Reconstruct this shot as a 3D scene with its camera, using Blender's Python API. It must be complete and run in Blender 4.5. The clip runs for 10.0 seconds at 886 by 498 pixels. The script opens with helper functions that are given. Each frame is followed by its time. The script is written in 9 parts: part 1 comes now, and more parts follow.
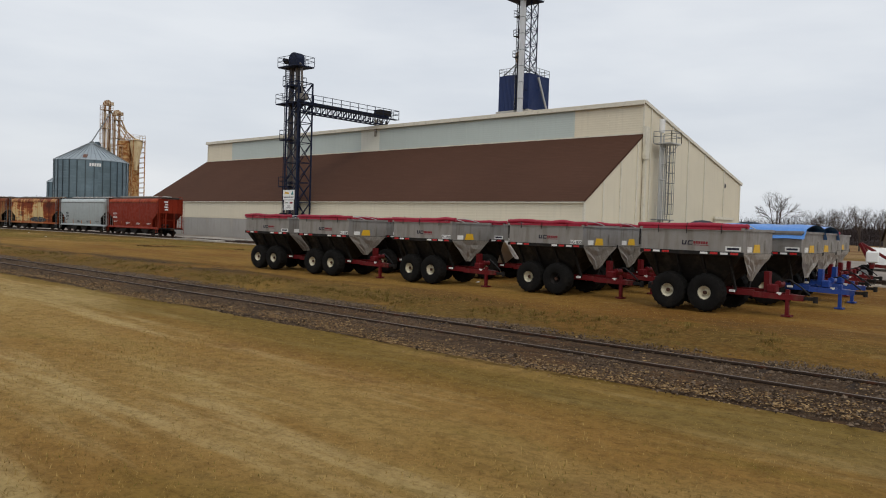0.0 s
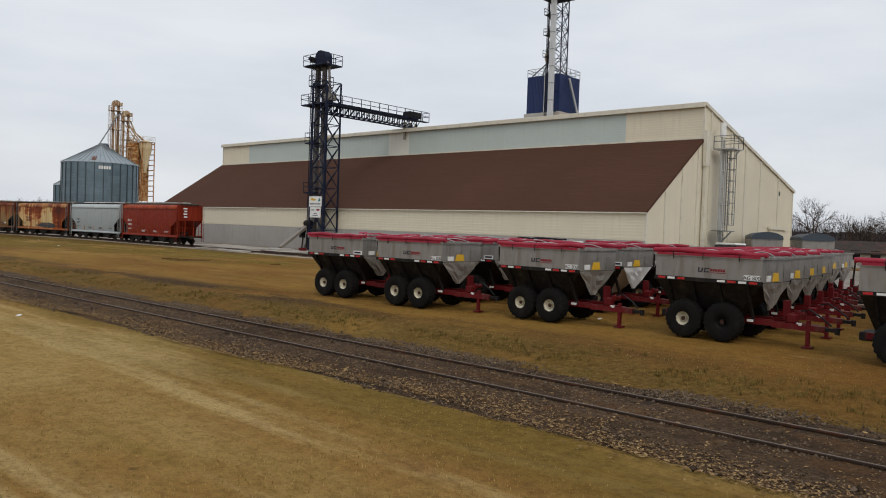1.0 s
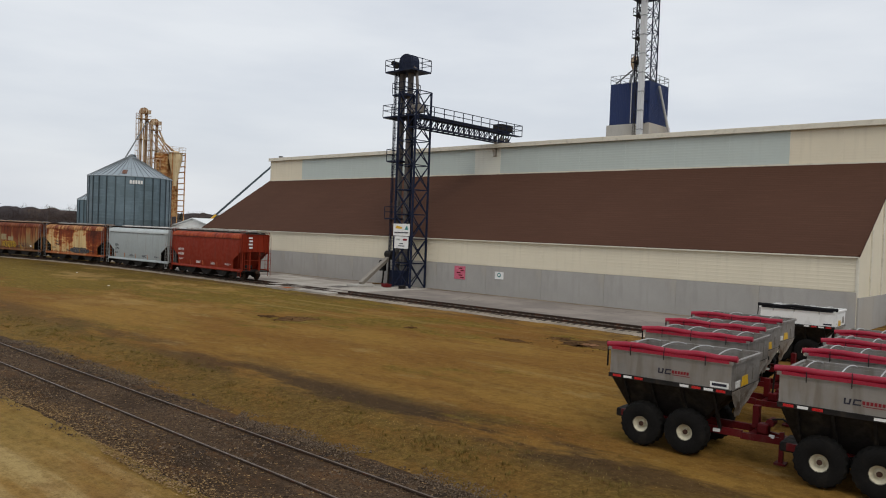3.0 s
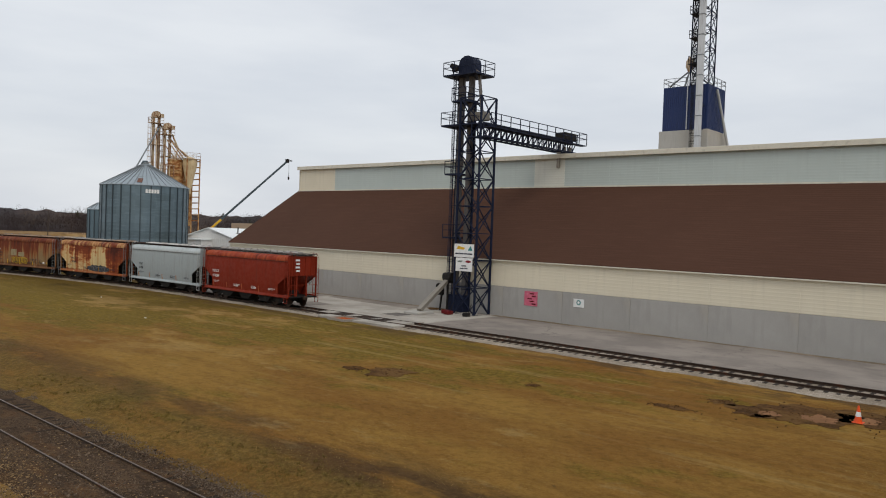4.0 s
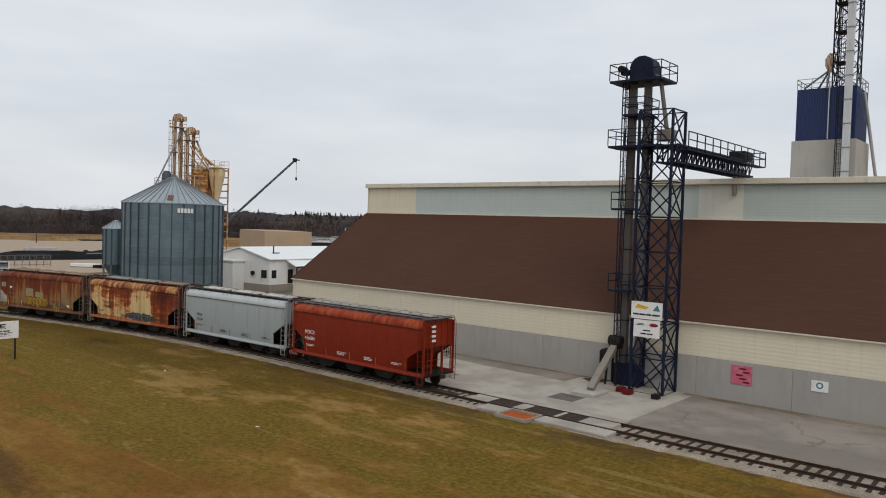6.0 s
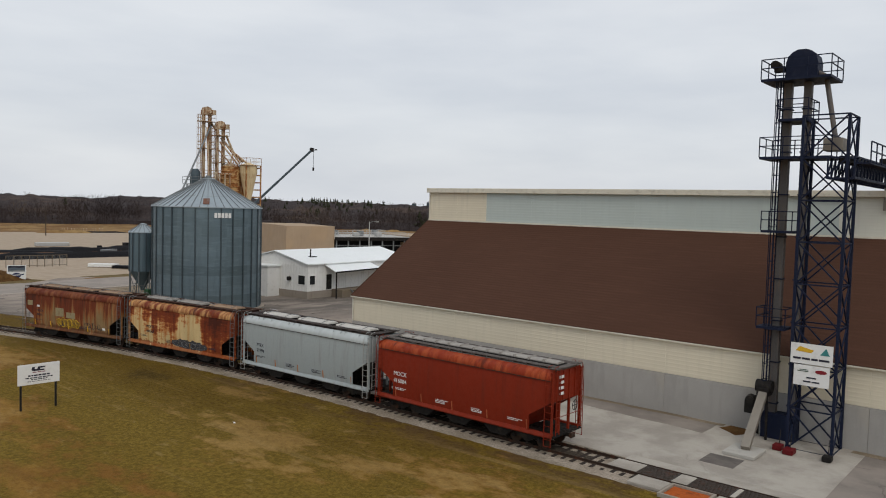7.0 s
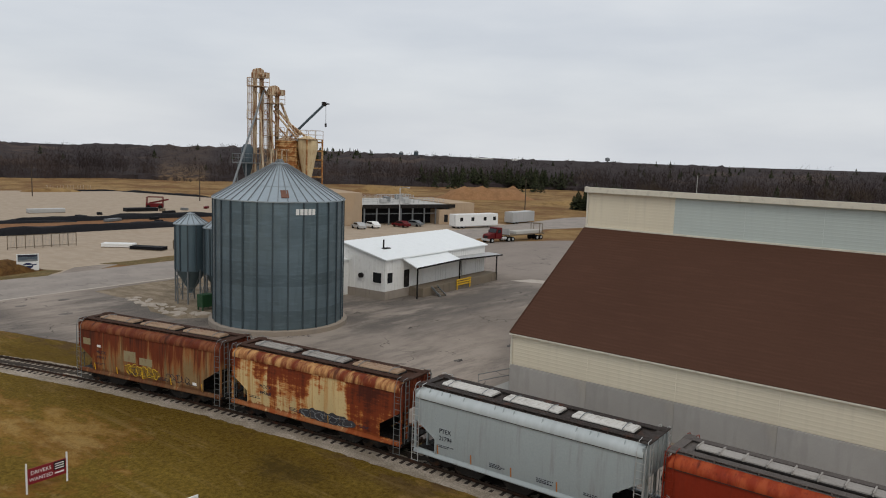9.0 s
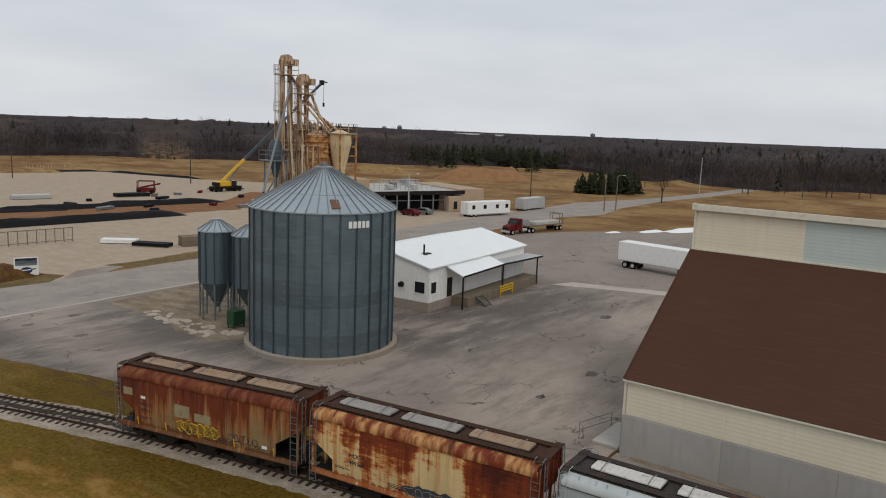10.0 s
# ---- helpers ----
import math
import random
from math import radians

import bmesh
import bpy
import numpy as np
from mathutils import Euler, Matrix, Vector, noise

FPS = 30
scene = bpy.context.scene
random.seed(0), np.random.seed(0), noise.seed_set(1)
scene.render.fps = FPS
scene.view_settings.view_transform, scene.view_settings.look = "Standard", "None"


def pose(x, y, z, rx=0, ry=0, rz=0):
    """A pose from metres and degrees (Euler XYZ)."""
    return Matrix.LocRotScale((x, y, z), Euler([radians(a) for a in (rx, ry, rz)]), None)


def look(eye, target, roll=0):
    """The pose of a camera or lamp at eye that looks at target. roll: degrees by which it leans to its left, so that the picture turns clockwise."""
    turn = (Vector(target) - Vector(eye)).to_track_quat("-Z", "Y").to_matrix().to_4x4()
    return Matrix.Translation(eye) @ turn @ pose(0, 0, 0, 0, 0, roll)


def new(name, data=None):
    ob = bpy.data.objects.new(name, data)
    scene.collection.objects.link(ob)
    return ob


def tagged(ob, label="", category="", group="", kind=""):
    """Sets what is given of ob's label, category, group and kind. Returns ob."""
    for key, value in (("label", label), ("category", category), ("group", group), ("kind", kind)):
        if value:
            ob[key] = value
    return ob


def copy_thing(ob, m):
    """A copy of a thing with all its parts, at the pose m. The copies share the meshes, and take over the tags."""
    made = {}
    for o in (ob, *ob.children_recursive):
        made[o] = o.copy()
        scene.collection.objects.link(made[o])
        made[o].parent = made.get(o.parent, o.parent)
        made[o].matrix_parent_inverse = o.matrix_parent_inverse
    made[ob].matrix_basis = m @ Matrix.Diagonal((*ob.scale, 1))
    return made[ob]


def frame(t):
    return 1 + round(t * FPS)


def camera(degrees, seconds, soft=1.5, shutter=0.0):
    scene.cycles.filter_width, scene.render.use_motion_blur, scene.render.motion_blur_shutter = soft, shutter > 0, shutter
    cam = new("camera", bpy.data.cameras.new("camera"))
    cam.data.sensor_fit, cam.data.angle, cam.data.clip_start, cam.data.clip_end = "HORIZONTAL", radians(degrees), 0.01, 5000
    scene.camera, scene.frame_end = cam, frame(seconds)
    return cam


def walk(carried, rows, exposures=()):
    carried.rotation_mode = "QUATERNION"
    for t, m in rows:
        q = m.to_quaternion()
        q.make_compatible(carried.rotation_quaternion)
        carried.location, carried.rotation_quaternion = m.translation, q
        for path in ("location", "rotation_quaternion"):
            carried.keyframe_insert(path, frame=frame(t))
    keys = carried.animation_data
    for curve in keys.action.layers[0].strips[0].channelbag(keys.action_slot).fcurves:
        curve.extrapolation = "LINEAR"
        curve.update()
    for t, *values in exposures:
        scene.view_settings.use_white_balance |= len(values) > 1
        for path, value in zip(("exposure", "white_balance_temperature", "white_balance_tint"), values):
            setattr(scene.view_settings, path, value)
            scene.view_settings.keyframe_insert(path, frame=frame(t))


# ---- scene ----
cam = camera(60.6, 10.0, soft=1.05)
PATH = [
    (0, (0.261, 0.639, 2.252), (1.745, 1.978, 2.195), 1.8),
    (0.5, (0.764, 3.728, 2.525), (2.248, 5.067, 2.47), 1.8),
    (1, (1.355, 7.062, 2.956), (2.84, 8.4, 2.903), 2.0),
    (1.5, (1.857, 10.608, 3.473), (3.343, 11.946, 3.423), 2.0),
    (2, (2.464, 14.393, 4.043), (3.947, 15.734, 3.996), 1.9),
    (2.5, (3.027, 18.384, 4.654), (4.508, 19.727, 4.61), 2.1),
    (4, (4.38, 32.043, 6.911), (5.876, 33.37, 6.869), 2.1),
    (4.5, (5.221, 36.924, 7.823), (6.724, 38.243, 7.777), 2.0),
    (5, (6.027, 41.609, 8.545), (7.541, 42.915, 8.502), 2.0),
    (5.5, (6.645, 46.791, 9.6), (8.17, 48.084, 9.548), 1.9),
    (7, (9.163, 62.52, 12.942), (10.689, 63.808, 12.835), 1.6),
    (7.5, (10.018, 68.041, 14.017), (11.545, 69.326, 13.88), 1.6),
    (8, (10.677, 73.55, 14.915), (12.215, 74.818, 14.746), 1.7),
    (8.5, (11.435, 79.1, 16.063), (12.985, 80.347, 15.855), 1.8),
    (9, (12.17, 84.621, 17.091), (13.732, 85.846, 16.843), 1.9),
    (9.5, (12.939, 90.219, 18.273), (14.517, 91.414, 17.984), 2.1),
    (10, (13.866, 95.837, 19.431), (15.458, 97.005, 19.115), 2.2),
]
walk(cam, [(t, look(eye, target, roll)) for t, eye, target, roll in PATH], [(0.0, 0.0), (2.0, 0.0), (5.5, -0.02), (8.0, -0.10), (10.0, -0.14)])

# ---- light ----
SUN_EL, SUN_AZ = radians(48), radians(215)
world = bpy.data.worlds.new("world")
scene.world = world
world.use_nodes = True
wn, wl = world.node_tree.nodes, world.node_tree.links
wbg = wn["Background"]
sky = wn.new("ShaderNodeTexSky")
sky.sky_type, sky.sun_disc, sky.sun_elevation, sky.sun_rotation = "NISHITA", False, SUN_EL, SUN_AZ
sky.air_density, sky.dust_density = 1.2, 3.0
skydim = wn.new("ShaderNodeVectorMath")
skydim.operation = "SCALE"
skydim.inputs["Scale"].default_value = 0.10
wl.new(sky.outputs[0], skydim.inputs[0])
wtc, wmap = wn.new("ShaderNodeTexCoord"), wn.new("ShaderNodeMapping")
wmap.inputs["Scale"].default_value = (1.6, 1.6, 7.0)
wno = wn.new("ShaderNodeTexNoise")
wno.inputs["Scale"].default_value, wno.inputs["Detail"].default_value, wno.inputs["Roughness"].default_value = 1.7, 5.0, 0.5
wramp = wn.new("ShaderNodeValToRGB")
wramp.color_ramp.elements[0].position, wramp.color_ramp.elements[0].color = 0.34, (0.70, 0.738, 0.80, 1)
wramp.color_ramp.elements[1].position, wramp.color_ramp.elements[1].color = 0.66, (0.838, 0.866, 0.903, 1)
wmix = wn.new("ShaderNodeMixRGB")
wmix.inputs[0].default_value = 0.88
wl.new(wtc.outputs["Generated"], wmap.inputs[0])
wl.new(wmap.outputs[0], wno.inputs["Vector"])
wl.new(wno.outputs["Fac"], wramp.inputs[0])
wl.new(skydim.outputs[0], wmix.inputs[1])
wl.new(wramp.outputs[0], wmix.inputs[2])
wl.new(wmix.outputs[0], wbg.inputs[0])
wbg.inputs[1].default_value = 1.0
sun = new("sun", bpy.data.lights.new("sun", "SUN"))
sun.data.energy, sun.data.angle, sun.data.color = 0.9, radians(25), (1.0, 0.93, 0.82)
sun.matrix_world = pose(0, 0, 80, 90 - math.degrees(SUN_EL), 0, 180 - math.degrees(SUN_AZ))


# ---- mesh building ----
class G:
    """Vertices and faces of one mesh."""

    def __init__(self):
        self.v, self.f = [], []

    def add(self, vs, fs):
        n = len(self.v)
        self.v += [tuple(v) for v in vs]
        self.f += [tuple(n + i for i in f) for f in fs]
        return self

    def box(self, x0, x1, y0, y1, z0, z1):
        vs = [(x, y, z) for z in (z0, z1) for x, y in ((x0, y0), (x1, y0), (x1, y1), (x0, y1))]
        return self.add(vs, [(3, 2, 1, 0), (4, 5, 6, 7), (0, 1, 5, 4), (1, 2, 6, 5), (2, 3, 7, 6), (3, 0, 4, 7)])

    def chamfer(self, x0, x1, y0, y1, z0, z1, b=0.02):
        """A box with chamfered edges."""
        bm = bmesh.new()
        bmesh.ops.create_cube(bm, size=1)
        for v in bm.verts:
            v.co = Vector(((x0 + x1) / 2 + v.co.x * (x1 - x0), (y0 + y1) / 2 + v.co.y * (y1 - y0), (z0 + z1) / 2 + v.co.z * (z1 - z0)))
        bmesh.ops.bevel(bm, geom=bm.edges[:], offset=b, segments=1, affect="EDGES")
        bm.verts.index_update()
        self.add([v.co[:] for v in bm.verts], [[v.index for v in f.verts] for f in bm.faces])
        bm.free()
        return self

    def cyl(self, p, q, r, n=10, r2=None, caps=True):
        p, q = Vector(p), Vector(q)
        r2 = r if r2 is None else r2
        d = (q - p).normalized()
        a = d.cross(Vector((0, 0, 1)) if abs(d.z) < 0.9 else Vector((1, 0, 0))).normalized()
        b = d.cross(a)
        ring = [(math.cos(2 * math.pi * i / n), math.sin(2 * math.pi * i / n)) for i in range(n)]
        vs = [p + r * (c * a + s * b) for c, s in ring] + [q + r2 * (c * a + s * b) for c, s in ring]
        fs = [((i + 1) % n, i, n + i, n + (i + 1) % n) for i in range(n)]
        if caps:
            fs += [tuple(range(n)), tuple(range(2 * n - 1, n - 1, -1))]
        return self.add(vs, fs)

    def beam(self, p, q, w, h=None):
        """A bar of rectangular section from p to q."""
        h = h or w
        p, q = Vector(p), Vector(q)
        d = (q - p).normalized()
        a = d.cross(Vector((0, 0, 1)) if abs(d.z) < 0.95 else Vector((1, 0, 0))).normalized()
        b = a.cross(d)
        vs = [e + a * (w / 2 * i) + b * (h / 2 * j) for e in (p, q) for i, j in ((-1, -1), (1, -1), (1, 1), (-1, 1))]
        return self.add(vs, [(0, 1, 2, 3), (7, 6, 5, 4), (1, 0, 4, 5), (2, 1, 5, 6), (3, 2, 6, 7), (0, 3, 7, 4)])

    def prism(self, section, y0, y1, axis="y"):
        """A closed section of (a, z) pairs drawn out along y (a is x) or along x (a is y)."""
        n = len(section)
        put = (lambda a, z, t: (a, t, z)) if axis == "y" else (lambda a, z, t: (t, a, z))
        vs = [put(a, z, t) for t in (y0, y1) for a, z in section]
        return self.add(vs, [((i + 1) % n, i, n + i, n + (i + 1) % n) for i in range(n)] + [tuple(range(n)), tuple(range(2 * n - 1, n - 1, -1))])

    def lathe(self, profile, c=(0, 0, 0), n=32, axis="z"):
        m = len(profile)
        vs = []
        for i in range(n):
            a = 2 * math.pi * i / n
            for r, h in profile:
                u, w = r * math.cos(a), r * math.sin(a)
                vs.append((c[0] + u, c[1] + w, c[2] + h) if axis == "z" else (c[0] + h, c[1] + u, c[2] + w))
        fs = [(i * m + j, ((i + 1) % n) * m + j, ((i + 1) % n) * m + j + 1, i * m + j + 1) for i in range(n) for j in range(m - 1)]
        return self.add(vs, fs)

    def tube(self, pts, r, n=6):
        """A bent round bar as one skin."""
        pts = [Vector(p) for p in pts]
        vs = []
        for i, p in enumerate(pts):
            d = (pts[min(len(pts) - 1, i + 1)] - pts[max(0, i - 1)]).normalized()
            a = d.cross(Vector((0, 0, 1)) if abs(d.z) < 0.9 else Vector((1, 0, 0))).normalized()
            b = d.cross(a)
            vs += [p + r * (math.cos(2 * math.pi * j / n) * a + math.sin(2 * math.pi * j / n) * b) for j in range(n)]
        fs = [(k * n + (j + 1) % n, k * n + j, (k + 1) * n + j, (k + 1) * n + (j + 1) % n) for k in range(len(pts) - 1) for j in range(n)]
        return self.add(vs, fs + [tuple(range(n)), tuple(range(len(vs) - 1, len(vs) - n - 1, -1))])

    def rail(self, pts, height=1.05, r=0.025, closed=False):
        """A guard rail of posts and two bars round a platform."""
        pts = [Vector(p) for p in pts]
        for p, q in zip(pts, pts[1:] + pts[:1] if closed else pts[1:]):
            for k in (0.55, 1.0):
                self.beam(p + Vector((0, 0, height * k)), q + Vector((0, 0, height * k)), 2 * r)
            m = max(1, round((q - p).length / 1.4))
            for i in range(m + (0 if closed else 1)):
                e = p.lerp(q, i / m)
                self.beam(e, e + Vector((0, 0, height)), 2 * r)
        return self


def mesh_of(name, g):
    me = bpy.data.meshes.new(name)
    me.from_pydata(g.v, [], g.f)
    return me


def part(name, g, material, parent=None, label="", smooth=False, at=None):
    me = mesh_of(name, g)
    if smooth:
        me.shade_smooth()
        me.set_sharp_from_angle(angle=radians(38))
    me.materials.append(material)
    ob = new(name, me)
    ob.parent = parent
    if at is not None:
        ob.matrix_basis = at
    return tagged(ob, label) if label else ob


def piece(name, me, parent, m):
    ob = new(name, me)
    ob.parent = parent
    ob.matrix_basis = m
    return ob


def thing(name, m, label, category, group="", kind=""):
    ob = new(name)
    ob.empty_display_size = 0.2
    ob.matrix_basis = m
    return tagged(ob, label, category, group, kind)


def word(name, text, size, material, parent, m, depth=0.004, align="CENTER"):
    """Lettering as a mesh, lying in its own xy plane."""
    cu = bpy.data.curves.new(name, "FONT")
    cu.body, cu.size, cu.extrude, cu.align_x = text, size, depth, align
    ob = new(name, cu)
    me = bpy.data.meshes.new_from_object(ob.evaluated_get(bpy.context.evaluated_depsgraph_get()))
    bpy.data.objects.remove(ob)
    bpy.data.curves.remove(cu)
    me.materials.clear()
    me.materials.append(material)
    ob = new(name, me)
    ob.parent = parent
    ob.matrix_basis = m
    return ob


# ---- materials ----
class Nodes:
    def __init__(self, name, rough=0.8, metal=0.0):
        self.m = bpy.data.materials.new(name)
        self.m.use_nodes = True
        self.n, self.l = self.m.node_tree.nodes, self.m.node_tree.links
        self.b = self.n["Principled BSDF"]
        self.b.inputs["Roughness"].default_value, self.b.inputs["Metallic"].default_value = rough, metal
        self.b.inputs["Specular IOR Level"].default_value = 0.08 if rough >= 0.85 else (0.2 if rough >= 0.6 else 0.4)
        self.co = self.n.new("ShaderNodeTexCoord").outputs["Object"]

    def noise(self, scale, detail=4.0, stretch=(1, 1, 1), rough=0.55, turn=0.0, shift=0.0):
        mp, no = self.n.new("ShaderNodeMapping"), self.n.new("ShaderNodeTexNoise")
        mp.inputs["Scale"].default_value, mp.inputs["Rotation"].default_value = stretch, (0, 0, turn)
        mp.inputs["Location"].default_value = (shift, shift, shift)
        no.inputs["Scale"].default_value, no.inputs["Detail"].default_value, no.inputs["Roughness"].default_value = scale, detail, rough
        self.l.new(self.co, mp.inputs[0])
        self.l.new(mp.outputs[0], no.inputs["Vector"])
        return no.outputs["Fac"]

    def step(self, value, low, high, a=0.0, b=1.0):
        r = self.n.new("ShaderNodeMapRange")
        r.interpolation_type = "SMOOTHSTEP"
        for k, x in zip(("From Min", "From Max", "To Min", "To Max"), (low, high, a, b)):
            r.inputs[k].default_value = x
        self.l.new(value, r.inputs["Value"])
        return r.outputs[0]

    def math(self, op, a, b):
        m = self.n.new("ShaderNodeMath")
        m.operation = op
        for i, x in enumerate((a, b)):
            if isinstance(x, (int, float)):
                m.inputs[i].default_value = x
            else:
                self.l.new(x, m.inputs[i])
        return m.outputs[0]

    def mix(self, fac, a, b, mode="MIX"):
        m = self.n.new("ShaderNodeMixRGB")
        m.blend_type = mode
        for i, x in enumerate((fac, a, b)):
            if isinstance(x, (int, float)):
                m.inputs[i].default_value = x
            elif isinstance(x, tuple):
                m.inputs[i].default_value = x
            else:
                self.l.new(x, m.inputs[i])
        return m.outputs[0]

    def axis(self, k):
        s = self.n.new("ShaderNodeSeparateXYZ")
        self.l.new(self.co, s.inputs[0])
        return s.outputs[k]

    def chance(self):
        return self.n.new("ShaderNodeObjectInfo").outputs["Random"]

    def island(self):
        return self.n.new("ShaderNodeNewGeometry").outputs["Random Per Island"]

    def done(self, colour, bump=None, strength=0.3, distance=0.02, rough=None):
        if isinstance(colour, tuple):
            self.b.inputs["Base Color"].default_value = colour
        else:
            self.l.new(colour, self.b.inputs["Base Color"])
        if bump is not None:
            bn = self.n.new("ShaderNodeBump")
            bn.inputs["Strength"].default_value, bn.inputs["Distance"].default_value = strength, distance
            self.l.new(bump, bn.inputs["Height"])
            self.l.new(bn.outputs[0], self.b.inputs["Normal"])
        if rough is not None:
            self.l.new(rough, self.b.inputs["Roughness"])
        return self.m


def shade(c, k):
    return (c[0] * k, c[1] * k, c[2] * k, 1)


def paint(name, c, rough=0.6, metal=0.0, var=0.18, grain=6.0, dirt=None, dirt_amount=0.35, streak=False, random=0.0, bump=0.15):
    """A painted or plain surface with blotches, fine grain and optional dirt."""
    k = Nodes(name, rough, metal)
    col = k.mix(k.noise(grain * 0.15, 3), shade(c, 1 - var), shade(c, 1 + var))
    col = k.mix(k.step(k.noise(grain * 4, 3), 0.3, 0.7), col, shade(c, 1 - var * 0.7))
    if random:
        col = k.mix(k.math("MULTIPLY", k.chance(), random), col, shade(c, 0.55))
    if dirt:
        stretch = (3, 3, 0.25) if streak else (1, 1, 1)
        col = k.mix(k.step(k.noise(grain * 0.4, 5, stretch), 0.5 if dirt_amount < 0.93 else 0.42, 0.78 if dirt_amount < 0.93 else 0.6, 0, dirt_amount), col, dirt)
    return k.done(col, k.noise(grain * 8, 3), bump, 0.01, k.step(k.noise(grain, 2), 0.3, 0.7, max(0.05, rough - 0.12), min(1, rough + 0.12)))


DIRT = (0.10, 0.08, 0.055, 1)
RUST = (0.16, 0.045, 0.016, 1)


def grass_material():
    """Winter turf: straw-coloured lawn before the near line, weeds and bare soil behind it, golden to green lawn beyond."""
    k = Nodes("dry_turf", 0.95)
    x, y = k.axis(0), k.axis(1)
    # lawn before the near line
    col = k.mix(k.step(k.noise(0.24, 5, (1, 0.35, 1), 0.62, 0.1, 3.0), 0.36, 0.64), (0.330, 0.185, 0.050, 1), (0.435, 0.298, 0.108, 1))
    col = k.mix(k.step(k.noise(0.70, 5, (1, 0.095, 1), 0.60, radians(3), 41.0), 0.49, 0.63, 0, 0.75), col, (0.570, 0.425, 0.195, 1))
    col = k.mix(k.step(k.noise(0.46, 5, (1, 0.20, 1), 0.64, radians(2), 21.0), 0.51, 0.66, 0, 0.55), col, (0.245, 0.168, 0.036, 1))
    col = k.mix(k.step(k.noise(0.30, 5, (1, 0.50, 1), 0.65, 0.2, 31.0), 0.57, 0.70, 0, 0.55), col, (0.255, 0.130, 0.044, 1))
    rimm = k.math("MULTIPLY", k.step(x, 8.4, 10.4), k.step(k.noise(0.45, 5, (1, 0.2, 1), 0.6, 0, 61.0), 0.38, 0.60, 0.15, 0.8))
    col = k.mix(rimm, col, (0.195, 0.128, 0.026, 1))
    col = k.mix(1.0, col, (0.90, 0.885, 0.86, 1), "MULTIPLY")
    # lawn behind the near line
    far = k.mix(k.step(k.noise(0.20, 5, (1, 0.40, 1), 0.62, 0.2, 43.0), 0.36, 0.64), (0.205, 0.098, 0.021, 1), (0.285, 0.160, 0.036, 1))
    far = k.mix(k.step(k.noise(0.9, 5, (1, 0.16, 1), 0.6, radians(3), 51.0), 0.50, 0.66, 0, 0.5), far, (0.170, 0.085, 0.020, 1))
    belt = k.math("MULTIPLY", k.step(x, 19, 30), k.step(y, 40, 74))
    blot = k.math("ADD", k.math("MULTIPLY", k.noise(0.12, 5, (1, 0.65, 1), 0.6, 0.4, 171.0), 0.6), k.math("MULTIPLY", k.noise(0.55, 5, (1, 0.5, 1), 0.68, 0.6, 181.0), 0.4))
    lush = k.math("ADD", k.math("ADD", blot, k.math("ADD", k.math("MULTIPLY", belt, 0.085), k.step(y, 50, 74, -0.035, 0.0))), k.math("ADD", k.step(x, 26, 40, -0.02, 0.02), k.math("MULTIPLY", k.math("MULTIPLY", k.step(y, 84, 96), k.step(y, 112, 126, 1, 0)), k.step(x, 26, 33, 0.0, 0.05))))
    far = k.mix(k.step(lush, 0.50, 0.59, 0.0, 0.80), far, k.mix(k.step(k.noise(4.0, 6, rough=0.75), 0.36, 0.64), (0.096, 0.069, 0.008, 1), (0.218, 0.154, 0.025, 1)))
    far = k.mix(k.math("MULTIPLY", belt, k.step(blot, 0.46, 0.38, 0.0, 0.75)), far, (0.360, 0.235, 0.082, 1))
    lines = k.math("MULTIPLY", k.step(x, 20.5, 23.5), k.math("MULTIPLY", k.step(k.noise(1.5, 3, (1, 0.012, 1), 0.5, radians(-3), 211.0), 0.56, 0.66, 0, 0.36), k.step(k.noise(0.3, 5, (1, 0.4, 1), 0.65, 0, 221.0), 0.46, 0.62)))
    far = k.mix(lines, far, (0.370, 0.255, 0.105, 1))
    wisp = k.noise(0.8, 6, (1, 0.5, 1), 0.72, 0.5, 191.0)
    far = k.mix(k.step(wisp, 0.58, 0.68, 0, 0.45), far, (0.345, 0.240, 0.100, 1))
    soil = k.math("MULTIPLY", k.math("MULTIPLY", k.step(x, 17.6, 18.8), k.step(x, 19.8, 21.6, 1, 0)), k.math("MULTIPLY", k.math("MULTIPLY", k.step(y, 20, 34, 0.4, 1.0), k.step(y, 40, 58, 1.0, 0.6)), k.step(k.noise(0.42, 5, (1, 0.35, 1), 0.66, 0, 61.0), 0.42, 0.56, 0, 0.92)))
    far = k.mix(soil, far, k.mix(k.noise(5.0, 5, rough=0.7), (0.030, 0.019, 0.011, 1), (0.085, 0.050, 0.026, 1)))
    weed = k.math("MULTIPLY", k.step(x, 18.2, 19.4, 1, 0), k.step(k.noise(0.6, 5, (1, 0.4, 1), 0.65, 0, 71.0), 0.36, 0.56, 0.35, 0.9))
    far = k.mix(k.math("MULTIPLY", weed, 0.8), far, k.mix(k.step(k.noise(7.0, 6, rough=0.75), 0.36, 0.64), (0.075, 0.046, 0.014, 1), (0.190, 0.130, 0.034, 1)))
    away_ = k.math("ADD", k.math("MULTIPLY", k.math("ABSOLUTE", k.math("SUBTRACT", x, 37.6), 0.0), 0.28), k.math("MULTIPLY", k.math("ABSOLUTE", k.math("SUBTRACT", y, 114.5), 0.0), 0.16))
    damp = k.step(k.math("ADD", away_, k.math("MULTIPLY", k.math("SUBTRACT", k.noise(0.5, 5, rough=0.7, shift=251.0), 0.5), 2.2)), 0.0, 0.7, 0.6, 0.0)
    far = k.mix(damp, far, (0.058, 0.040, 0.014, 1))
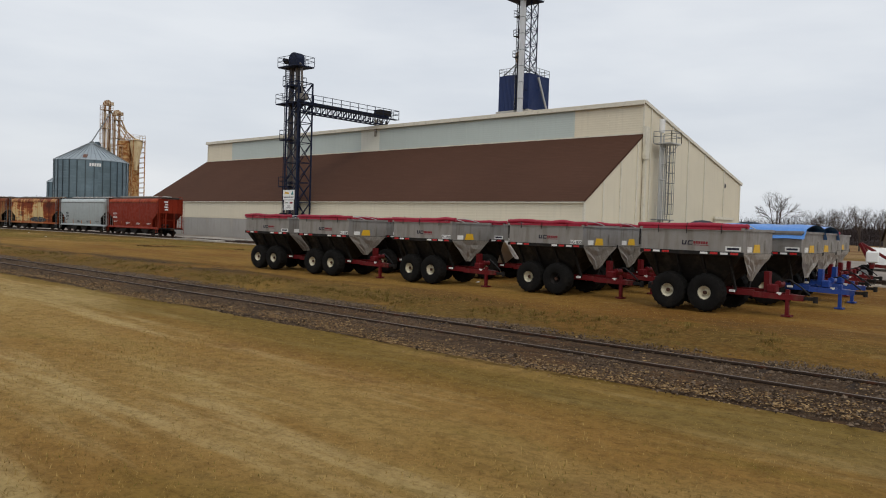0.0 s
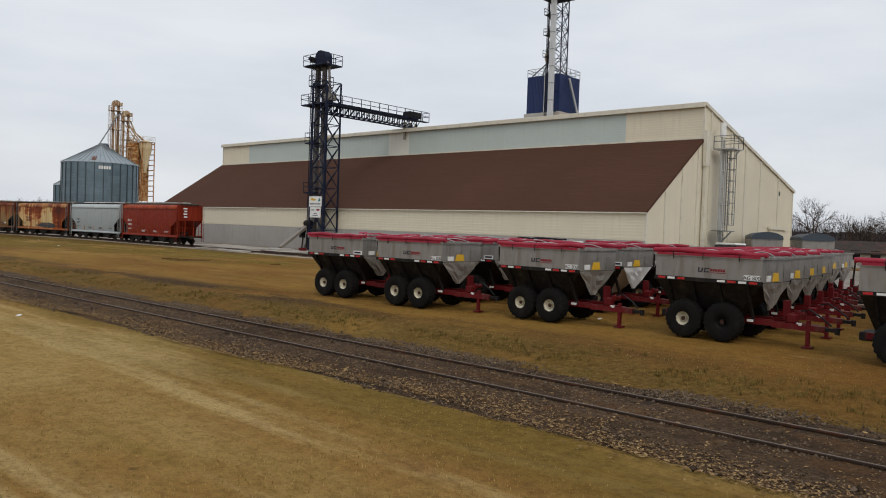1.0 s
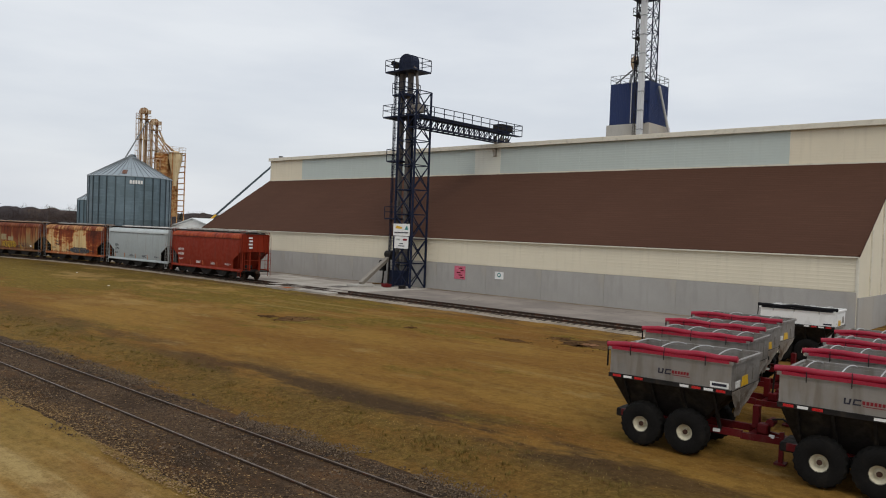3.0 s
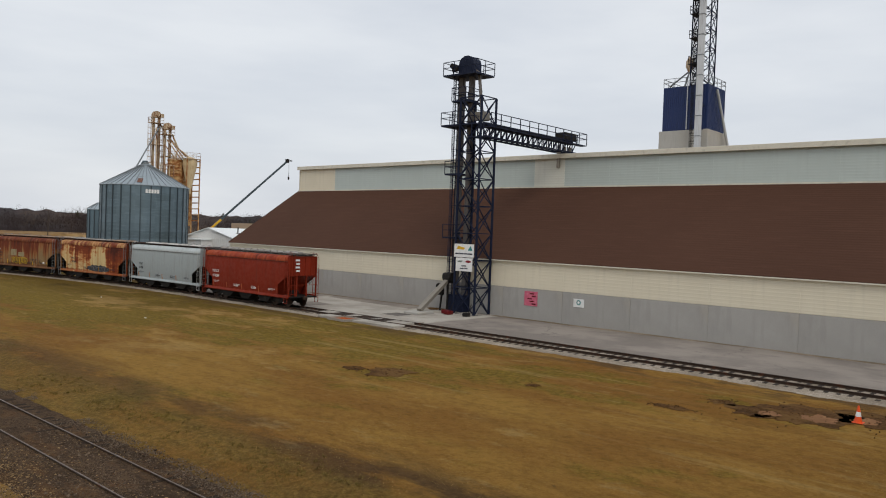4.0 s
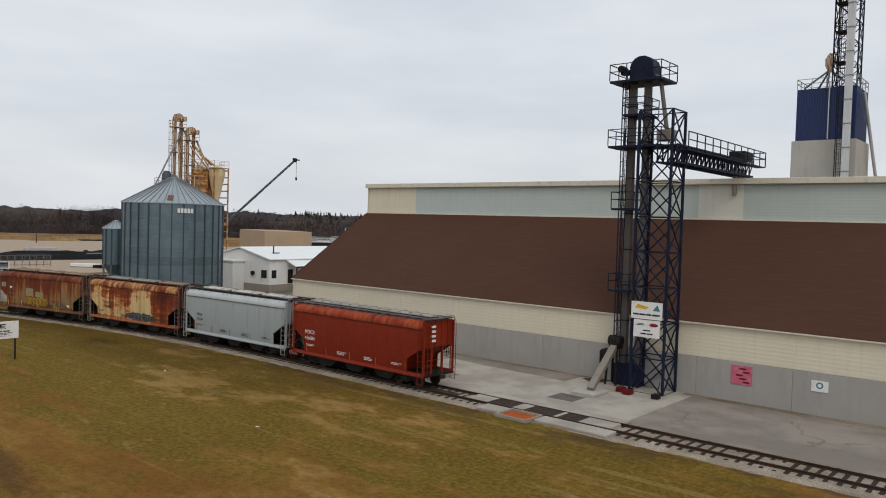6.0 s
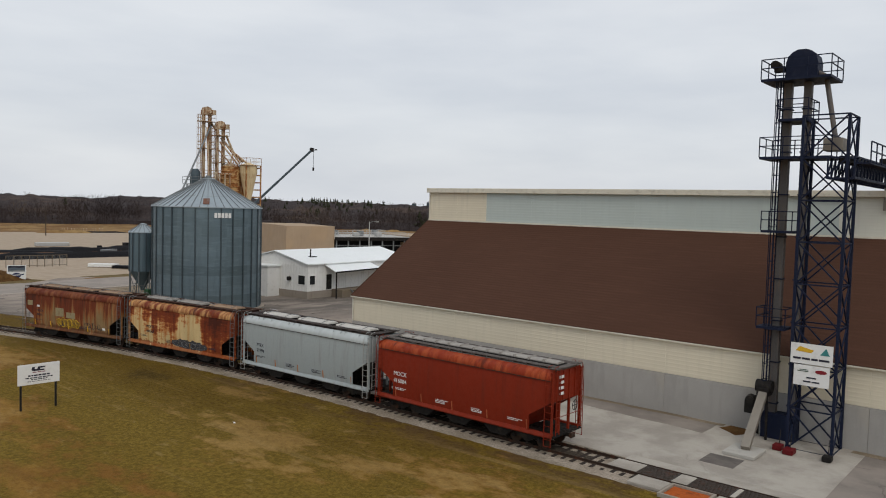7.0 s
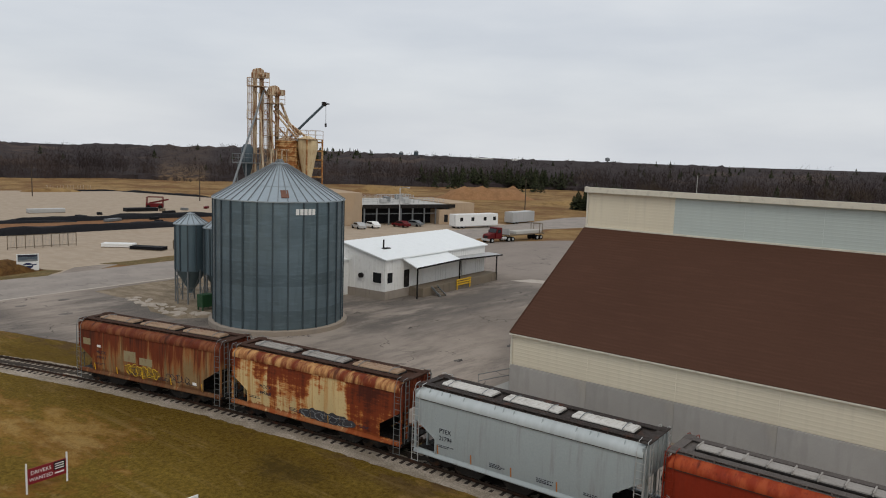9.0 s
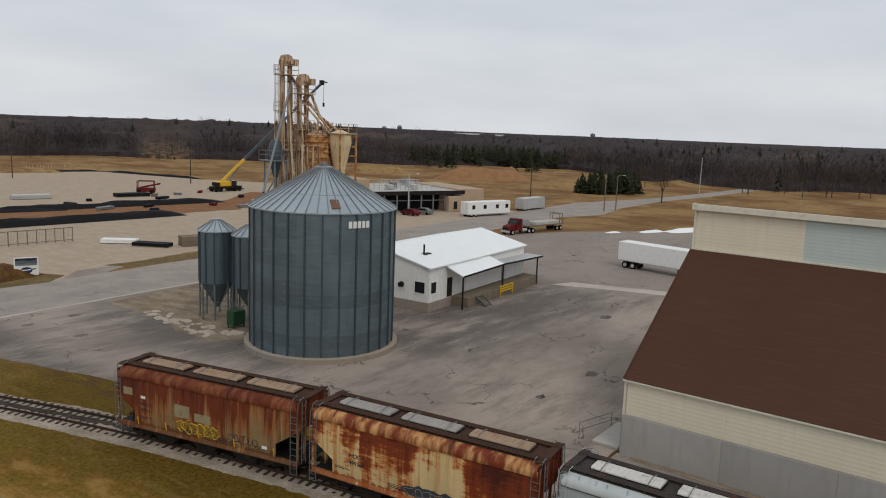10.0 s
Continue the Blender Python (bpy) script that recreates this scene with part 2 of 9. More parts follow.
    moist = k.math("MULTIPLY", k.math("MULTIPLY", k.step(x, 30, 37.5), k.step(y, 80, 94)), k.step(k.noise(0.25, 5, (1, 0.5, 1), 0.65, 0, 261.0), 0.34, 0.52, 0.35, 1.0))
    far = k.mix(moist, far, k.mix(1.0, far, (0.70, 0.66, 0.58, 1), "MULTIPLY"))
    scuff = k.math("MULTIPLY", k.step(x, 38.5, 42), k.step(k.noise(0.7, 5, (1, 0.4, 1), 0.65, 0, 231.0), 0.44, 0.58, 0, 0.85))
    far = k.mix(scuff, far, (0.095, 0.056, 0.025, 1))
    col = k.mix(k.step(x, 13.0, 14.0), col, far)
    # open land far off
    away = k.math("MAXIMUM", k.step(x, 94, 112), k.step(y, 150, 172))
    col = k.mix(away, col, k.mix(k.step(k.noise(0.05, 5, (1, 1, 1), 0.6, 0, 91.0), 0.38, 0.62), (0.19, 0.100, 0.042, 1), (0.30, 0.195, 0.085, 1)))
    # tufts, clods and fine thatch
    mid = k.noise(4.5, 6, (1, 0.7, 1), 0.72, 0.0, 9.0)
    col = k.mix(k.step(mid, 0.42, 0.64, 0, 0.55), col, k.mix(1.0, col, (0.56, 0.54, 0.48, 1), "MULTIPLY"))
    clod = k.noise(9.0, 5, (1, 0.8, 1), 0.75, 0, 241.0)
    col = k.mix(k.step(clod, 0.58, 0.70, 0, 0.55), col, k.mix(1.0, col, (0.36, 0.33, 0.28, 1), "MULTIPLY"))
    col = k.mix(k.step(clod, 0.40, 0.30, 0, 0.5), col, k.mix(1.0, col, (1.5, 1.45, 1.3, 1), "MULTIPLY"))
    fine = k.noise(19.0, 6, (1, 0.7, 1), 0.75)
    col = k.mix(k.step(fine, 0.44, 0.68, 0, 0.55), col, k.mix(1.0, col, (0.48, 0.45, 0.40, 1), "MULTIPLY"))
    col = k.mix(k.step(k.noise(36.0, 4, (1, 1, 1), 0.7, 0, 3.0), 0.58, 0.76, 0, 0.45), col, (0.47, 0.335, 0.14, 1))
    col = k.mix(k.step(k.noise(1.5, 4, (1, 1, 1), 0.6, 0, 11.0), 0.69, 0.76, 0, 0.55), col, (0.060, 0.034, 0.014, 1))
    return k.done(col, k.math("ADD", k.noise(26.0, 6, rough=0.78), k.math("MULTIPLY", k.noise(2.6, 5), 1.3)), 0.75, 0.05)


def gravel_material(name, a, b, scale=14.0, dark=0.4, stain=None, stain_amount=0.5):
    k = Nodes(name, 0.95)
    vor = k.n.new("ShaderNodeTexVoronoi")
    vor.inputs["Scale"].default_value = scale
    k.l.new(k.co, vor.inputs["Vector"])
    sep = k.n.new("ShaderNodeSeparateColor")
    k.l.new(vor.outputs["Color"], sep.inputs[0])
    col = k.mix(sep.outputs[0], a, b)
    col = k.mix(k.step(k.noise(0.35, 5), 0.4, 0.68, 0, dark), col, shade(a, 0.45))
    if stain:
        col = k.mix(k.step(k.noise(0.8, 6, (1, 0.4, 1), 0.6), 0.42, 0.62, 0, stain_amount), col, stain)
    return k.done(col, k.math("ADD", vor.outputs["Distance"], k.noise(scale * 2, 3)), 0.6, 0.05)


def bed_material():
    """Soil, chips and dead stalks of an old track bed: dark patches, reddish thatch, tan litter towards the lawn."""
    k = Nodes("old_track_bed", 0.95)
    vor = k.n.new("ShaderNodeTexVoronoi")
    vor.inputs["Scale"].default_value = 20.0
    k.l.new(k.co, vor.inputs["Vector"])
    sep = k.n.new("ShaderNodeSeparateColor")
    k.l.new(vor.outputs["Color"], sep.inputs[0])
    col = k.mix(sep.outputs[0], (0.050, 0.031, 0.018, 1), (0.125, 0.080, 0.048, 1))
    col = k.mix(k.step(k.noise(0.5, 6, (1, 0.5, 1), 0.68), 0.42, 0.62, 0, 0.75), col, (0.040, 0.025, 0.015, 1))
    col = k.mix(k.step(k.noise(1.0, 6, (1, 0.4, 1), 0.68, 0, 5.0), 0.50, 0.66, 0, 0.7), col, (0.130, 0.066, 0.028, 1))
    col = k.mix(k.step(k.noise(3.2, 6, rough=0.72, shift=15.0), 0.52, 0.68, 0, 0.7), col, (0.135, 0.086, 0.045, 1))
    col = k.mix(k.step(k.noise(6.5, 5, rough=0.72, shift=25.0), 0.54, 0.68, 0, 0.7), col, (0.026, 0.017, 0.011, 1))
    col = k.mix(k.step(k.noise(30, 4, rough=0.7), 0.60, 0.74, 0, 0.6), col, (0.27, 0.200, 0.120, 1))
    return k.done(col, k.math("ADD", k.math("ADD", vor.outputs["Distance"], k.noise(40, 3)), k.math("MULTIPLY", k.noise(3.0, 6, rough=0.7), 1.5)), 0.8, 0.06)


def paving_material(name, c, patch, crack=0.5, scale=0.22):
    """Asphalt or concrete with stains, patches and a web of cracks."""
    k = Nodes(name, 0.9)
    col = k.mix(k.step(k.noise(scale, 5, rough=0.6), 0.38, 0.62), c, patch)
    col = k.mix(k.step(k.noise(scale * 5, 5, (1, 0.5, 1)), 0.5, 0.75, 0, 0.35), col, shade(c, 0.55))
    col = k.mix(k.step(k.noise(60, 3), 0.3, 0.7, 0, 0.25), col, shade(c, 1.5))
    vor = k.n.new("ShaderNodeTexVoronoi")
    vor.feature = "DISTANCE_TO_EDGE"
    vor.inputs["Scale"].default_value = 0.17
    warp = k.n.new("ShaderNodeVectorMath")
    warp.operation = "ADD"
    wn3 = k.n.new("ShaderNodeTexNoise")
    wn3.inputs["Scale"].default_value, wn3.inputs["Detail"].default_value = 0.4, 5
    k.l.new(k.co, wn3.inputs["Vector"])
    sc = k.n.new("ShaderNodeVectorMath")
    sc.operation = "SCALE"
    sc.inputs["Scale"].default_value = 4.0
    k.l.new(wn3.outputs["Color"], sc.inputs[0])
    k.l.new(k.co, warp.inputs[0])
    k.l.new(sc.outputs[0], warp.inputs[1])
    k.l.new(warp.outputs[0], vor.inputs["Vector"])
    edge = k.math("MULTIPLY", k.step(vor.outputs["Distance"], 0.004, 0.016, 1, 0), k.step(k.noise(0.12, 3, shift=5.0), 0.48, 0.6))
    col = k.mix(k.math("MULTIPLY", edge, crack), col, (0.02, 0.018, 0.016, 1))
    return k.done(col, k.noise(70, 4), 0.35, 0.01)


def field_material():
    """Rough winter field: gold, rust-brown and tan patches."""
    k = Nodes("dry_field", 0.95)
    col = k.mix(k.step(k.noise(0.045, 5, rough=0.6), 0.40, 0.60), (0.17, 0.088, 0.036, 1), (0.29, 0.185, 0.078, 1))
    col = k.mix(k.step(k.noise(0.11, 5, (1, 0.4, 1), 0.6, 0.5, 13.0), 0.50, 0.68, 0, 0.8), col, (0.34, 0.225, 0.10, 1))
    col = k.mix(k.step(k.noise(0.5, 5, (1, 0.5, 1), 0.65, 0.9, 3.0), 0.46, 0.66, 0, 0.6), col, (0.11, 0.062, 0.028, 1))
    col = k.mix(k.step(k.noise(2.6, 5, rough=0.7), 0.45, 0.7, 0, 0.5), col, (0.13, 0.078, 0.034, 1))
    return k.done(col, k.noise(3.0, 6, rough=0.75), 0.7, 0.2)


def yard_material():
    """Old yard asphalt: pale worn lanes, dark damp and tarred zones, short cracks and fine grit."""
    k = Nodes("yard_asphalt", 0.9)
    x, y = k.axis(0), k.axis(1)
    lot = k.step(x, 101, 107)
    col = k.mix(k.step(k.noise(0.11, 6, (0.6, 1, 1), 0.62, 0.25), 0.36, 0.64), (0.205, 0.170, 0.142, 1), (0.335, 0.282, 0.236, 1))
    lane = k.math("ADD", k.math("MULTIPLY", k.noise(0.30, 6, (0.28, 1.0, 1), 0.68, 0.32, 7.0), 0.6), k.math("MULTIPLY", k.noise(0.75, 6, (0.3, 1.0, 1), 0.7, 0.32, 27.0), 0.4))
    col = k.mix(k.step(lane, 0.47, 0.62, 0, 0.6), col, (0.115, 0.097, 0.084, 1))
    dock = k.math("MULTIPLY", k.math("MULTIPLY", k.step(x, 60, 66), k.step(x, 94, 104, 1, 0)), k.math("MULTIPLY", k.step(y, 125, 136), k.step(y, 145, 149, 1, 0)))
    tar = k.math("MULTIPLY", k.math("MULTIPLY", k.step(x, 46, 53.5), k.step(x, 57, 66, 1, 0)), k.math("MULTIPLY", k.step(y, 134, 144), k.step(y, 163, 172, 1, 0)))
    rim = k.math("MULTIPLY", k.step(x, 42, 45.5, 1, 0), k.step(y, 140, 150))
    wet = k.math("MULTIPLY", k.math("MAXIMUM", k.math("MAXIMUM", dock, tar), rim), k.step(k.math("ADD", k.math("MULTIPLY", lane, 0.7), k.math("MULTIPLY", k.noise(0.16, 5, (0.5, 1, 1), 0.6, 0.2, 17.0), 0.3)), 0.38, 0.53))
    col = k.mix(k.math("MULTIPLY", wet, 0.78), col, k.mix(k.noise(3.0, 5, rough=0.7), (0.040, 0.036, 0.034, 1), (0.105, 0.092, 0.083, 1)))
    col = k.mix(k.math("MULTIPLY", lot, 0.75), col, k.mix(k.noise(0.4, 5, rough=0.6), (0.205, 0.172, 0.150, 1), (0.262, 0.222, 0.192, 1)))
    col = k.mix(k.step(k.noise(2.4, 5, rough=0.7), 0.54, 0.74, 0, 0.4), col, (0.11, 0.093, 0.08, 1))
    col = k.mix(k.step(k.noise(55, 3), 0.3, 0.7, 0, 0.25), col, (0.36, 0.32, 0.28, 1))
    vor = k.n.new("ShaderNodeTexVoronoi")
    vor.feature = "DISTANCE_TO_EDGE"
    vor.inputs["Scale"].default_value = 0.15
    bent = k.n.new("ShaderNodeVectorMath")
    bent.operation = "MULTIPLY_ADD"
    wob = k.n.new("ShaderNodeTexNoise")
    wob.inputs["Scale"].default_value, wob.inputs["Detail"].default_value = 0.45, 5
    k.l.new(k.co, wob.inputs["Vector"])
    k.l.new(wob.outputs["Color"], bent.inputs[0])
    bent.inputs[1].default_value = (5.0, 5.0, 0.0)
    k.l.new(k.co, bent.inputs[2])
    k.l.new(bent.outputs[0], vor.inputs["Vector"])
    line_ = k.math("MULTIPLY", k.step(vor.outputs["Distance"], 0.003, 0.011, 1, 0), k.step(k.noise(0.22, 4, shift=5.0), 0.50, 0.58))
    col = k.mix(k.math("MULTIPLY", line_, 0.75), col, (0.035, 0.030, 0.027, 1))
    return k.done(col, k.noise(60, 4), 0.35, 0.01)


def siding_material(name, c, dirty=0.3):
    k = Nodes(name, 0.55)
    col = k.mix(k.noise(0.3, 4), shade(c, 0.9), shade(c, 1.06))
    col = k.mix(k.step(k.noise(0.7, 5, (3, 3, 0.2)), 0.5, 0.75, 0, dirty), col, shade(c, 0.62))
    col = k.mix(k.math("MULTIPLY", k.chance(), 0.15), col, shade(c, 0.82))
    return k.done(col, k.noise(30, 3), 0.1, 0.005)


def concrete_material(name, c, dark=0.5):
    k = Nodes(name, 0.9)
    col = k.mix(k.noise(0.35, 5, rough=0.62), shade(c, 0.72), shade(c, 1.16))
    col = k.mix(k.step(k.noise(1.1, 5, (2, 2, 0.3)), 0.5, 0.74, 0, dark), col, shade(c, 0.5))
    col = k.mix(k.step(k.noise(0.16, 4, (1, 1, 0.7), 0.6, 0, 33.0), 0.52, 0.64, 0, 0.4), col, (c[0] * 1.1, c[1] * 1.0, c[2] * 0.84, 1))
    col = k.mix(k.step(k.noise(25, 4), 0.4, 0.75, 0, 0.4), col, shade(c, 0.72))
    col = k.mix(k.math("MULTIPLY", k.chance(), 0.34), col, shade(c, 0.66))
    return k.done(col, k.noise(40, 4), 0.3, 0.01)


def roof_brown_material():
    k = Nodes("brown_shingle", 0.92)
    c = (0.080, 0.0395, 0.0262, 1)
    col = k.mix(k.noise(0.12, 4), shade(c, 0.82), shade(c, 1.12))
    wave = k.n.new("ShaderNodeTexWave")
    wave.bands_direction = "Z"
    wave.inputs["Scale"].default_value, wave.inputs["Distortion"].default_value, wave.inputs["Detail"].default_value = 1.9, 0.5, 2.0
    k.l.new(k.co, wave.inputs["Vector"])
    col = k.mix(k.step(wave.outputs["Fac"], 0.0, 0.5, 0.04, 0), col, shade(c, 0.6))
    col = k.mix(k.step(k.noise(3.0, 4, (1, 0.15, 3)), 0.45, 0.75, 0, 0.3), col, shade(c, 1.4))
    col = k.mix(k.step(k.noise(18, 4), 0.4, 0.7, 0, 0.35), col, shade(c, 0.6))
    return k.done(col, k.math("ADD", wave.outputs["Fac"], k.noise(30, 3)), 0.35, 0.02)


def rusty_cream_material():
    """Cream paint with rust that starts at the roof edge and runs down in upright bands, worst at the ends."""
    k = Nodes("rusted_cream_paint", 0.75)
    y, z = k.axis(1), k.axis(2)
    cream = (0.66, 0.50, 0.25, 1)
    col = k.mix(k.noise(0.8, 4, (1, 1, 0.3), shift=3.0), shade(cream, 0.62), shade(cream, 1.15))
    runs = k.noise(3.0, 5, (0.2, 1, 0.035), 0.62, 0, 4.0)
    col = k.mix(k.step(runs, 0.46, 0.62, 0, 0.75), col, (0.44, 0.180, 0.034, 1))
    drip = k.math("ADD", k.math("MULTIPLY", k.noise(0.75, 5, (0.2, 1, 0.03), 0.62, 0, 9.0), 0.68), k.math("MULTIPLY", k.noise(3.2, 5, (0.2, 1, 0.09), 0.6, 0, 31.0), 0.34))
    brush = k.noise(1.7, 6, (1, 0.5, 2.4), 0.7, 0, 19.0)
    gate = k.step(z, 1.5, 4.0, -0.060, 0.045)
    wob = k.math("ADD", y, k.math("MULTIPLY", k.math("SUBTRACT", k.noise(1.2, 4, (1, 1, 0.5), 0.6, 0, 77.0), 0.5), 1.2))
    ends = k.math("ADD", k.math("ADD", k.step(wob, -3.4, -2.4, 0.085, -0.050), k.step(wob, 0.1, 0.8, 0.0, 0.085)), k.math("ADD", k.step(wob, 3.0, 3.7, 0.0, -0.105), k.step(wob, 5.5, 6.3, 0.0, 0.10)))
    s_ = k.math("ADD", k.math("ADD", k.math("MULTIPLY", drip, 0.70), k.math("MULTIPLY", brush, 0.30)), k.math("ADD", gate, ends))
    col = k.mix(k.step(s_, 0.465, 0.52, 0, 0.85), col, (0.43, 0.120, 0.018, 1))
    col = k.mix(k.step(s_, 0.505, 0.555, 0, 0.95), col, (0.170, 0.030, 0.010, 1))
    col = k.mix(k.step(s_, 0.575, 0.68, 0, 0.9), col, (0.052, 0.013, 0.008, 1))
    low = k.math("ADD", k.step(z, 1.0, 1.5, 0.22, -0.2), k.noise(2.4, 5, (1, 1, 0.3), 0.65, 0, 17.0))
    col = k.mix(k.step(low, 0.55, 0.66, 0, 0.85), col, (0.24, 0.055, 0.013, 1))
    col = k.mix(k.step(k.noise(9, 5), 0.55, 0.78, 0, 0.35), col, (0.06, 0.03, 0.018, 1))
    return k.done(col, k.noise(20, 4), 0.25, 0.01)


def rusty_brown_material():
    """Tan paint under broad upright bands of brown-red rust and fine runs."""
    k = Nodes("rusted_brown_paint", 0.75)
    y, z = k.axis(1), k.axis(2)
    tan = (0.31, 0.205, 0.095, 1)
    col = k.mix(k.noise(0.9, 4, shift=17.0), shade(tan, 0.55), shade(tan, 1.1))
    band = k.math("ADD", k.math("MULTIPLY", k.noise(0.85, 4, (0, 1, 0.03), 0.6, 0, 17.0), 0.55), k.math("MULTIPLY", k.noise(3.4, 5, (0.2, 1, 0.08), 0.62, 0, 27.0), 0.45))
    band = k.math("ADD", band, k.math("ADD", k.step(z, 1.6, 3.9, -0.05, 0.060), k.step(y, 2.4, 6.2, 0.0, 0.06)))
    col = k.mix(k.step(band, 0.44, 0.52, 0, 0.8), col, (0.27, 0.085, 0.022, 1))
    col = k.mix(k.step(band, 0.50, 0.565, 0, 0.92), col, (0.135, 0.026, 0.010, 1))
    col = k.mix(k.step(band, 0.59, 0.71, 0, 0.9), col, (0.046, 0.014, 0.009, 1))
    runs = k.noise(5.0, 4, (0.2, 1, 0.04), 0.6, 0, 44.0)
    col = k.mix(k.step(runs, 0.52, 0.66, 0, 0.6), col, (0.075, 0.028, 0.014, 1))
    low = k.math("ADD", k.step(z, 1.0, 1.7, 0.2, -0.2), k.noise(1.3, 5, (1, 1, 0.6), 0.65, 0, 57.0))
    col = k.mix(k.step(low, 0.50, 0.64, 0, 0.8), col, (0.105, 0.040, 0.017, 1))
    col = k.mix(k.step(k.noise(9, 5), 0.55, 0.78, 0, 0.4), col, (0.05, 0.028, 0.018, 1))
    return k.done(col, k.noise(20, 4), 0.25, 0.01)


def edge_material(name, c, pale, dark, rough=0.4):
    """A weathered, half-glossy roof edge with dark runs out of its joints."""
    k = Nodes(name, rough)
    col = k.mix(k.step(k.noise(1.5, 5, (0.3, 1, 0.25), 0.62), 0.42, 0.62), c, pale)
    col = k.mix(k.step(k.noise(1.9, 5, (0.3, 1, 0.10), 0.62, 0, 6.0), 0.56, 0.68, 0, 0.75), col, dark)
    col = k.mix(k.step(k.noise(8, 5, (1, 1, 0.4), 0.65), 0.52, 0.74, 0, 0.5), col, dark)
    return k.done(col, k.noise(18, 3), 0.12, 0.008, k.step(k.noise(3, 4), 0.3, 0.7, rough - 0.1, rough + 0.25))


def galvanised_material(name, c, rough=0.42, metal=0.55):
    k = Nodes(name, rough, metal)
    col = k.mix(k.noise(0.25, 4), shade(c, 0.78), shade(c, 1.12))
    col = k.mix(k.step(k.noise(1.3, 5, (2, 2, 0.15)), 0.48, 0.72, 0, 0.22), col, shade(c, 0.6))
    col = k.mix(k.math("MULTIPLY", k.chance(), 0.35), col, shade(c, 0.66))
    return k.done(col, k.noise(25, 3), 0.08, 0.004, k.step(k.noise(2, 4), 0.3, 0.7, rough - 0.08, rough + 0.15))


def bin_wall_material():
    """Galvanised sheets of a large bin: each ring and sheet has dulled to its own tone; wavy reflections are painted as
    pale ripples.
    """
    k = Nodes("galvanised_bin_sheet", 0.40, 0.7)
    c = (0.150, 0.205, 0.235, 1)
    ang = k.math("ARCTAN2", k.axis(1), k.axis(0))
    ring = k.math("FLOOR", k.math("MULTIPLY", k.axis(2), 0.89), 0.0)
    cell = k.math("FLOOR", k.math("MULTIPLY", ang, 14 / (2 * math.pi)), 0.0)
    comb = k.n.new("ShaderNodeCombineXYZ")
    k.l.new(cell, comb.inputs[0])
    k.l.new(ring, comb.inputs[1])
    a, b = k.n.new("ShaderNodeTexWhiteNoise"), k.n.new("ShaderNodeTexWhiteNoise")
    b.noise_dimensions = "1D"
    k.l.new(comb.outputs[0], a.inputs["Vector"])
    k.l.new(ring, b.inputs["W"])
    tone = k.math("ADD", k.math("MULTIPLY", a.outputs["Value"], 0.4), k.math("MULTIPLY", b.outputs["Value"], 0.6))
    col = k.mix(tone, shade(c, 0.72), shade(c, 1.18))
    col = k.mix(k.step(k.noise(0.9, 5, (2, 2, 0.2), 0.6), 0.48, 0.72, 0, 0.35), col, shade(c, 0.62))
    # Pale level ripples paint wavy sky reflections into the sheet colour.
    col = k.mix(k.step(k.noise(1.2, 5, (0.5, 0.5, 3.0), 0.6, 0, 12.0), 0.50, 0.66, 0, 0.3), col, shade(c, 1.45))
    return k.done(col, k.noise(0.7, 4, (0.6, 0.6, 2.4)), 0.5, 0.06, k.step(k.noise(2, 4), 0.3, 0.7, 0.32, 0.52))


def steel_material():
    k = Nodes("dusty_stainless", 0.45, 0.6)
    c = (0.33, 0.31, 0.285, 1)
    col = k.mix(k.noise(0.9, 5), shade(c, 0.75), shade(c, 1.1))
    col = k.mix(k.step(k.noise(2.2, 5, (2, 2, 0.3)), 0.45, 0.72, 0, 0.6), col, (0.17, 0.14, 0.105, 1))
    col = k.mix(k.math("MULTIPLY", k.chance(), 0.3), col, shade(c, 0.6))
    return k.done(col, k.noise(25, 3), 0.1, 0.004, k.step(k.noise(3, 4), 0.3, 0.7, 0.35, 0.65))


M_GRASS = grass_material()
M_FIELD = field_material()
M_BALLAST = bed_material()
M_PALEBED = gravel_material("pale_ballast", (0.27, 0.225, 0.175, 1), (0.46, 0.395, 0.325, 1), 15.0, 0.4, (0.14, 0.110, 0.070, 1), 0.45)
# Oil stain plus the deep shade under the cars, put into the stone colour.
M_OILSHADEBED = gravel_material("oil_and_shade_ballast", (0.040, 0.033, 0.027, 1), (0.105, 0.085, 0.066, 1), 15.0, 0.5, (0.030, 0.024, 0.019, 1), 0.6)
M_ASPHALT = paving_material("worn_asphalt", (0.195, 0.170, 0.150, 1), (0.275, 0.240, 0.208, 1), 0.3)
M_DARKASPHALT = paving_material("patched_asphalt", (0.075, 0.068, 0.064, 1), (0.17, 0.15, 0.135, 1), 0.6)
M_ROAD = paving_material("road_asphalt", (0.255, 0.225, 0.20, 1), (0.31, 0.272, 0.238, 1), 0.3)
M_GUTTER = paving_material("pale_gutter", (0.42, 0.375, 0.325, 1), (0.36, 0.315, 0.27, 1), 0.1)
M_YARD = yard_material()
M_SLAB = paving_material("concrete_slab", (0.39, 0.36, 0.315, 1), (0.275, 0.248, 0.215, 1), 0.12, 0.34)
M_SITE = gravel_material("site_gravel", (0.385, 0.31, 0.235, 1), (0.405, 0.33, 0.25, 1), 2.0, 0.15, (0.32, 0.25, 0.18, 1), 0.5)
M_EARTH = gravel_material("bare_earth", (0.26, 0.135, 0.065, 1), (0.20, 0.10, 0.05, 1), 2.0, 0.4)
M_MOUND = gravel_material("orange_tan_soil", (0.30, 0.165, 0.082, 1), (0.25, 0.130, 0.062, 1), 2.0, 0.3)
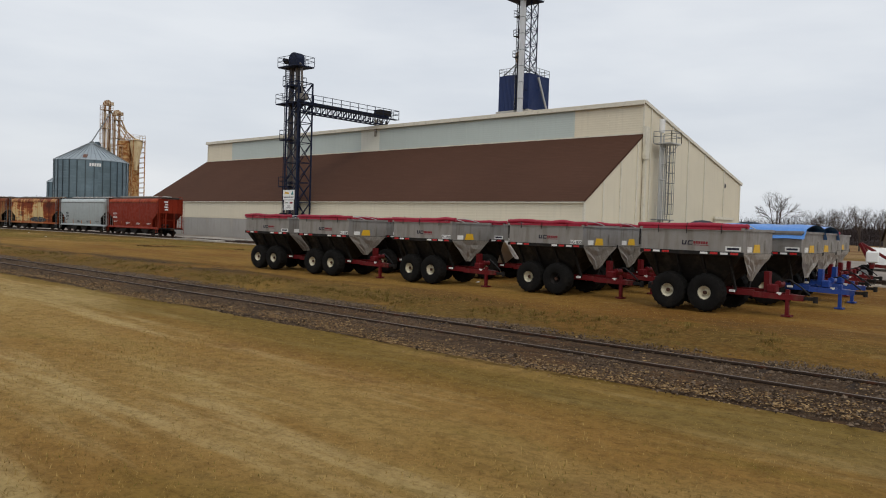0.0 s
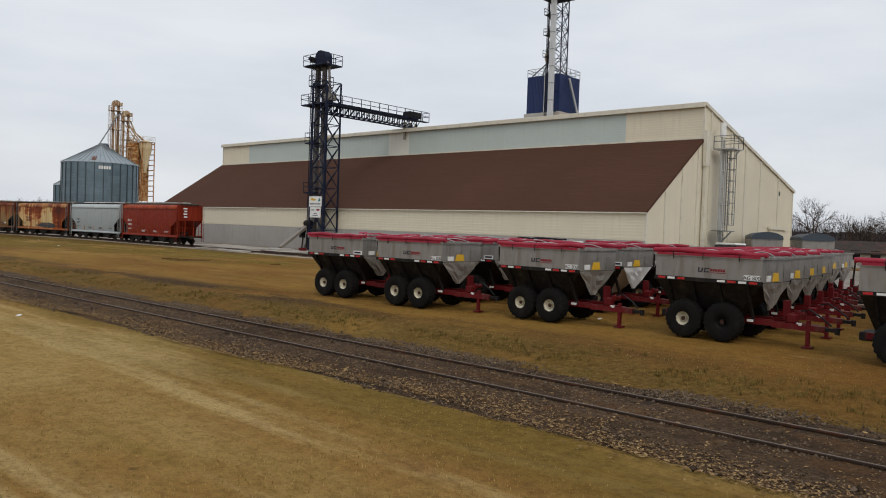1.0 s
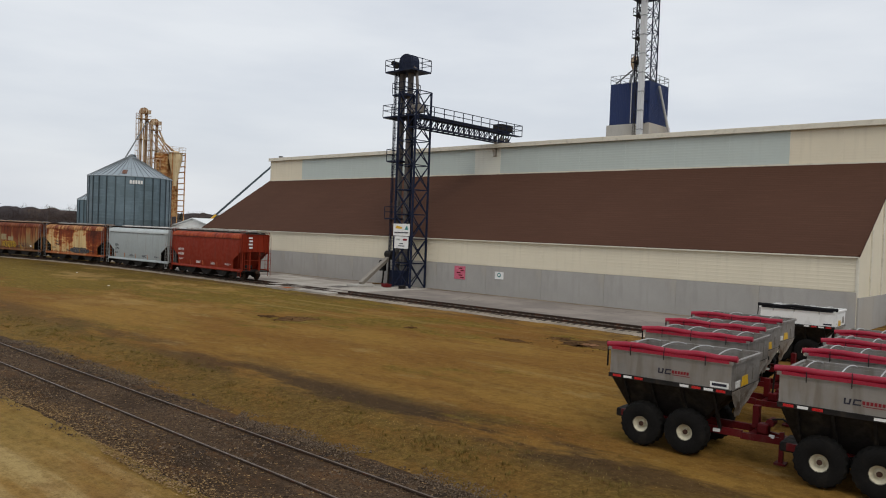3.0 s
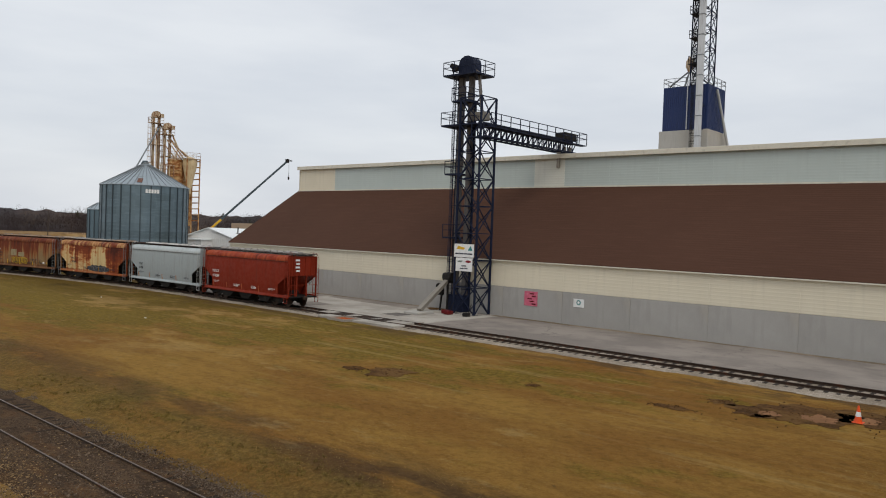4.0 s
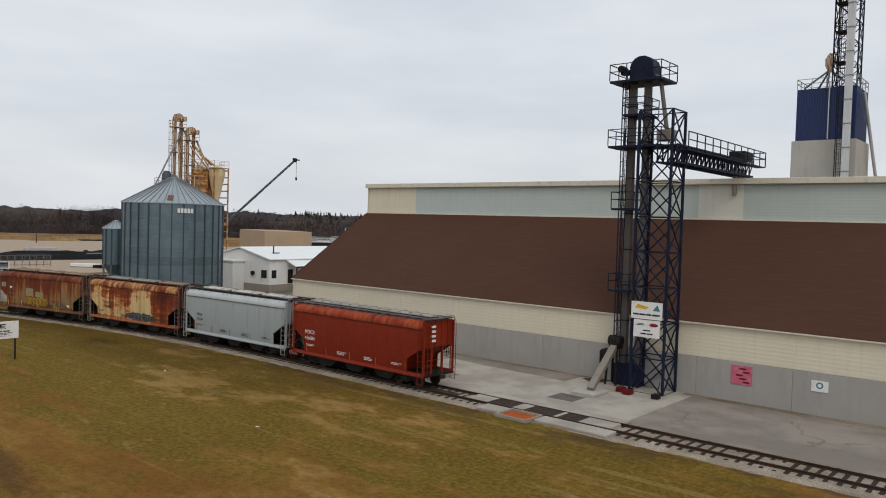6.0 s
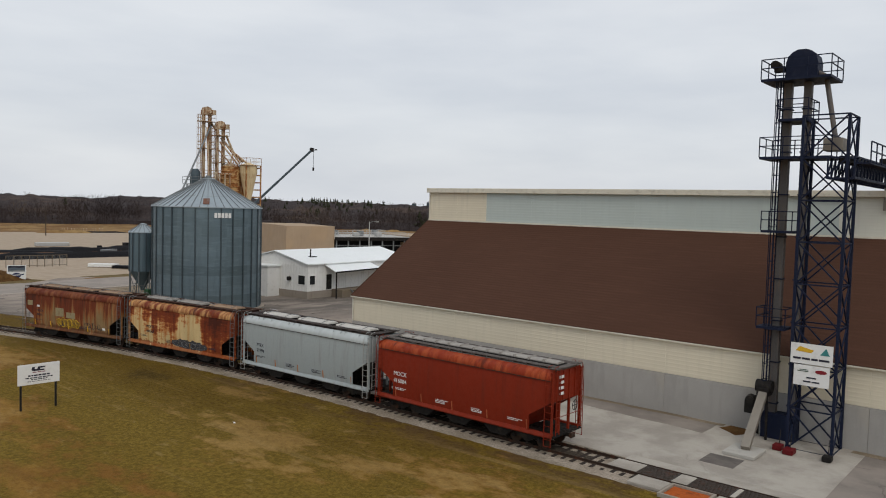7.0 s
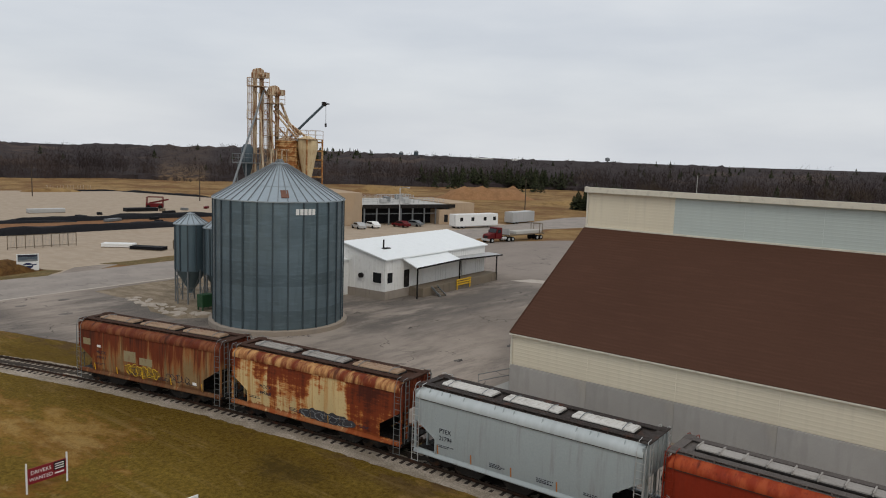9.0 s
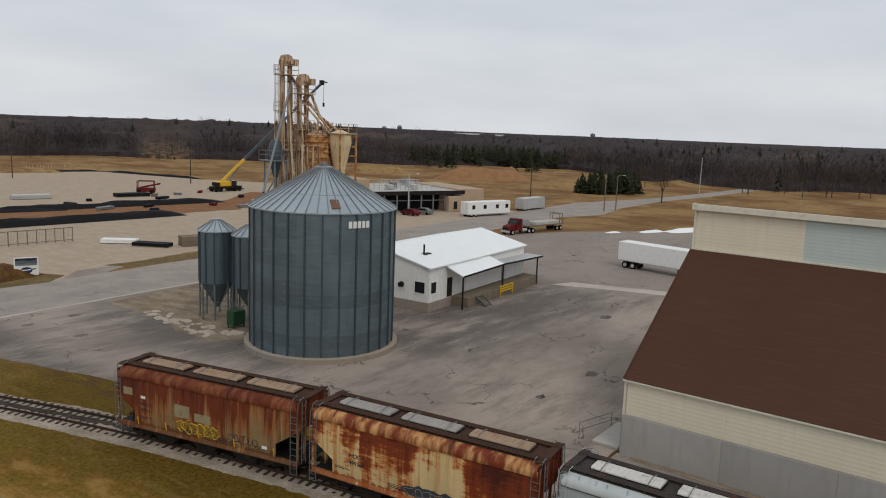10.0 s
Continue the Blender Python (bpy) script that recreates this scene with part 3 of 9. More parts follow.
M_MUD = gravel_material("dark_mud", (0.060, 0.029, 0.011, 1), (0.105, 0.053, 0.019, 1), 9.0, 0.5, (0.17, 0.092, 0.030, 1), 0.55)
M_VERGE = gravel_material("dry_verge_turf", (0.125, 0.088, 0.040, 1), (0.215, 0.155, 0.072, 1), 5.0, 0.4, (0.10, 0.085, 0.03, 1), 0.5)
M_CREAM = siding_material("cream_siding", (0.70, 0.635, 0.49, 1), 0.2)
M_SAND = gravel_material("drifted_sand", (0.23, 0.18, 0.125, 1), (0.32, 0.26, 0.19, 1), 12.0, 0.4, (0.10, 0.075, 0.045, 1), 0.5)
M_GRATE = paint("dark_steel_grate", (0.085, 0.078, 0.072, 1), 0.7, 0.2, var=0.3)
M_RUSTPLATE = paint("orange_rust", (0.42, 0.10, 0.025, 1), 0.9, var=0.35, grain=8, dirt=(0.10, 0.034, 0.016, 1), dirt_amount=0.85)
M_BLUEPANEL = siding_material("pale_translucent_panel", (0.48, 0.54, 0.51, 1), 0.12)
M_WHITEPANEL = siding_material("white_panel", (0.66, 0.66, 0.58, 1), 0.2)
M_TRIM = paint("cream_trim", (0.68, 0.64, 0.53, 1), 0.5, dirt=DIRT, dirt_amount=0.25)
M_BROWN = roof_brown_material()
M_GREYROOF = galvanised_material("metal_roof", (0.5, 0.48, 0.44, 1), 0.5, 0.2)
M_CONC = concrete_material("stained_concrete", (0.40, 0.385, 0.36, 1), 0.22)
M_CONC2 = concrete_material("pale_concrete", (0.47, 0.45, 0.41, 1), 0.3)
M_RAIL = paint("rail_steel", (0.045, 0.029, 0.020, 1), 0.65, 0.2, dirt=RUST, dirt_amount=0.5)
M_RAILHEAD = paint("worn_rail_head", (0.150, 0.112, 0.085, 1), 0.5, 0.4, var=0.2)
M_TIE = paint("weathered_tie", (0.045, 0.031, 0.022, 1), 0.95, var=0.35, random=0.6, grain=4)
M_DARKTIE = paint("oiled_tie", (0.05, 0.04, 0.034, 1), 0.9, var=0.3, random=0.5, grain=4)
M_PLANK = paint("crossing_plank", (0.34, 0.30, 0.25, 1), 0.9, var=0.25, random=0.4)
M_REDCAR = paint("oxide_red_paint", (0.215, 0.021, 0.006, 1), 0.64, var=0.12, grain=3, dirt=(0.10, 0.018, 0.010, 1), dirt_amount=0.5, streak=True)
M_REDRIB = paint("faded_red_paint", (0.42, 0.115, 0.05, 1), 0.6, var=0.3, grain=8, dirt=(0.16, 0.04, 0.02, 1), dirt_amount=0.6)
M_GREYCAR = paint("pale_grey_paint", (0.335, 0.375, 0.38, 1), 0.5, var=0.08, grain=3, dirt=(0.22, 0.21, 0.19, 1), dirt_amount=0.5, streak=True)
M_RUSTCAR = rusty_cream_material()
M_RUSTCAR2 = rusty_brown_material()
# Lighter orange-red than the body: skylight on the rounded edge, put into colour.
M_REDEDGE = edge_material("sky_lit_red_edge", (0.235, 0.028, 0.008, 1), (0.345, 0.066, 0.020, 1), (0.070, 0.012, 0.006, 1), 0.6)
M_GREYEDGE = edge_material("pale_grey_edge", (0.40, 0.435, 0.435, 1), (0.44, 0.475, 0.475, 1), (0.36, 0.385, 0.385, 1))
M_RUSTEDGE = edge_material("rusted_cream_edge", (0.16, 0.030, 0.010, 1), (0.50, 0.270, 0.105, 1), (0.055, 0.013, 0.008, 1), 0.6)
M_RUSTEDGE2 = edge_material("rusted_brown_edge", (0.115, 0.024, 0.010, 1), (0.20, 0.070, 0.028, 1), (0.040, 0.012, 0.008, 1), 0.7)
M_GREYDECK = paint("dusty_grey_deck", (0.125, 0.108, 0.098, 1), 0.8, var=0.3, grain=4, dirt=(0.06, 0.05, 0.045, 1), dirt_amount=0.5)
M_HATCHGREY = paint("dusty_hatch_grey", (0.36, 0.335, 0.305, 1), 0.7, var=0.2, grain=6, dirt=DIRT, dirt_amount=0.4, random=0.4)
M_SEAM = paint("grimy_seam", (0.045, 0.035, 0.030, 1), 0.8, var=0.3)
M_STRIPE = paint("faded_orange_stripe", (0.42, 0.17, 0.055, 1), 0.6, var=0.2)
M_SPRAY = paint("yellow_spray", (0.50, 0.33, 0.03, 1), 0.7, var=0.2)
M_OLDYELLOW = paint("faded_yellow_spray", (0.30, 0.175, 0.030, 1), 0.7, var=0.3, grain=10, dirt=(0.12, 0.05, 0.022, 1), dirt_amount=0.6)
M_RUSTROOF = paint("rusted_roof_steel", (0.070, 0.038, 0.027, 1), 0.85, var=0.35, grain=4, dirt=(0.05, 0.028, 0.02, 1), dirt_amount=0.6)
# Real black steel; also the shade colour of car slope sheets and chutes.
M_BLACKSTEEL = paint("grimy_shade_black_steel", (0.017, 0.015, 0.014, 1), 0.7, 0.2, var=0.3, dirt=DIRT, dirt_amount=0.4)
M_CARROOF = paint("grimy_car_roof", (0.050, 0.040, 0.035, 1), 0.75, 0.1, var=0.35, grain=3, dirt=RUST, dirt_amount=0.5)
M_HATCH = paint("pale_hatch_cover", (0.60, 0.58, 0.54, 1), 0.6, var=0.2, dirt=DIRT, dirt_amount=0.5)
M_HATCHTAN = paint("tan_hatch_cover", (0.34, 0.235, 0.155, 1), 0.7, var=0.2, dirt=RUST, dirt_amount=0.6)
M_NAVY = paint("navy_paint", (0.0076, 0.0128, 0.035, 1), 0.62, 0.0, var=0.25, dirt=(0.03, 0.032, 0.05, 1), dirt_amount=0.4)
M_BLUEBIN = paint("deep_blue_siding", (0.010, 0.026, 0.105, 1), 0.5, var=0.2, dirt=(0.04, 0.05, 0.09, 1), dirt_amount=0.4, streak=True)
M_GALV = galvanised_material("galvanised_wall", (0.145, 0.205, 0.24, 1), 0.38, 0.75)
M_GALVROOF = galvanised_material("galvanised_roof", (0.38, 0.44, 0.475, 1), 0.36)
M_STIFF = galvanised_material("dark_galvanised", (0.075, 0.10, 0.115, 1), 0.5)
M_CASEWHITE = paint("silver_casing", (0.56, 0.57, 0.58, 1), 0.5, 0.2, var=0.15, dirt=(0.25, 0.22, 0.19, 1), dirt_amount=0.5, streak=True)
M_GALVDARK = galvanised_material("dull_galvanised", (0.23, 0.245, 0.25, 1), 0.5)
M_GALVLIGHT = galvanised_material("bright_galvanised", (0.5, 0.5, 0.49, 1), 0.45, 0.35)
M_LEGTAN = paint("rusted_tan_paint", (0.68, 0.55, 0.38, 1), 0.75, var=0.35, grain=5, dirt=(0.21, 0.075, 0.024, 1), dirt_amount=0.94, streak=True, random=0.75)
M_BINWALL = bin_wall_material()
M_STEEL = steel_material()
M_FRAMERED = paint("trailer_red_paint", (0.118, 0.006, 0.008, 1), 0.6, var=0.2, dirt=DIRT, dirt_amount=0.4)
M_TARPRED = paint("red_vinyl_tarp", (0.33, 0.012, 0.035, 1), 0.5, var=0.25, grain=5, random=0.3)
M_TARPBLUE = paint("blue_vinyl_tarp", (0.10, 0.26, 0.62, 1), 0.5, var=0.2, grain=5)
M_FRAMEBLUE = paint("trailer_blue_paint", (0.012, 0.05, 0.26, 1), 0.45, var=0.2, dirt=DIRT, dirt_amount=0.3)
M_RUBBER = paint("dusty_rubber", (0.011, 0.0105, 0.010, 1), 0.85, var=0.3, dirt=(0.045, 0.036, 0.026, 1), dirt_amount=0.35)
M_RIM = paint("cream_rim", (0.60, 0.56, 0.43, 1), 0.5, var=0.2, grain=14, dirt=DIRT, dirt_amount=0.6)
M_WHITE = paint("white_paint", (0.76, 0.76, 0.74, 1), 0.5, var=0.06, dirt=DIRT, dirt_amount=0.2)
M_WHITEROOF = paint("white_metal_roof", (0.80, 0.83, 0.83, 1), 0.45, var=0.05, grain=2, dirt=(0.5, 0.5, 0.48, 1), dirt_amount=0.12)
M_BLACK = paint("black_plastic", (0.014, 0.014, 0.015, 1), 0.6)
M_GLASS = paint("dark_window_glass", (0.012, 0.015, 0.018, 1), 0.08, var=0.1, bump=0.0)
M_YELLOW = paint("yellow_paint", (0.68, 0.40, 0.02, 1), 0.5)
M_ORANGE = paint("safety_orange", (0.80, 0.09, 0.012, 1), 0.5)
M_RED = paint("sign_red", (0.22, 0.010, 0.018, 1), 0.5)
M_PINK = paint("faded_pink_sign", (0.60, 0.13, 0.20, 1), 0.6, var=0.3, grain=10, dirt=(0.6, 0.42, 0.44, 1), dirt_amount=0.5)
M_GREEN = paint("green_paint", (0.014, 0.06, 0.022, 1), 0.5)
M_TEAL = paint("teal_paint", (0.04, 0.22, 0.22, 1), 0.5)
M_INK = paint("sign_ink", (0.03, 0.03, 0.045, 1), 0.6)
M_TANWALL = concrete_material("tan_block", (0.45, 0.34, 0.235, 1), 0.3)
M_BARK = paint("bare_bark", (0.075, 0.058, 0.046, 1), 0.95, var=0.3)
M_WOOD = paint("weathered_timber", (0.20, 0.16, 0.115, 1), 0.9, var=0.25, random=0.4)
M_REFLECT = paint("reflector_white", (0.75, 0.75, 0.73, 1), 0.35, var=0.05)
M_REFRED = paint("reflector_red", (0.45, 0.015, 0.015, 1), 0.35, var=0.05)
M_SNOW = paint("white_bags", (0.82, 0.82, 0.82, 1), 0.7, var=0.06)
M_TARP = paint("black_sheet", (0.008, 0.008, 0.010, 1), 0.8, var=0.3)


# ---- ground ----
def sheet(name, pts, z, material, label, category, kind="structure"):
    """A flat outline laid on the ground, with a small thickness."""
    n = len(pts)
    vs = [(x, y, z) for x, y in pts] + [(x, y, -0.05) for x, y in pts]
    g = G().add(vs, [tuple(range(n))] + [(i, n + i, n + (i + 1) % n, (i + 1) % n) for i in range(n)])
    bm = bmesh.new()
    me = mesh_of(name, g)
    bm.from_mesh(me)
    bmesh.ops.recalc_face_normals(bm, faces=bm.faces[:])
    bm.to_mesh(me)
    bm.free()
    me.materials.append(material)
    return tagged(new(name, me), label, category, kind=kind)


def ragged(pts, step=1.5, amount=0.35, seed=0.0):
    """An outline with a wandering edge."""
    out = []
    for (x0, y0), (x1, y1) in zip(pts, pts[1:] + pts[:1]):
        d = math.hypot(x1 - x0, y1 - y0)
        m = max(1, int(d / step))
        for i in range(m):
            x, y = x0 + (x1 - x0) * i / m, y0 + (y1 - y0) * i / m
            k = noise.noise_vector(Vector((x * 0.35, y * 0.35, seed)))
            out.append((x + k.x * amount, y + k.y * amount))
    return out


def dip(x, y):
    """The near line lies a little lower than the yard."""
    u = min(1.0, max(0.0, (19.0 - x) / 3.0))
    v = min(1.0, max(0.0, (132.0 - y) / 22.0))
    return -0.28 * u * u * (3 - 2 * u) * v * v * (3 - 2 * v)


def make_ground():
    def lines(lo, hi, near_lo, near_hi, step):
        mid = list(np.arange(near_lo, near_hi + 0.01, step))
        out, s, x = [], step, near_lo
        while x > lo:
            s *= 1.35
            x -= s
            out.append(x)
        out = out[::-1] + mid
        s, x = step, near_hi
        while x < hi:
            s *= 1.35
            x += s
            out.append(x)
        return out

    xs, ys = lines(-2500, 3500, -16, 44, 1.0), lines(-2500, 3500, -12, 112, 1.0)

    def level(x, y):
        r = math.hypot(x - 14, y - 96)
        rough = 0.03 * (noise.noise(Vector((x * 0.23, y * 0.23, 4.0))) - 0.2) if -16 < x < 36 and -12 < y < 112 and not 9 < x < 18 else 0.0
        return dip(x, y) + min(0.0, rough) - (0.012 if r > 60 else 0.0)

    nx = len(xs)
    g = G().add([(x, y, level(x, y)) for y in ys for x in xs],
                [(j * nx + i, j * nx + i + 1, (j + 1) * nx + i + 1, (j + 1) * nx + i) for j in range(len(ys) - 1) for i in range(nx - 1)])
    ob = part("ground", g, M_GRASS, label="dry golden-brown mown grass with olive patches", smooth=True)
    return tagged(ob, category="grass", kind="structure")


make_ground()
TRACK_X = 14.32
FAR_X, BEND_Y, BEND = 44.4, 98.0, 0.0035


def far_x(y):
    return FAR_X - (BEND * (y - BEND_Y) ** 2 if y > BEND_Y else 0.0)


def far_turn(y):
    """Heading of the siding, as a turn about z from +y."""
    return math.atan(2 * BEND * (y - BEND_Y)) if y > BEND_Y else 0.0


# old ballast of the near line
def strip(name, centre, y0, y1, half_l, half_r, top, material, label, step=0.4, wander=0.5, seed=0.0, category="gravel"):
    rows, cols = int((y1 - y0) / step) + 1, 9
    vs = []
    for j in range(rows):
        y = y0 + step * j
        for i in range(cols):
            u = i / (cols - 1)
            a = -half_l + (half_l + half_r) * u
            edge = (noise.noise(Vector((y * 0.22, seed + (3 if u > 0.5 else 0), 0))) + 0.7 * noise.noise(Vector((y * 1.3, seed + (3 if u > 0.5 else 0), 4)))) * wander if i in (0, cols - 1) else 0.0
            z = dip(centre(y) + a, y) + top * min(1, 2.6 * min(u, 1 - u)) + (0.0 if i in (0, cols - 1) else 0.012 * noise.noise(Vector((a * 2.1, y * 2.1, seed)))) - (0.04 if i in (0, cols - 1) else 0)
            vs.append((centre(y) + a + edge, y, z))
    fs = [(j * cols + i, j * cols + i + 1, (j + 1) * cols + i + 1, (j + 1) * cols + i) for j in range(rows - 1) for i in range(cols - 1)]
    return tagged(part(name, G().add(vs, fs), material, label=label, smooth=True), category=category, kind="structure")


strip("ballast_near", lambda y: TRACK_X, -60, 240, 2.95, 2.1, 0.035, M_BALLAST, "dark weathered track ballast with dead grass", wander=0.42, seed=2.0)
strip("ballast_siding", far_x, -40, 156, 2.5, 2.0, 0.062, M_PALEBED, "pale crushed stone under the siding track", wander=0.6, seed=9.0)
# Dark strip along the row of cars paints their shade on the ballast.
strip("oily_ballast", far_x, 81.5, 154, 1.0, 1.0, 0.070, M_OILSHADEBED, "oil-dark stones between the siding rails with car shade painted in", wander=0.25, seed=29.0)


def lump(seed, r=1.0):
    """A crushed stone of eight faces."""
    rnd = random.Random(seed)
    vs = [(1, 0, 0), (0, 1, 0), (-1, 0, 0), (0, -1, 0), (0, 0, 0.8), (0, 0, -0.6)]
    vs = [tuple(c * r * rnd.uniform(0.65, 1.2) + rnd.uniform(-0.2, 0.2) for c in v) for v in vs]
    return vs, [(0, 1, 4), (1, 2, 4), (2, 3, 4), (3, 0, 4), (1, 0, 5), (2, 1, 5), (3, 2, 5), (0, 3, 5)]


def stones(name, spots, sizes, material, label):
    rnd = random.Random(5)
    kinds = [lump(i) for i in range(5)]
    g = G()
    for (x, y, z), r in zip(spots, sizes):
        vs, fs = kinds[rnd.randrange(5)]
        a = rnd.uniform(0, 6.3)
        c, s = r * math.cos(a), r * math.sin(a)
        g.add([(x + c * vx - s * vy, y + s * vx + c * vy, z + r * vz) for vx, vy, vz in vs], fs)
    return tagged(part(name, g, material, label=label), category="stones", kind="stuff")


def island_stone_material(name, a, b):
    k = Nodes(name, 0.9)
    return k.done(k.mix(k.island(), a, b), k.noise(30, 3), 0.3, 0.01)


M_LOOSE = island_stone_material("loose_stone", (0.030, 0.020, 0.013, 1), (0.185, 0.135, 0.095, 1))
M_PALESTONE = island_stone_material("pale_stone", (0.050, 0.036, 0.025, 1), (0.200, 0.150, 0.108, 1))
M_LEAF = island_stone_material("dead_leaf", (0.085, 0.042, 0.016, 1), (0.36, 0.240, 0.115, 1))
M_CLOD = island_stone_material("earth_clod", (0.035, 0.018, 0.008, 1), (0.15, 0.08, 0.03, 1))
rnd = random.Random(11)
spots, sizes = [], []
for i in range(34000):
    y = rnd.uniform(1.5, 60)
    a = rnd.uniform(-2.85, 2.0)
    if noise.noise(Vector((a * 0.9, y * 0.45, 1.0))) + 0.6 * noise.noise(Vector((a * 3.1, y * 2.2, 5.0))) > -0.12:
        spots.append((TRACK_X + a, y, -0.243))
        sizes.append(rnd.uniform(0.010, 0.030) * (2.2 if rnd.random() < 0.05 else 1))
stones("loose_ballast", spots, sizes, M_LOOSE, "loose grey and brown stones beside the rails")
spots, sizes = [], []
for i in range(26000):
    y = rnd.uniform(4, 66)
    a = rnd.gauss(0.0, 0.34)
    if noise.noise(Vector((0.0, y * 0.17, 7.0))) + 0.5 * noise.noise(Vector((a, y * 0.9, 3.0))) > 0.0:
        spots.append((TRACK_X + 1.62 + a, y, -0.248))
        sizes.append(rnd.uniform(0.010, 0.028))
stones("shoulder_stones", spots, sizes, M_PALESTONE, "pale grey crushed stones along the track shoulder")


def leaf_litter():
    """Dead leaves blown against the edge of the track bed."""
    r_ = np.random.RandomState(19)
    n = 30000
    y = r_.uniform(2, 58, n)
    drift = np.sin(y * 0.7) * np.sin(y * 0.23 + 1) + 0.4 * np.sin(y * 2.9)
    x = 11.75 + 0.25 * np.sin(y * 0.45) + np.where(r_.rand(n) < 0.7, np.abs(r_.normal(0, 0.55, n)) * (1.1 + 0.5 * drift) - 0.1, r_.uniform(-0.6, 4.4, n))
    size = r_.uniform(0.012, 0.034, n) * np.where(r_.rand(n) < 0.12, 1.9, 1.0)
    a = r_.uniform(0, 2 * np.pi, n)
    z = np.full(n, -0.252)
    c, s = np.cos(a) * size, np.sin(a) * size
    lift = r_.uniform(0.002, 0.022, (n, 4))
    q = [np.stack([x + i * c - 0.6 * j * s, y + i * s + 0.6 * j * c, z + lift[:, k]], 1) for k, (i, j) in enumerate(((1, 0), (0, 1), (-1, 0), (0, -1)))]
    vs = np.stack(q, 1).reshape(-1, 3)
    me = bpy.data.meshes.new("leaf_litter")
    me.from_pydata(vs.tolist(), [], np.arange(4 * n).reshape(-1, 4).tolist())
    me.materials.append(M_LEAF)
    return tagged(new("leaf_litter", me), "tan dead leaves along the edge of the track bed", "leaves", kind="stuff")


leaf_litter()


# tufts of dead grass on the near verge
def island_grass_material():
    k = Nodes("dead_grass_blade", 0.9)
    r = k.island()
    col = k.mix(k.step(r, 0.0, 0.6), (0.20, 0.12, 0.032, 1), (0.42, 0.285, 0.10, 1))
    col = k.mix(k.step(r, 0.75, 0.95), col, (0.125, 0.108, 0.016, 1))
    return k.done(col)


def grass_blades():
    r = np.random.RandomState(3)
    n = 90000
    y = r.uniform(2.5, 48, n)
    x = r.uniform(1.0, 12.5, n)
    keep = (x < 11.0 + 0.9 * np.sin(y * 0.9) + r.normal(0, 0.35, n)) & (np.hypot(x - 0.3, y - 0.6) < 34) | (r.rand(n) < 0.06)
    x2, y2 = r.uniform(17.0, 34, 40000), r.uniform(4, 52, 40000)
    x, y = np.r_[x[keep], x2], np.r_[y[keep], y2]
    n = len(x)
    clump = np.sin(x * 3.1 + np.sin(y * 2.3) * 2) * np.sin(y * 2.7 + np.sin(x * 1.9) * 2)
    h = r.uniform(0.006, 0.018, n) * (1 + 0.8 * np.clip(clump, 0, 1))
    a, lean = r.uniform(0, 2 * np.pi, n), r.uniform(0.8, 3.0, n)
    w = r.uniform(0.003, 0.007, n)
    base = np.stack([x, y, np.where(x < 15, -0.31, -0.28 * np.clip((19.0 - x) / 3.0, 0, 1) ** 2 * (3 - 2 * np.clip((19.0 - x) / 3.0, 0, 1)) - 0.03)], 1)
    side = np.stack([-np.sin(a) * w, np.cos(a) * w, 0 * a], 1)
    tip = base + np.stack([np.cos(a) * h * lean, np.sin(a) * h * lean, h + 0.03], 1)
    vs = np.stack([base - side, base + side, tip], 1).reshape(-1, 3)
    me = bpy.data.meshes.new("grass_tufts")
    me.from_pydata(vs.tolist(), [], np.arange(3 * n).reshape(-1, 3).tolist())
    me.materials.append(island_grass_material())
    return tagged(new("grass_tufts", me), "short dead grass blades on the mown verge", "grass", kind="stuff")


grass_blades()


def weed_tufts():
    """Yellow-green weed tufts between the track shoulder and the bare soil."""
    r = np.random.RandomState(8)
    n = 1700
    tx, ty = r.normal(17.45, 0.62, n), r.uniform(6, 68, n)
    keep = np.sin(ty * 0.8 + 2 * np.sin(tx * 1.7)) + np.sin(ty * 2.3) * 0.6 > -0.5
    tx, ty = tx[keep], ty[keep]
    n, m = len(tx), 14
    h = r.uniform(0.03, 0.11, (n, m))
    a, lean = r.uniform(0, 2 * np.pi, (n, m)), r.uniform(0.3, 1.5, (n, m))
    bx, by = tx[:, None] + r.normal(0, 0.05, (n, m)), ty[:, None] + r.normal(0, 0.05, (n, m))
    u = np.clip((19.0 - bx) / 3.0, 0, 1)
    base = np.stack([bx, by, -0.28 * u * u * (3 - 2 * u) - 0.03], -1)
    w = r.uniform(0.004, 0.010, (n, m))
    side = np.stack([-np.sin(a) * w, np.cos(a) * w, 0 * a], -1)
    tip = base + np.stack([np.cos(a) * h * lean, np.sin(a) * h * lean, h + 0.03], -1)
    vs = np.stack([base - side, base + side, tip], 2).reshape(-1, 3)
    me = bpy.data.meshes.new("weed_tufts")
    me.from_pydata(vs.tolist(), [], np.arange(len(vs)).reshape(-1, 3).tolist())
    me.materials.append(island_stone_material("weed_blade", (0.075, 0.050, 0.014, 1), (0.215, 0.160, 0.045, 1)))
    return tagged(new("weed_tufts", me), "yellow-green weed tufts along the track shoulder", "weeds", kind="stuff")


weed_tufts()

# paved ground
sheet("apron", [(46.0, -20), (91, -20), (91, 30), (56.3, 34), (56.3, 113), (46.0, 113)], 0.012, M_ASPHALT, "weathered grey asphalt apron along the warehouse", "pavement")
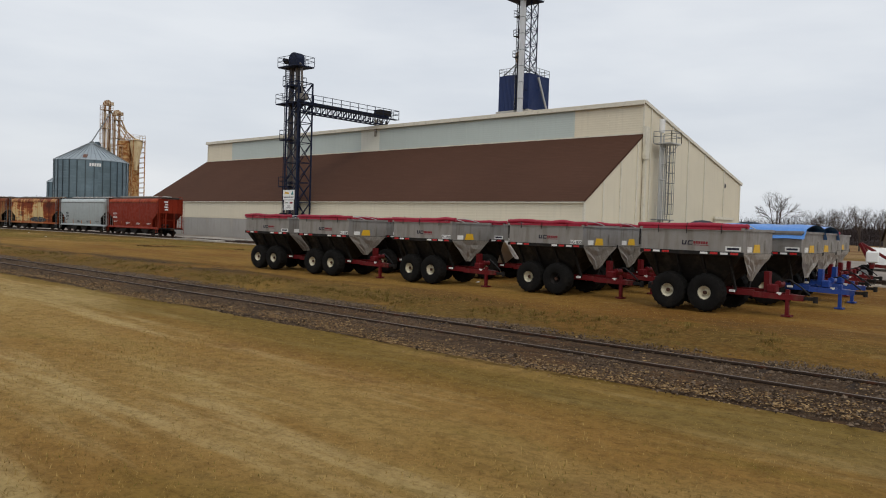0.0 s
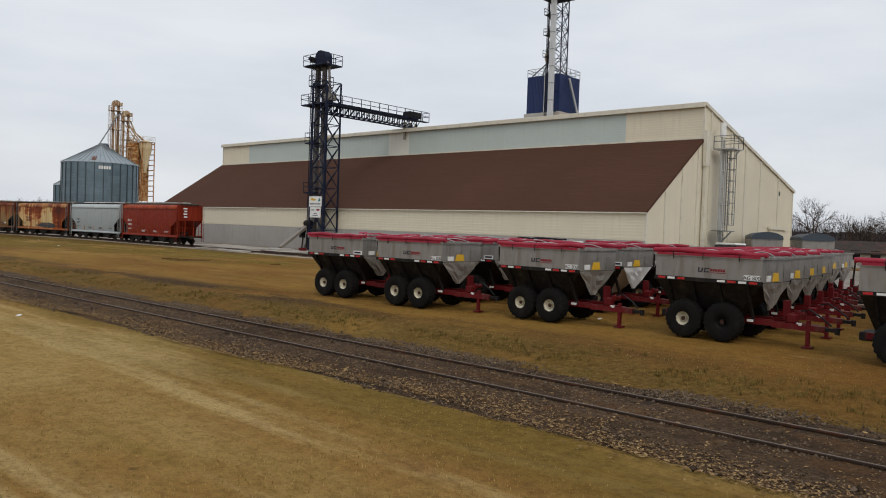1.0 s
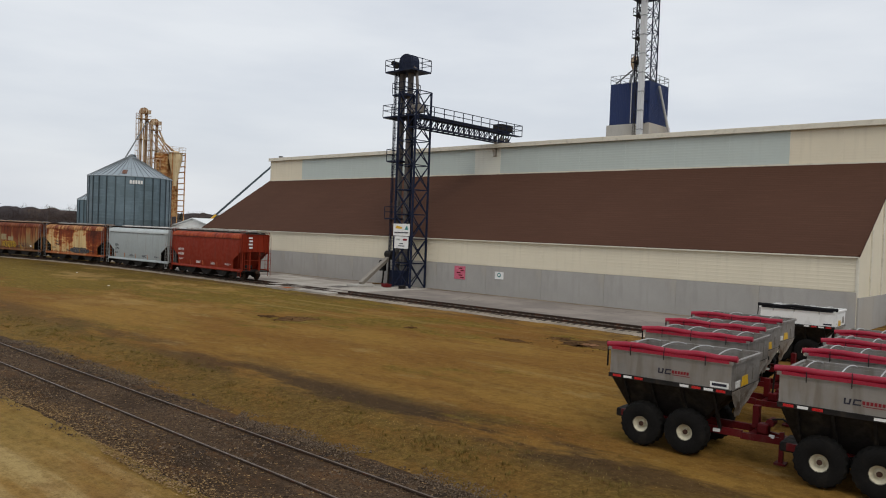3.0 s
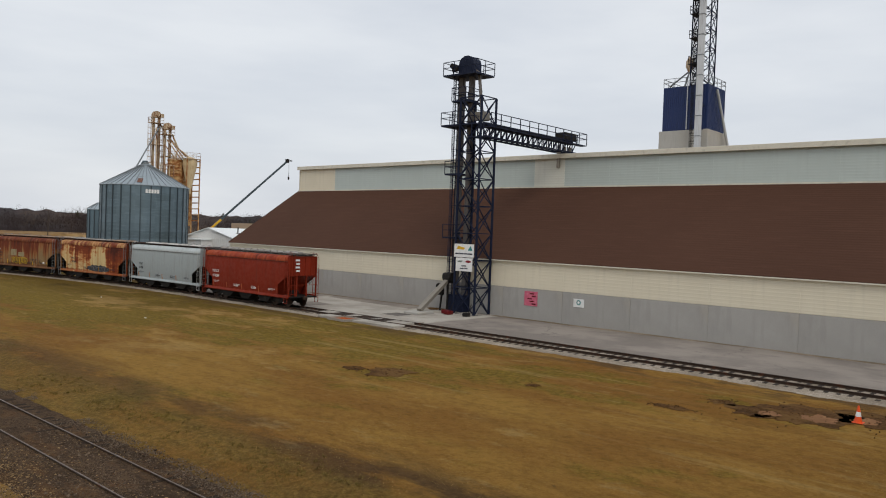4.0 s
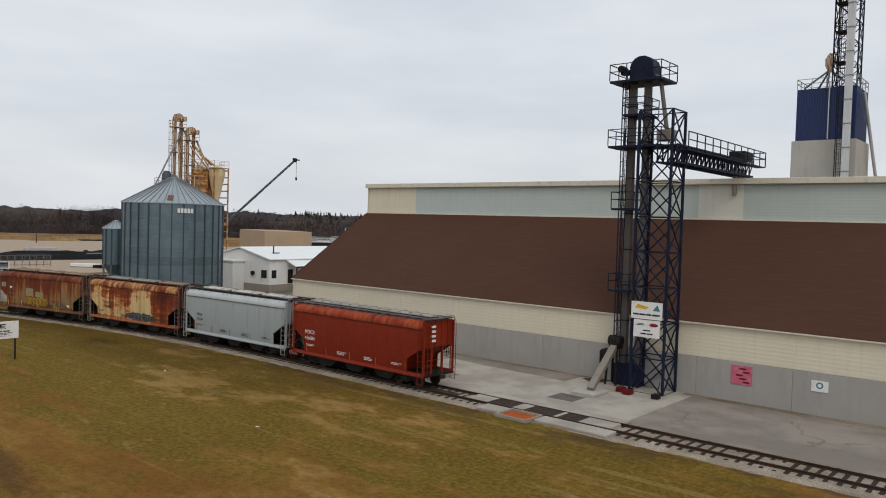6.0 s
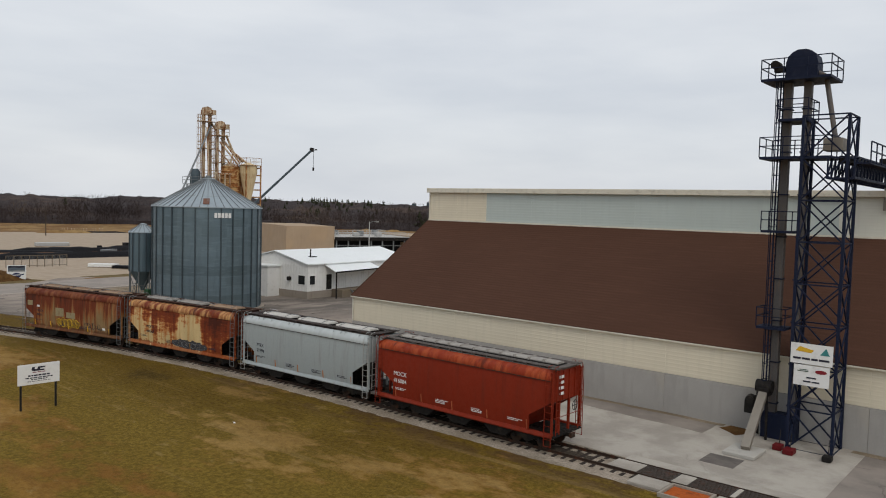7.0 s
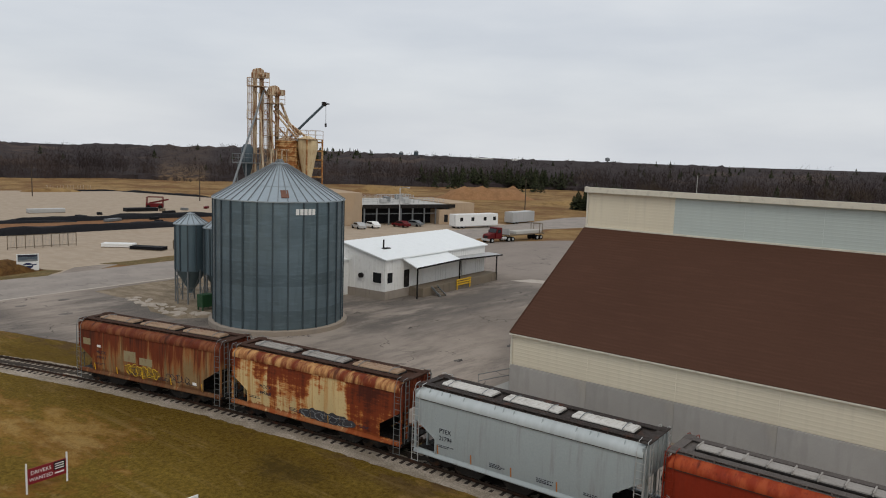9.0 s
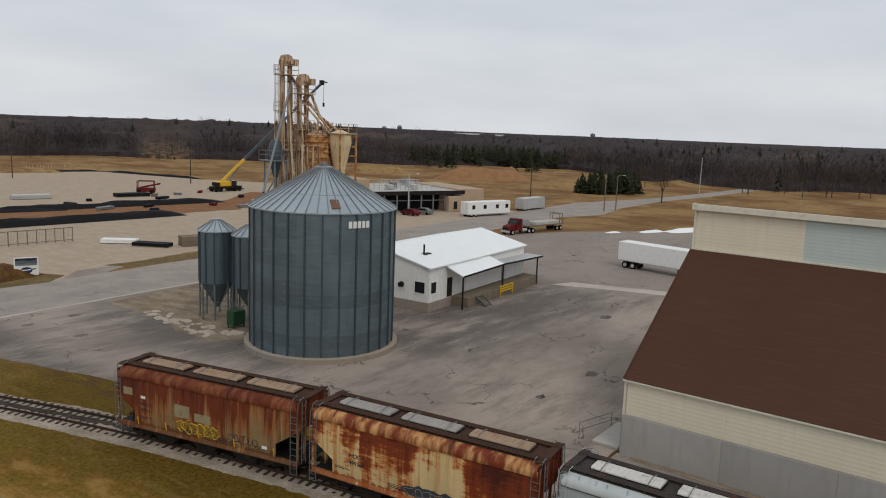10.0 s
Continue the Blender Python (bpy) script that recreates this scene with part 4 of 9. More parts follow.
sheet("yard", ragged([(47.5, 113), (56.0, 113.2), (92, 113.2), (140, 118), (176, 144), (150, 163.5), (136, 170), (104, 172), (84, 186), (62, 188), (44, 170), (36, 168), (30, 166), (39.5, 159.5), (42.4, 149.5), (45.8, 136), (47.6, 124)], 2.5, 0.25), 0.012, M_YARD, "cracked grey-brown asphalt yard", "pavement")
sheet("tank_pad", ragged([(55.4, 169.6), (68, 171.3), (80, 171.6), (80, 160), (70, 151), (57.5, 148.4), (54.0, 151.0), (54.4, 155.5), (55.9, 160.5)], 0.9, 0.45, 2.0), 0.02, M_SAND, "tan broken stone pad under the hopper tanks", "gravel")
sheet("loading_slab", [(45.6, 71.0), (56.3, 71.0), (56.3, 93), (46.2, 91)], 0.022, M_SLAB, "pale worn concrete loading slab", "concrete")
sheet("worn_strip", ragged([(53.4, 79.2), (56.2, 79.2), (56.2, 92.6), (54.2, 91.5)], 1.0, 0.25, 8.0), 0.030, M_ASPHALT, "darker patched strip of the slab along the wall", "concrete")
sheet("worn_strip", ragged([(46.4, 85.6), (49.6, 85.4), (49.9, 88.6), (46.6, 88.8)], 1.0, 0.12, 18.0), 0.030, M_ASPHALT, "darker patched square of the slab", "concrete")
sheet("sand_strip", ragged([(55.35, 35.6), (56.22, 35.6), (56.22, 71.8), (55.6, 71.8), (55.5, 60.0), (55.8, 50.0)], 1.0, 0.3, 28.0), 0.024, M_SAND, "thin drift of tan sand along the wall foot", "sand")
sheet("sand_strip", ragged([(55.7, 78.8), (56.22, 78.8), (56.22, 112.0), (55.8, 112.0)], 1.0, 0.25, 38.0), 0.034, M_SAND, "thin drift of tan sand along the wall foot", "sand")
sheet("drain_grate", [(48.2, 75.6), (49.9, 75.6), (49.9, 77.4), (48.2, 77.4)], 0.038, M_DARKASPHALT, "dark steel grate in the loading slab", "grate")
sheet("damp_stain", ragged([(54.2, 77.6), (56.2, 76.8), (56.2, 78.6), (55.0, 79.0)], 0.6, 0.5, 3.0), 0.036, M_MUD, "dark spilled grain stain on the slab", "stain")
sheet("road", ragged([(-80, 166), (20, 170.0), (46, 170.9), (68, 172.0), (100, 173.2), (130, 174.8), (170, 177.4), (184, 173.2), (204, 177.0), (236, 178.0), (270, 174.4), (331, 171.8), (420, 164), (424, 172), (340, 177.5), (282, 181), (246, 183.6), (224, 188), (206, 192), (182, 190), (146, 188.6), (120, 187.0), (84, 185.4), (50, 183.4), (20, 182), (-80, 178)], 6, 0.2), 0.020, M_ROAD, "grey asphalt road", "road")
sheet("gutter", [(20, 169.75), (46, 170.65), (68, 171.75), (100, 172.95), (130, 174.5), (130, 174.95), (100, 173.4), (68, 172.2), (46, 171.1), (20, 170.2)], 0.032, M_GUTTER, "pale concrete gutter along the road", "kerb")
sheet("site_yard", ragged([(-60, 179.5), (20, 181.8), (50, 183.2), (84, 185.2), (120, 186.8), (146, 188.4), (172, 189.6), (176, 214), (172, 240), (176, 280), (165, 304), (155, 346), (124, 360), (40, 372), (-60, 360)], 5, 0.8), 0.006, M_SITE, "tan gravel building site", "gravel")
sheet("site_verge", ragged([(64, 184.6), (84, 186.0), (88, 191.5), (80, 190.6), (70, 188.4)], 1.5, 0.4), 0.024, M_FIELD, "strip of dry grass beside the road", "grass")
sheet("earth_bank", ragged([(30, 236), (70, 231.5), (105, 230), (128, 236), (152, 256), (150, 262), (128, 246), (92, 246), (78, 250), (30, 258)], 4, 0.8), 0.016, M_EARTH, "orange-brown bare earth strip", "earth")
sheet("field", ragged([(-200, 360), (40, 374), (124, 362), (157, 348), (167, 305), (178, 281), (174, 240), (178, 214), (206, 192.5), (224, 188.4), (246, 184), (282, 181.4), (340, 178), (430, 172), (560, 190), (520, 420), (200, 620), (-250, 560)], 20, 3), 0.004, M_FIELD, "dry brown field behind the yard", "field")
sheet("field_right", ragged([(163, 173.4), (170, 146), (200, 138), (300, 100), (420, 60), (430, 163), (331, 171.4), (270, 174.0), (236, 177.6), (204, 176.6), (184, 172.8), (171, 176.6)], 8, 0.6), 0.005, M_FIELD, "dry tan field beside the road", "field")
sheet("worn_track", ragged([(99.6, 141.2), (102.8, 139.8), (106.6, 128.0), (112.0, 116.0), (109.4, 115.6), (104.2, 127.6)], 1.5, 0.3), 0.022, M_GUTTER, "pale worn concrete strip across the yard", "concrete")


def bare_patch(x, y, a, b, s, material, z, label):
    """Worn ground with a torn edge."""
    ring = []
    for q in np.linspace(0, 2 * math.pi, 44)[:-1]:
        e = Vector((math.cos(q) * 1.6, math.sin(q) * 1.6, s))
        k = 1 + 0.55 * noise.noise(e) + 0.3 * noise.noise(e * 3.1)
        ring.append((x + a * k * math.cos(q), y + b * k * math.sin(q)))
    sheet("bare_patch", ring, z, material, label, "earth")


for n, (x, y, a, b, s) in enumerate(((30.6, 58.4, 1.3, 0.9, 0.0), (37.5, 41.4, 2.0, 1.7, 3.0), (38.8, 38.6, 1.6, 1.9, 13.0), (36.4, 43.0, 1.0, 0.9, 23.0), (37.2, 44.6, 0.6, 0.5, 6.0), (34.4, 45.6, 0.35, 0.8, 31.0), (33.5, 52.0, 0.3, 0.25, 8.0), (29.8, 60.2, 0.4, 0.6, 9.0))):
    bare_patch(x, y, a, b, s, M_MUD, 0.012, "bare dark brown earth patch in the grass")
    rr = random.Random(n)
    sp = [(x + rr.gauss(0, a * 0.55), y + rr.gauss(0, b * 0.55), 0.015) for _ in range(90)]
    stones("earth_clods", sp, [rr.uniform(0.015, 0.06) for _ in sp], M_CLOD, "small clods of brown earth on the bare patch")
for x, y, a, b, s in ((37.2, 40.6, 0.7, 0.6, 2.0), (38.2, 39.2, 0.6, 0.5, 4.0), (36.6, 42.4, 0.5, 0.4, 5.5)):
    bare_patch(x, y, a, b, s, M_EARTH, 0.018, "dry tan earth in the bare patch")


# ---- warehouse ----
WX, WY0, WY1 = 56.35, 35.2, 112.85
KX, KZ, RZ, EZ, CZ = 66.53, 11.67, 14.68, 4.88, 2.55
BX, BZ = 91.0, 8.47


def ribs(length, height, pitch=0.24, depth=0.0055):
    """A siding panel with horizontal ribs: length along y, face towards -x."""
    sec = [(0.05, 0.0)]
    m = max(1, round(height / pitch))
    p = height / m
    for i in range(m):
        sec += [(0.0, i * p + 0.001), (0.0, (i + 0.55) * p), (-depth, (i + 0.68) * p), (-depth, (i + 0.9) * p)]
    sec += [(0.0, height), (0.05, height)]
    return G().prism(sec, 0, length)


def make_warehouse():
    w = thing("warehouse", pose(0, 0, 0), "long cream grain warehouse with steep brown lower roof", "warehouse")
    body = part("core_wall", G().prism([(WX + 0.12, 0), (BX - 0.1, 0), (BX - 0.1, BZ - 0.15), (KX + 0.1, RZ - 0.15), (KX + 0.1, KZ - 0.1), (WX + 0.12, EZ - 0.1)], WY0 + 0.15, WY1 - 0.15), M_CREAM, w)
    base = part("plinth_wall", G().box(WX + 0.03, WX + 0.14, WY0 + 0.05, WY1 - 0.05, 0, CZ), M_CONC, w, "stained grey concrete push wall")
    n = 13
    step = (WY1 - WY0) / n
    me = mesh_of("concrete_panel", G().chamfer(-0.10, 0.05, 0.006, step - 0.006, 0, CZ, 0.012))
    me.materials.append(M_CONC)
    for i in range(n):
        piece("concrete_panel", me, base, pose(WX, WY0 + i * step, 0))
    n = 13
    step = (WY1 - WY0) / n
    front = part("front_siding", G().box(WX + 0.05, WX + 0.12, WY0 + 0.03, WY1 - 0.03, CZ, EZ), M_CREAM, w, "ribbed cream metal siding")
    me = mesh_of("siding_panel", ribs(step - 0.007, EZ - CZ - 0.06))
    me.materials.append(M_CREAM)
    for i in range(n):
        piece("siding_panel", me, front, pose(WX, WY0 + i * step + 0.025, CZ + 0.03))
    upper = part("clerestory", G().box(KX + 0.05, KX + 0.1, WY0 + 0.03, WY1 - 0.03, KZ - 0.1, RZ - 0.1), M_CREAM, w, "upper wall of cream and pale translucent panels")
    for y0, y1, m, k in ((WY0, 42.9, M_CREAM, 2), (42.9, 71.9, M_BLUEPANEL, 6), (71.9, 75.4, M_WHITEPANEL, 1), (75.4, 105.7, M_BLUEPANEL, 6), (105.7, WY1, M_CREAM, 2)):
        s = (y1 - y0) / k
        me = mesh_of("clerestory_panel", ribs(s - 0.006, RZ - KZ - 0.25, depth=0.004))
        me.materials.append(m)
        for i in range(k):
            piece("clerestory_panel", me, upper, pose(KX, y0 + i * s + 0.015, KZ + 0.08))
    # brown lower roof, a slab with a lip over the eave
    dx, dz = KX - WX, KZ - EZ
    sl = math.hypot(dx, dz)
    nx, nz = -dz / sl, dx / sl
    lo = (WX - 0.18, EZ - 0.12)
    part("lower_roof", G().prism([lo, (KX, KZ), (KX + nx * 0.1, KZ + nz * 0.1), (lo[0] + nx * 0.1, lo[1] + nz * 0.1)], WY0 - 0.05, WY1 + 0.05), M_BROWN, w, "steep brown shingle roof")
    part("eave_trim", G().box(WX - 0.26, WX - 0.02, WY0 - 0.08, WY1 + 0.08, EZ - 0.16, EZ - 0.07), M_TRIM, w, "pale eave flashing")
    part("knee_trim", G().box(KX - 0.12, KX + 0.02, WY0 - 0.06, WY1 + 0.06, KZ + 0.03, KZ + 0.16), M_TRIM, w)
    part("upper_roof", G().prism([(KX - 0.25, RZ + 0.06), (BX + 0.4, BZ - 0.1), (BX + 0.4, BZ + 0.04), (KX - 0.25, RZ + 0.2)], WY0 - 0.1, WY1 + 0.1), M_GREYROOF, w, "pale metal main roof")
    part("ridge_fascia", G().chamfer(KX - 0.36, KX - 0.25, WY0 - 0.14, WY1 + 0.14, RZ - 0.2, RZ + 0.24, 0.02), M_TRIM, w, "cream ridge fascia")
    for name, y, sgn in (("gable_wall", WY0, -1), ("gable_wall", WY1, 1)):
        y0, y1 = sorted((y, y - sgn * 0.14))
        gw = part(name, G().prism([(WX, 0), (BX, 0), (BX, BZ), (KX + 0.0, RZ), (KX + 0.0, KZ), (WX, EZ)], y0, y1), M_CREAM, w, "cream ribbed gable wall")
        xs = [WX, 59.4, 62.4, 65.4, 67.9, 72.6, 76.4, 80.6, 86.0, BX]
        for a, b in zip(xs, xs[1:]):
            def top(x):
                return EZ + (KZ - EZ) * (x - WX) / (KX - WX) if x < KX else RZ + (BZ - RZ) * (x - KX) / (BX - KX)
            g, z = G(), 0.1
            while z < max(top(a), top(b)) - 0.25:
                if z < min(top(a), top(b)) - 0.15:
                    u0, u1 = a + 0.04, b - 0.04
                else:
                    ins = [a + (b - a) * i / 40 for i in range(41) if top(a + (b - a) * i / 40) > z + 0.25]
                    u0, u1 = max(ins[0], a + 0.04), min(ins[-1], b - 0.04)
                if u1 - u0 > 0.15:
                    e0, e1 = sorted((y + sgn * 0.001, y + sgn * 0.009))
                    g.box(u0, u1, e0, e1, z, z + 0.1)
                z += 0.26
            part("rib_panel", g, M_CREAM, gw)
        for x in xs[1:-1]:
            g = G().box(x - 0.09, x + 0.09, min(y, y + sgn * 0.1), max(y, y + sgn * 0.1), 0, (EZ + (KZ - EZ) * (x - WX) / (KX - WX) if x < KX else RZ + (BZ - RZ) * (x - KX) / (BX - KX)) - 0.1)
            part("pilaster", g, M_TRIM, gw)
        part("rake_trim", G().beam((KX - 0.1, y + sgn * 0.09, RZ + 0.12), (BX + 0.35, y + sgn * 0.09, BZ + 0.0), 0.14, 0.3), M_TRIM, gw)
        part("rake_trim", G().beam((WX - 0.15, y + sgn * 0.06, EZ - 0.04), (KX, y + sgn * 0.06, KZ + 0.03), 0.10, 0.18), M_BROWN, gw)
        part("corner_trim", G().box(WX - 0.05, WX + 0.2, min(y - sgn * 0.1, y + sgn * 0.05), max(y - sgn * 0.1, y + sgn * 0.05), CZ - 0.3, EZ - 0.2), M_TRIM, gw)
        part("corner_trim", G().box(BX - 0.16, BX + 0.04, min(y, y + sgn * 0.06), max(y, y + sgn * 0.06), 0, BZ - 0.1), M_TRIM, gw)
        part("foot_wall", G().box(WX + 0.06, BX, min(y, y + sgn * 0.12), max(y, y + sgn * 0.12), 0, CZ - 0.35), M_CONC, gw, "grey concrete foot of the gable")
    for y in (WY0 - 0.03, WY1 - 0.12):
        part("end_trim", G().box(KX - 0.05, KX + 0.06, y, y + 0.15, KZ + 0.1, RZ - 0.1), M_TRIM, w)
    # gable fittings on the end that faces the trailers
    part("downspout", G().box(66.2, 67.0, WY0 - 0.42, WY0 - 0.1, 9.3, 12.4), M_TRIM, w)
    part("downspout", G().box(66.35, 66.7, WY0 - 0.34, WY0 - 0.1, 1.0, 9.3), M_TRIM, w)
    part("vent_hole", G().cyl((86.4, WY0 - 0.06, 8.0), (86.4, WY0 - 0.02, 8.0), 0.26, 14), M_BLACK, w, "small dark round vent")
    part("overhead_door", G().box(83.6, 88.4, WY0 - 0.16, WY0 - 0.02, 0, 4.1), M_CREAM, w)
    part("door_hood", G().box(83.3, 88.7, WY0 - 0.34, WY0 - 0.1, 4.1, 4.4), M_TRIM, w)
    part("outlet_pipe", G().cyl((62.9 + 22, WY1 + 0.2, 0), (62.9 + 22, WY1 + 0.2, 3), 0.08), M_GALVLIGHT, w)
    return w


make_warehouse()


def caged_ladder(p, z0, z1, side, material, parent, label="", cage_from=2.4, out=(0, -1)):
    """A ladder with safety hoops; side is the unit vector along the rungs, out points away from the wall."""
    g = G()
    sx, sy = side
    for k in (-0.22, 0.22):
        g.beam((p[0] + sx * k, p[1] + sy * k, z0), (p[0] + sx * k, p[1] + sy * k, z1), 0.05)
    z = z0 + 0.3
    while z < z1:
        g.beam((p[0] - sx * 0.22, p[1] - sy * 0.22, z), (p[0] + sx * 0.22, p[1] + sy * 0.22, z), 0.03)
        z += 0.33
    z = z0 + cage_from
    pts = lambda zz: [(p[0] + sx * 0.36 * math.cos(a) + out[0] * 0.72 * math.sin(a), p[1] + sy * 0.36 * math.cos(a) + out[1] * 0.72 * math.sin(a), zz) for a in np.linspace(0, math.pi, 7)]
    while z < z1:
        g.tube(pts(z), 0.022, 4)
        z += 1.0
    if z1 > z0 + cage_from:
        for a, b in zip(pts(z0 + cage_from), pts(z1)):
            g.beam(a, b, 0.03)
    return part("caged_ladder", g, material, parent, label)


def make_gable_leg():
    t = thing("gable_leg", pose(69.2, WY0 - 0.9, 0), "galvanised bucket leg with caged ladder against the gable", "grain elevator")
    g = G()
    for x, w, z in ((-0.92, 0.07, 12.6), (-0.58, 0.05, 11.0), (-0.30, 0.06, 11.8), (0.14, 0.05, 10.9)):
        g.box(x - w, x + w, -w, w, 0, z)
    for z in np.arange(1.5, 12, 1.5):
        g.box(-1.0, 0.2, -0.12, 0.12, z, z + 0.06)
    part("leg_casing", g, M_GALVLIGHT, t)
    part("head_pipe", G().cyl((-0.75, 0, 12.0), (-0.75, 0, 13.3), 0.28, 14), M_WHITE, t, "white head pipe", smooth=True)
    part("platform", G().box(-1.2, 1.0, -1.2, 0.6, 10.9, 11.0), M_GALVLIGHT, t)
    part("guard_rail", G().rail([(-1.2, 0.6, 11.0), (-1.2, -1.2, 11.0), (1.0, -1.2, 11.0), (1.0, 0.6, 11.0)], 1.1), M_GALVDARK, t)
    part("bracket", G().beam((0.9, -0.9, 10.9), (0.2, -0.1, 9.6), 0.09).beam((0.9, 0.4, 10.9), (0.2, 0.4, 9.6), 0.09), M_GALVLIGHT, t)
    part("platform", G().box(-1.4, 0.6, -0.9, 0.5, 3.6, 3.68), M_GALVDARK, t)
    part("bracket", G().beam((0.5, -0.6, 3.6), (-0.2, 0, 2.6), 0.1), M_GALVDARK, t)
    caged_ladder((0.55, -0.1), 3.7, 10.9, (1, 0), M_GALVDARK, t, cage_from=0.5)


make_gable_leg()


# ---- tracks ----
def rail_section(w=0.07, h=0.15):
    return [(-0.07, 0), (0.07, 0), (0.07, 0.015), (0.012, 0.035), (0.012, h - 0.04), (w / 2, h - 0.035), (w / 2, h - 0.006), (w / 2 - 0.008, h), (-w / 2 + 0.008, h), (-w / 2, h - 0.006), (-w / 2, h - 0.035), (-0.012, h - 0.04), (-0.012, 0.035), (-0.07, 0.015)]


def swept(points, section):
    """A section carried along a level line."""
    g, n = G(), len(section)
    vs = []
    for i, (x, y, z) in enumerate(points):
        a, b = points[max(0, i - 1)], points[min(len(points) - 1, i + 1)]
        d = Vector((b[0] - a[0], b[1] - a[1])).normalized()
        for s, h in section:
            vs.append((x + d.y * s, y - d.x * s, z + h))
    fs = [(j * n + (i + 1) % n, j * n + i, (j + 1) * n + i, (j + 1) * n + (i + 1) % n) for j in range(len(points) - 1) for i in range(n)]
    return g.add(vs, fs + [tuple(range(n)), tuple(range(len(vs) - 1, len(vs) - n - 1, -1))])


def make_track(name, centre, turn, y0, y1, rail_z, label, tie_mat, tie_lo, tie_hi, tie_z, gap, seed):
    t = thing(name, pose(0, 0, 0), label, "railway track", kind="structure")
    for s in (-0.755, 0.755):
        line = []
        for y in np.arange(y0, y1 + 0.1, 2.0):
            a = turn(y)
            line.append((centre(y) + s * math.cos(a), y + s * math.sin(a), rail_z + dip(centre(y), y)))
        rail = part("rail", swept(line, rail_section()), M_RAIL, t, "rusty steel rail with a worn bright head")
        if name == "main_track":
            part("rail_head", swept(line, [(-0.022, 0.148), (0.022, 0.148), (0.022, 0.154), (-0.022, 0.154)]), M_RAILHEAD, rail, "bright worn running surface")
    r = random.Random(seed)
    kinds = []
    for i in range(4):
        me = mesh_of("sleeper", G().chamfer(-1.28, 1.28, -0.115, 0.115, -0.12, 0.0, 0.012 + 0.006 * i))
        me.materials.append(tie_mat)
        kinds.append(me)
    far = G()
    y = y0
    while y < y1:
        m = pose(centre(y) + r.gauss(0, 0.04), y, tie_z + dip(centre(y), y) + r.uniform(-0.014, 0.008), 0, 0, math.degrees(turn(y)) + r.gauss(0, 1.2))
        if tie_lo < y < tie_hi:
            piece("sleeper", kinds[r.randrange(4)], t, m)
        else:
            b = G().box(-1.28, 1.28, -0.115, 0.115, -0.12, 0.0)
            far.add([m @ Vector(v) for v in b.v], b.f)
        y += gap * r.uniform(0.93, 1.07)
    if far.v:
        tagged(part("far_sleepers", far, tie_mat, t), kind="stuff")
    return t


make_track("main_track", lambda y: TRACK_X, lambda y: 0.0, -60, 240, -0.065, "rusty railway track sunk in old ballast and grass", M_TIE, 2, 66, 0.024, 0.54, 1)
make_track("siding_track", far_x, far_turn, -40, 156, 0.06, "rusty siding track on pale crushed stone", M_DARKTIE, 38, 156, 0.068, 0.55, 2)

def joined(boxes):
    g = G()
    for b in boxes:
        g.box(*b)
    return g


# panel crossing between the siding rails
cross = thing("panel_crossing", pose(0, 0, 0), "pale concrete and dark steel panel crossing over the siding", "crossing", kind="structure")
for y0, y1, dark in ((70.7, 72.6, False), (72.62, 73.95, True), (73.97, 74.2, False), (74.22, 76.2, True), (76.22, 77.0, False), (77.02, 78.8, True), (78.82, 80.4, False)):
    slab = part("panel", G().chamfer(-0.67, 0.67, y0, y1, 0.05, 0.19, 0.012), M_GRATE if dark else M_SLAB, cross, "dark steel grate panel" if dark else "", at=pose(FAR_X, 0, 0))
    if dark:
        for q in range(9):
            part("slot_bar", G().box(-0.62 + 0.145 * q, -0.56 + 0.145 * q, y0 + 0.04, y1 - 0.04, 0.187, 0.202), M_RAIL, slab)
part("pad", G().chamfer(0.83, 1.75, 70.7, 80.2, 0.02, 0.175, 0.02), M_SLAB, cross, at=pose(FAR_X, 0, 0))
for y0, y1, out in ((70.2, 74.6, 2.0), (76.9, 78.6, 2.05)):
    part("pad", G().chamfer(-out, -0.83, y0, y1, 0.02, 0.165, 0.02), M_SLAB, cross, "pale concrete strip", at=pose(FAR_X, 0, 0))
part("pit_frame", joined([(-2.6, -0.86, 0.0, 0.12, 0.02, 0.2), (-2.6, -0.86, 2.0, 2.12, 0.02, 0.2), (-2.6, -2.48, 0.12, 2.0, 0.02, 0.2), (-0.98, -0.86, 0.12, 2.0, 0.02, 0.2)]), M_PLANK, cross, "pale timber pit frame", at=pose(FAR_X, 74.7, 0))
part("pit_plate", G().chamfer(-2.47, -0.99, 0.13, 1.99, 0.02, 0.10, 0.015), M_RUSTPLATE, cross, "orange rusty steel plate", at=pose(FAR_X, 74.7, 0))


# ---- hopper cars ----
CL = 6.55
POCKET = (CL - 1.55, CL - 0.2, 1.92, 2.78)
BOW = ((1.0, 1.42), (1.3, 1.465), (1.7, 1.51), (2.2, 1.542), (2.7, 1.552), (3.3, 1.545), (3.96, 1.50))
SHOULDER = ((1.555, 3.91), (1.560, 3.97), (1.545, 4.08), (1.49, 4.19), (1.40, 4.28), (1.26, 4.36), (1.02, 4.42))


def bow(z):
    """Half width of the bulging car side at a height."""
    for (z0, a), (z1, b) in zip(BOW, BOW[1:]):
        if z <= z1:
            return a + (b - a) * (max(z, z0) - z0) / (z1 - z0)
    return BOW[-1][1]


def foot(y):
    """Lower edge of the side sheet: it rises over the open pockets at both ends."""
    p0, p1, z0, z1 = POCKET
    return 1.04 if abs(y) < p0 - 1e-6 else z0 + (z1 - z0) * (abs(y) - p0) / (p1 - p0)


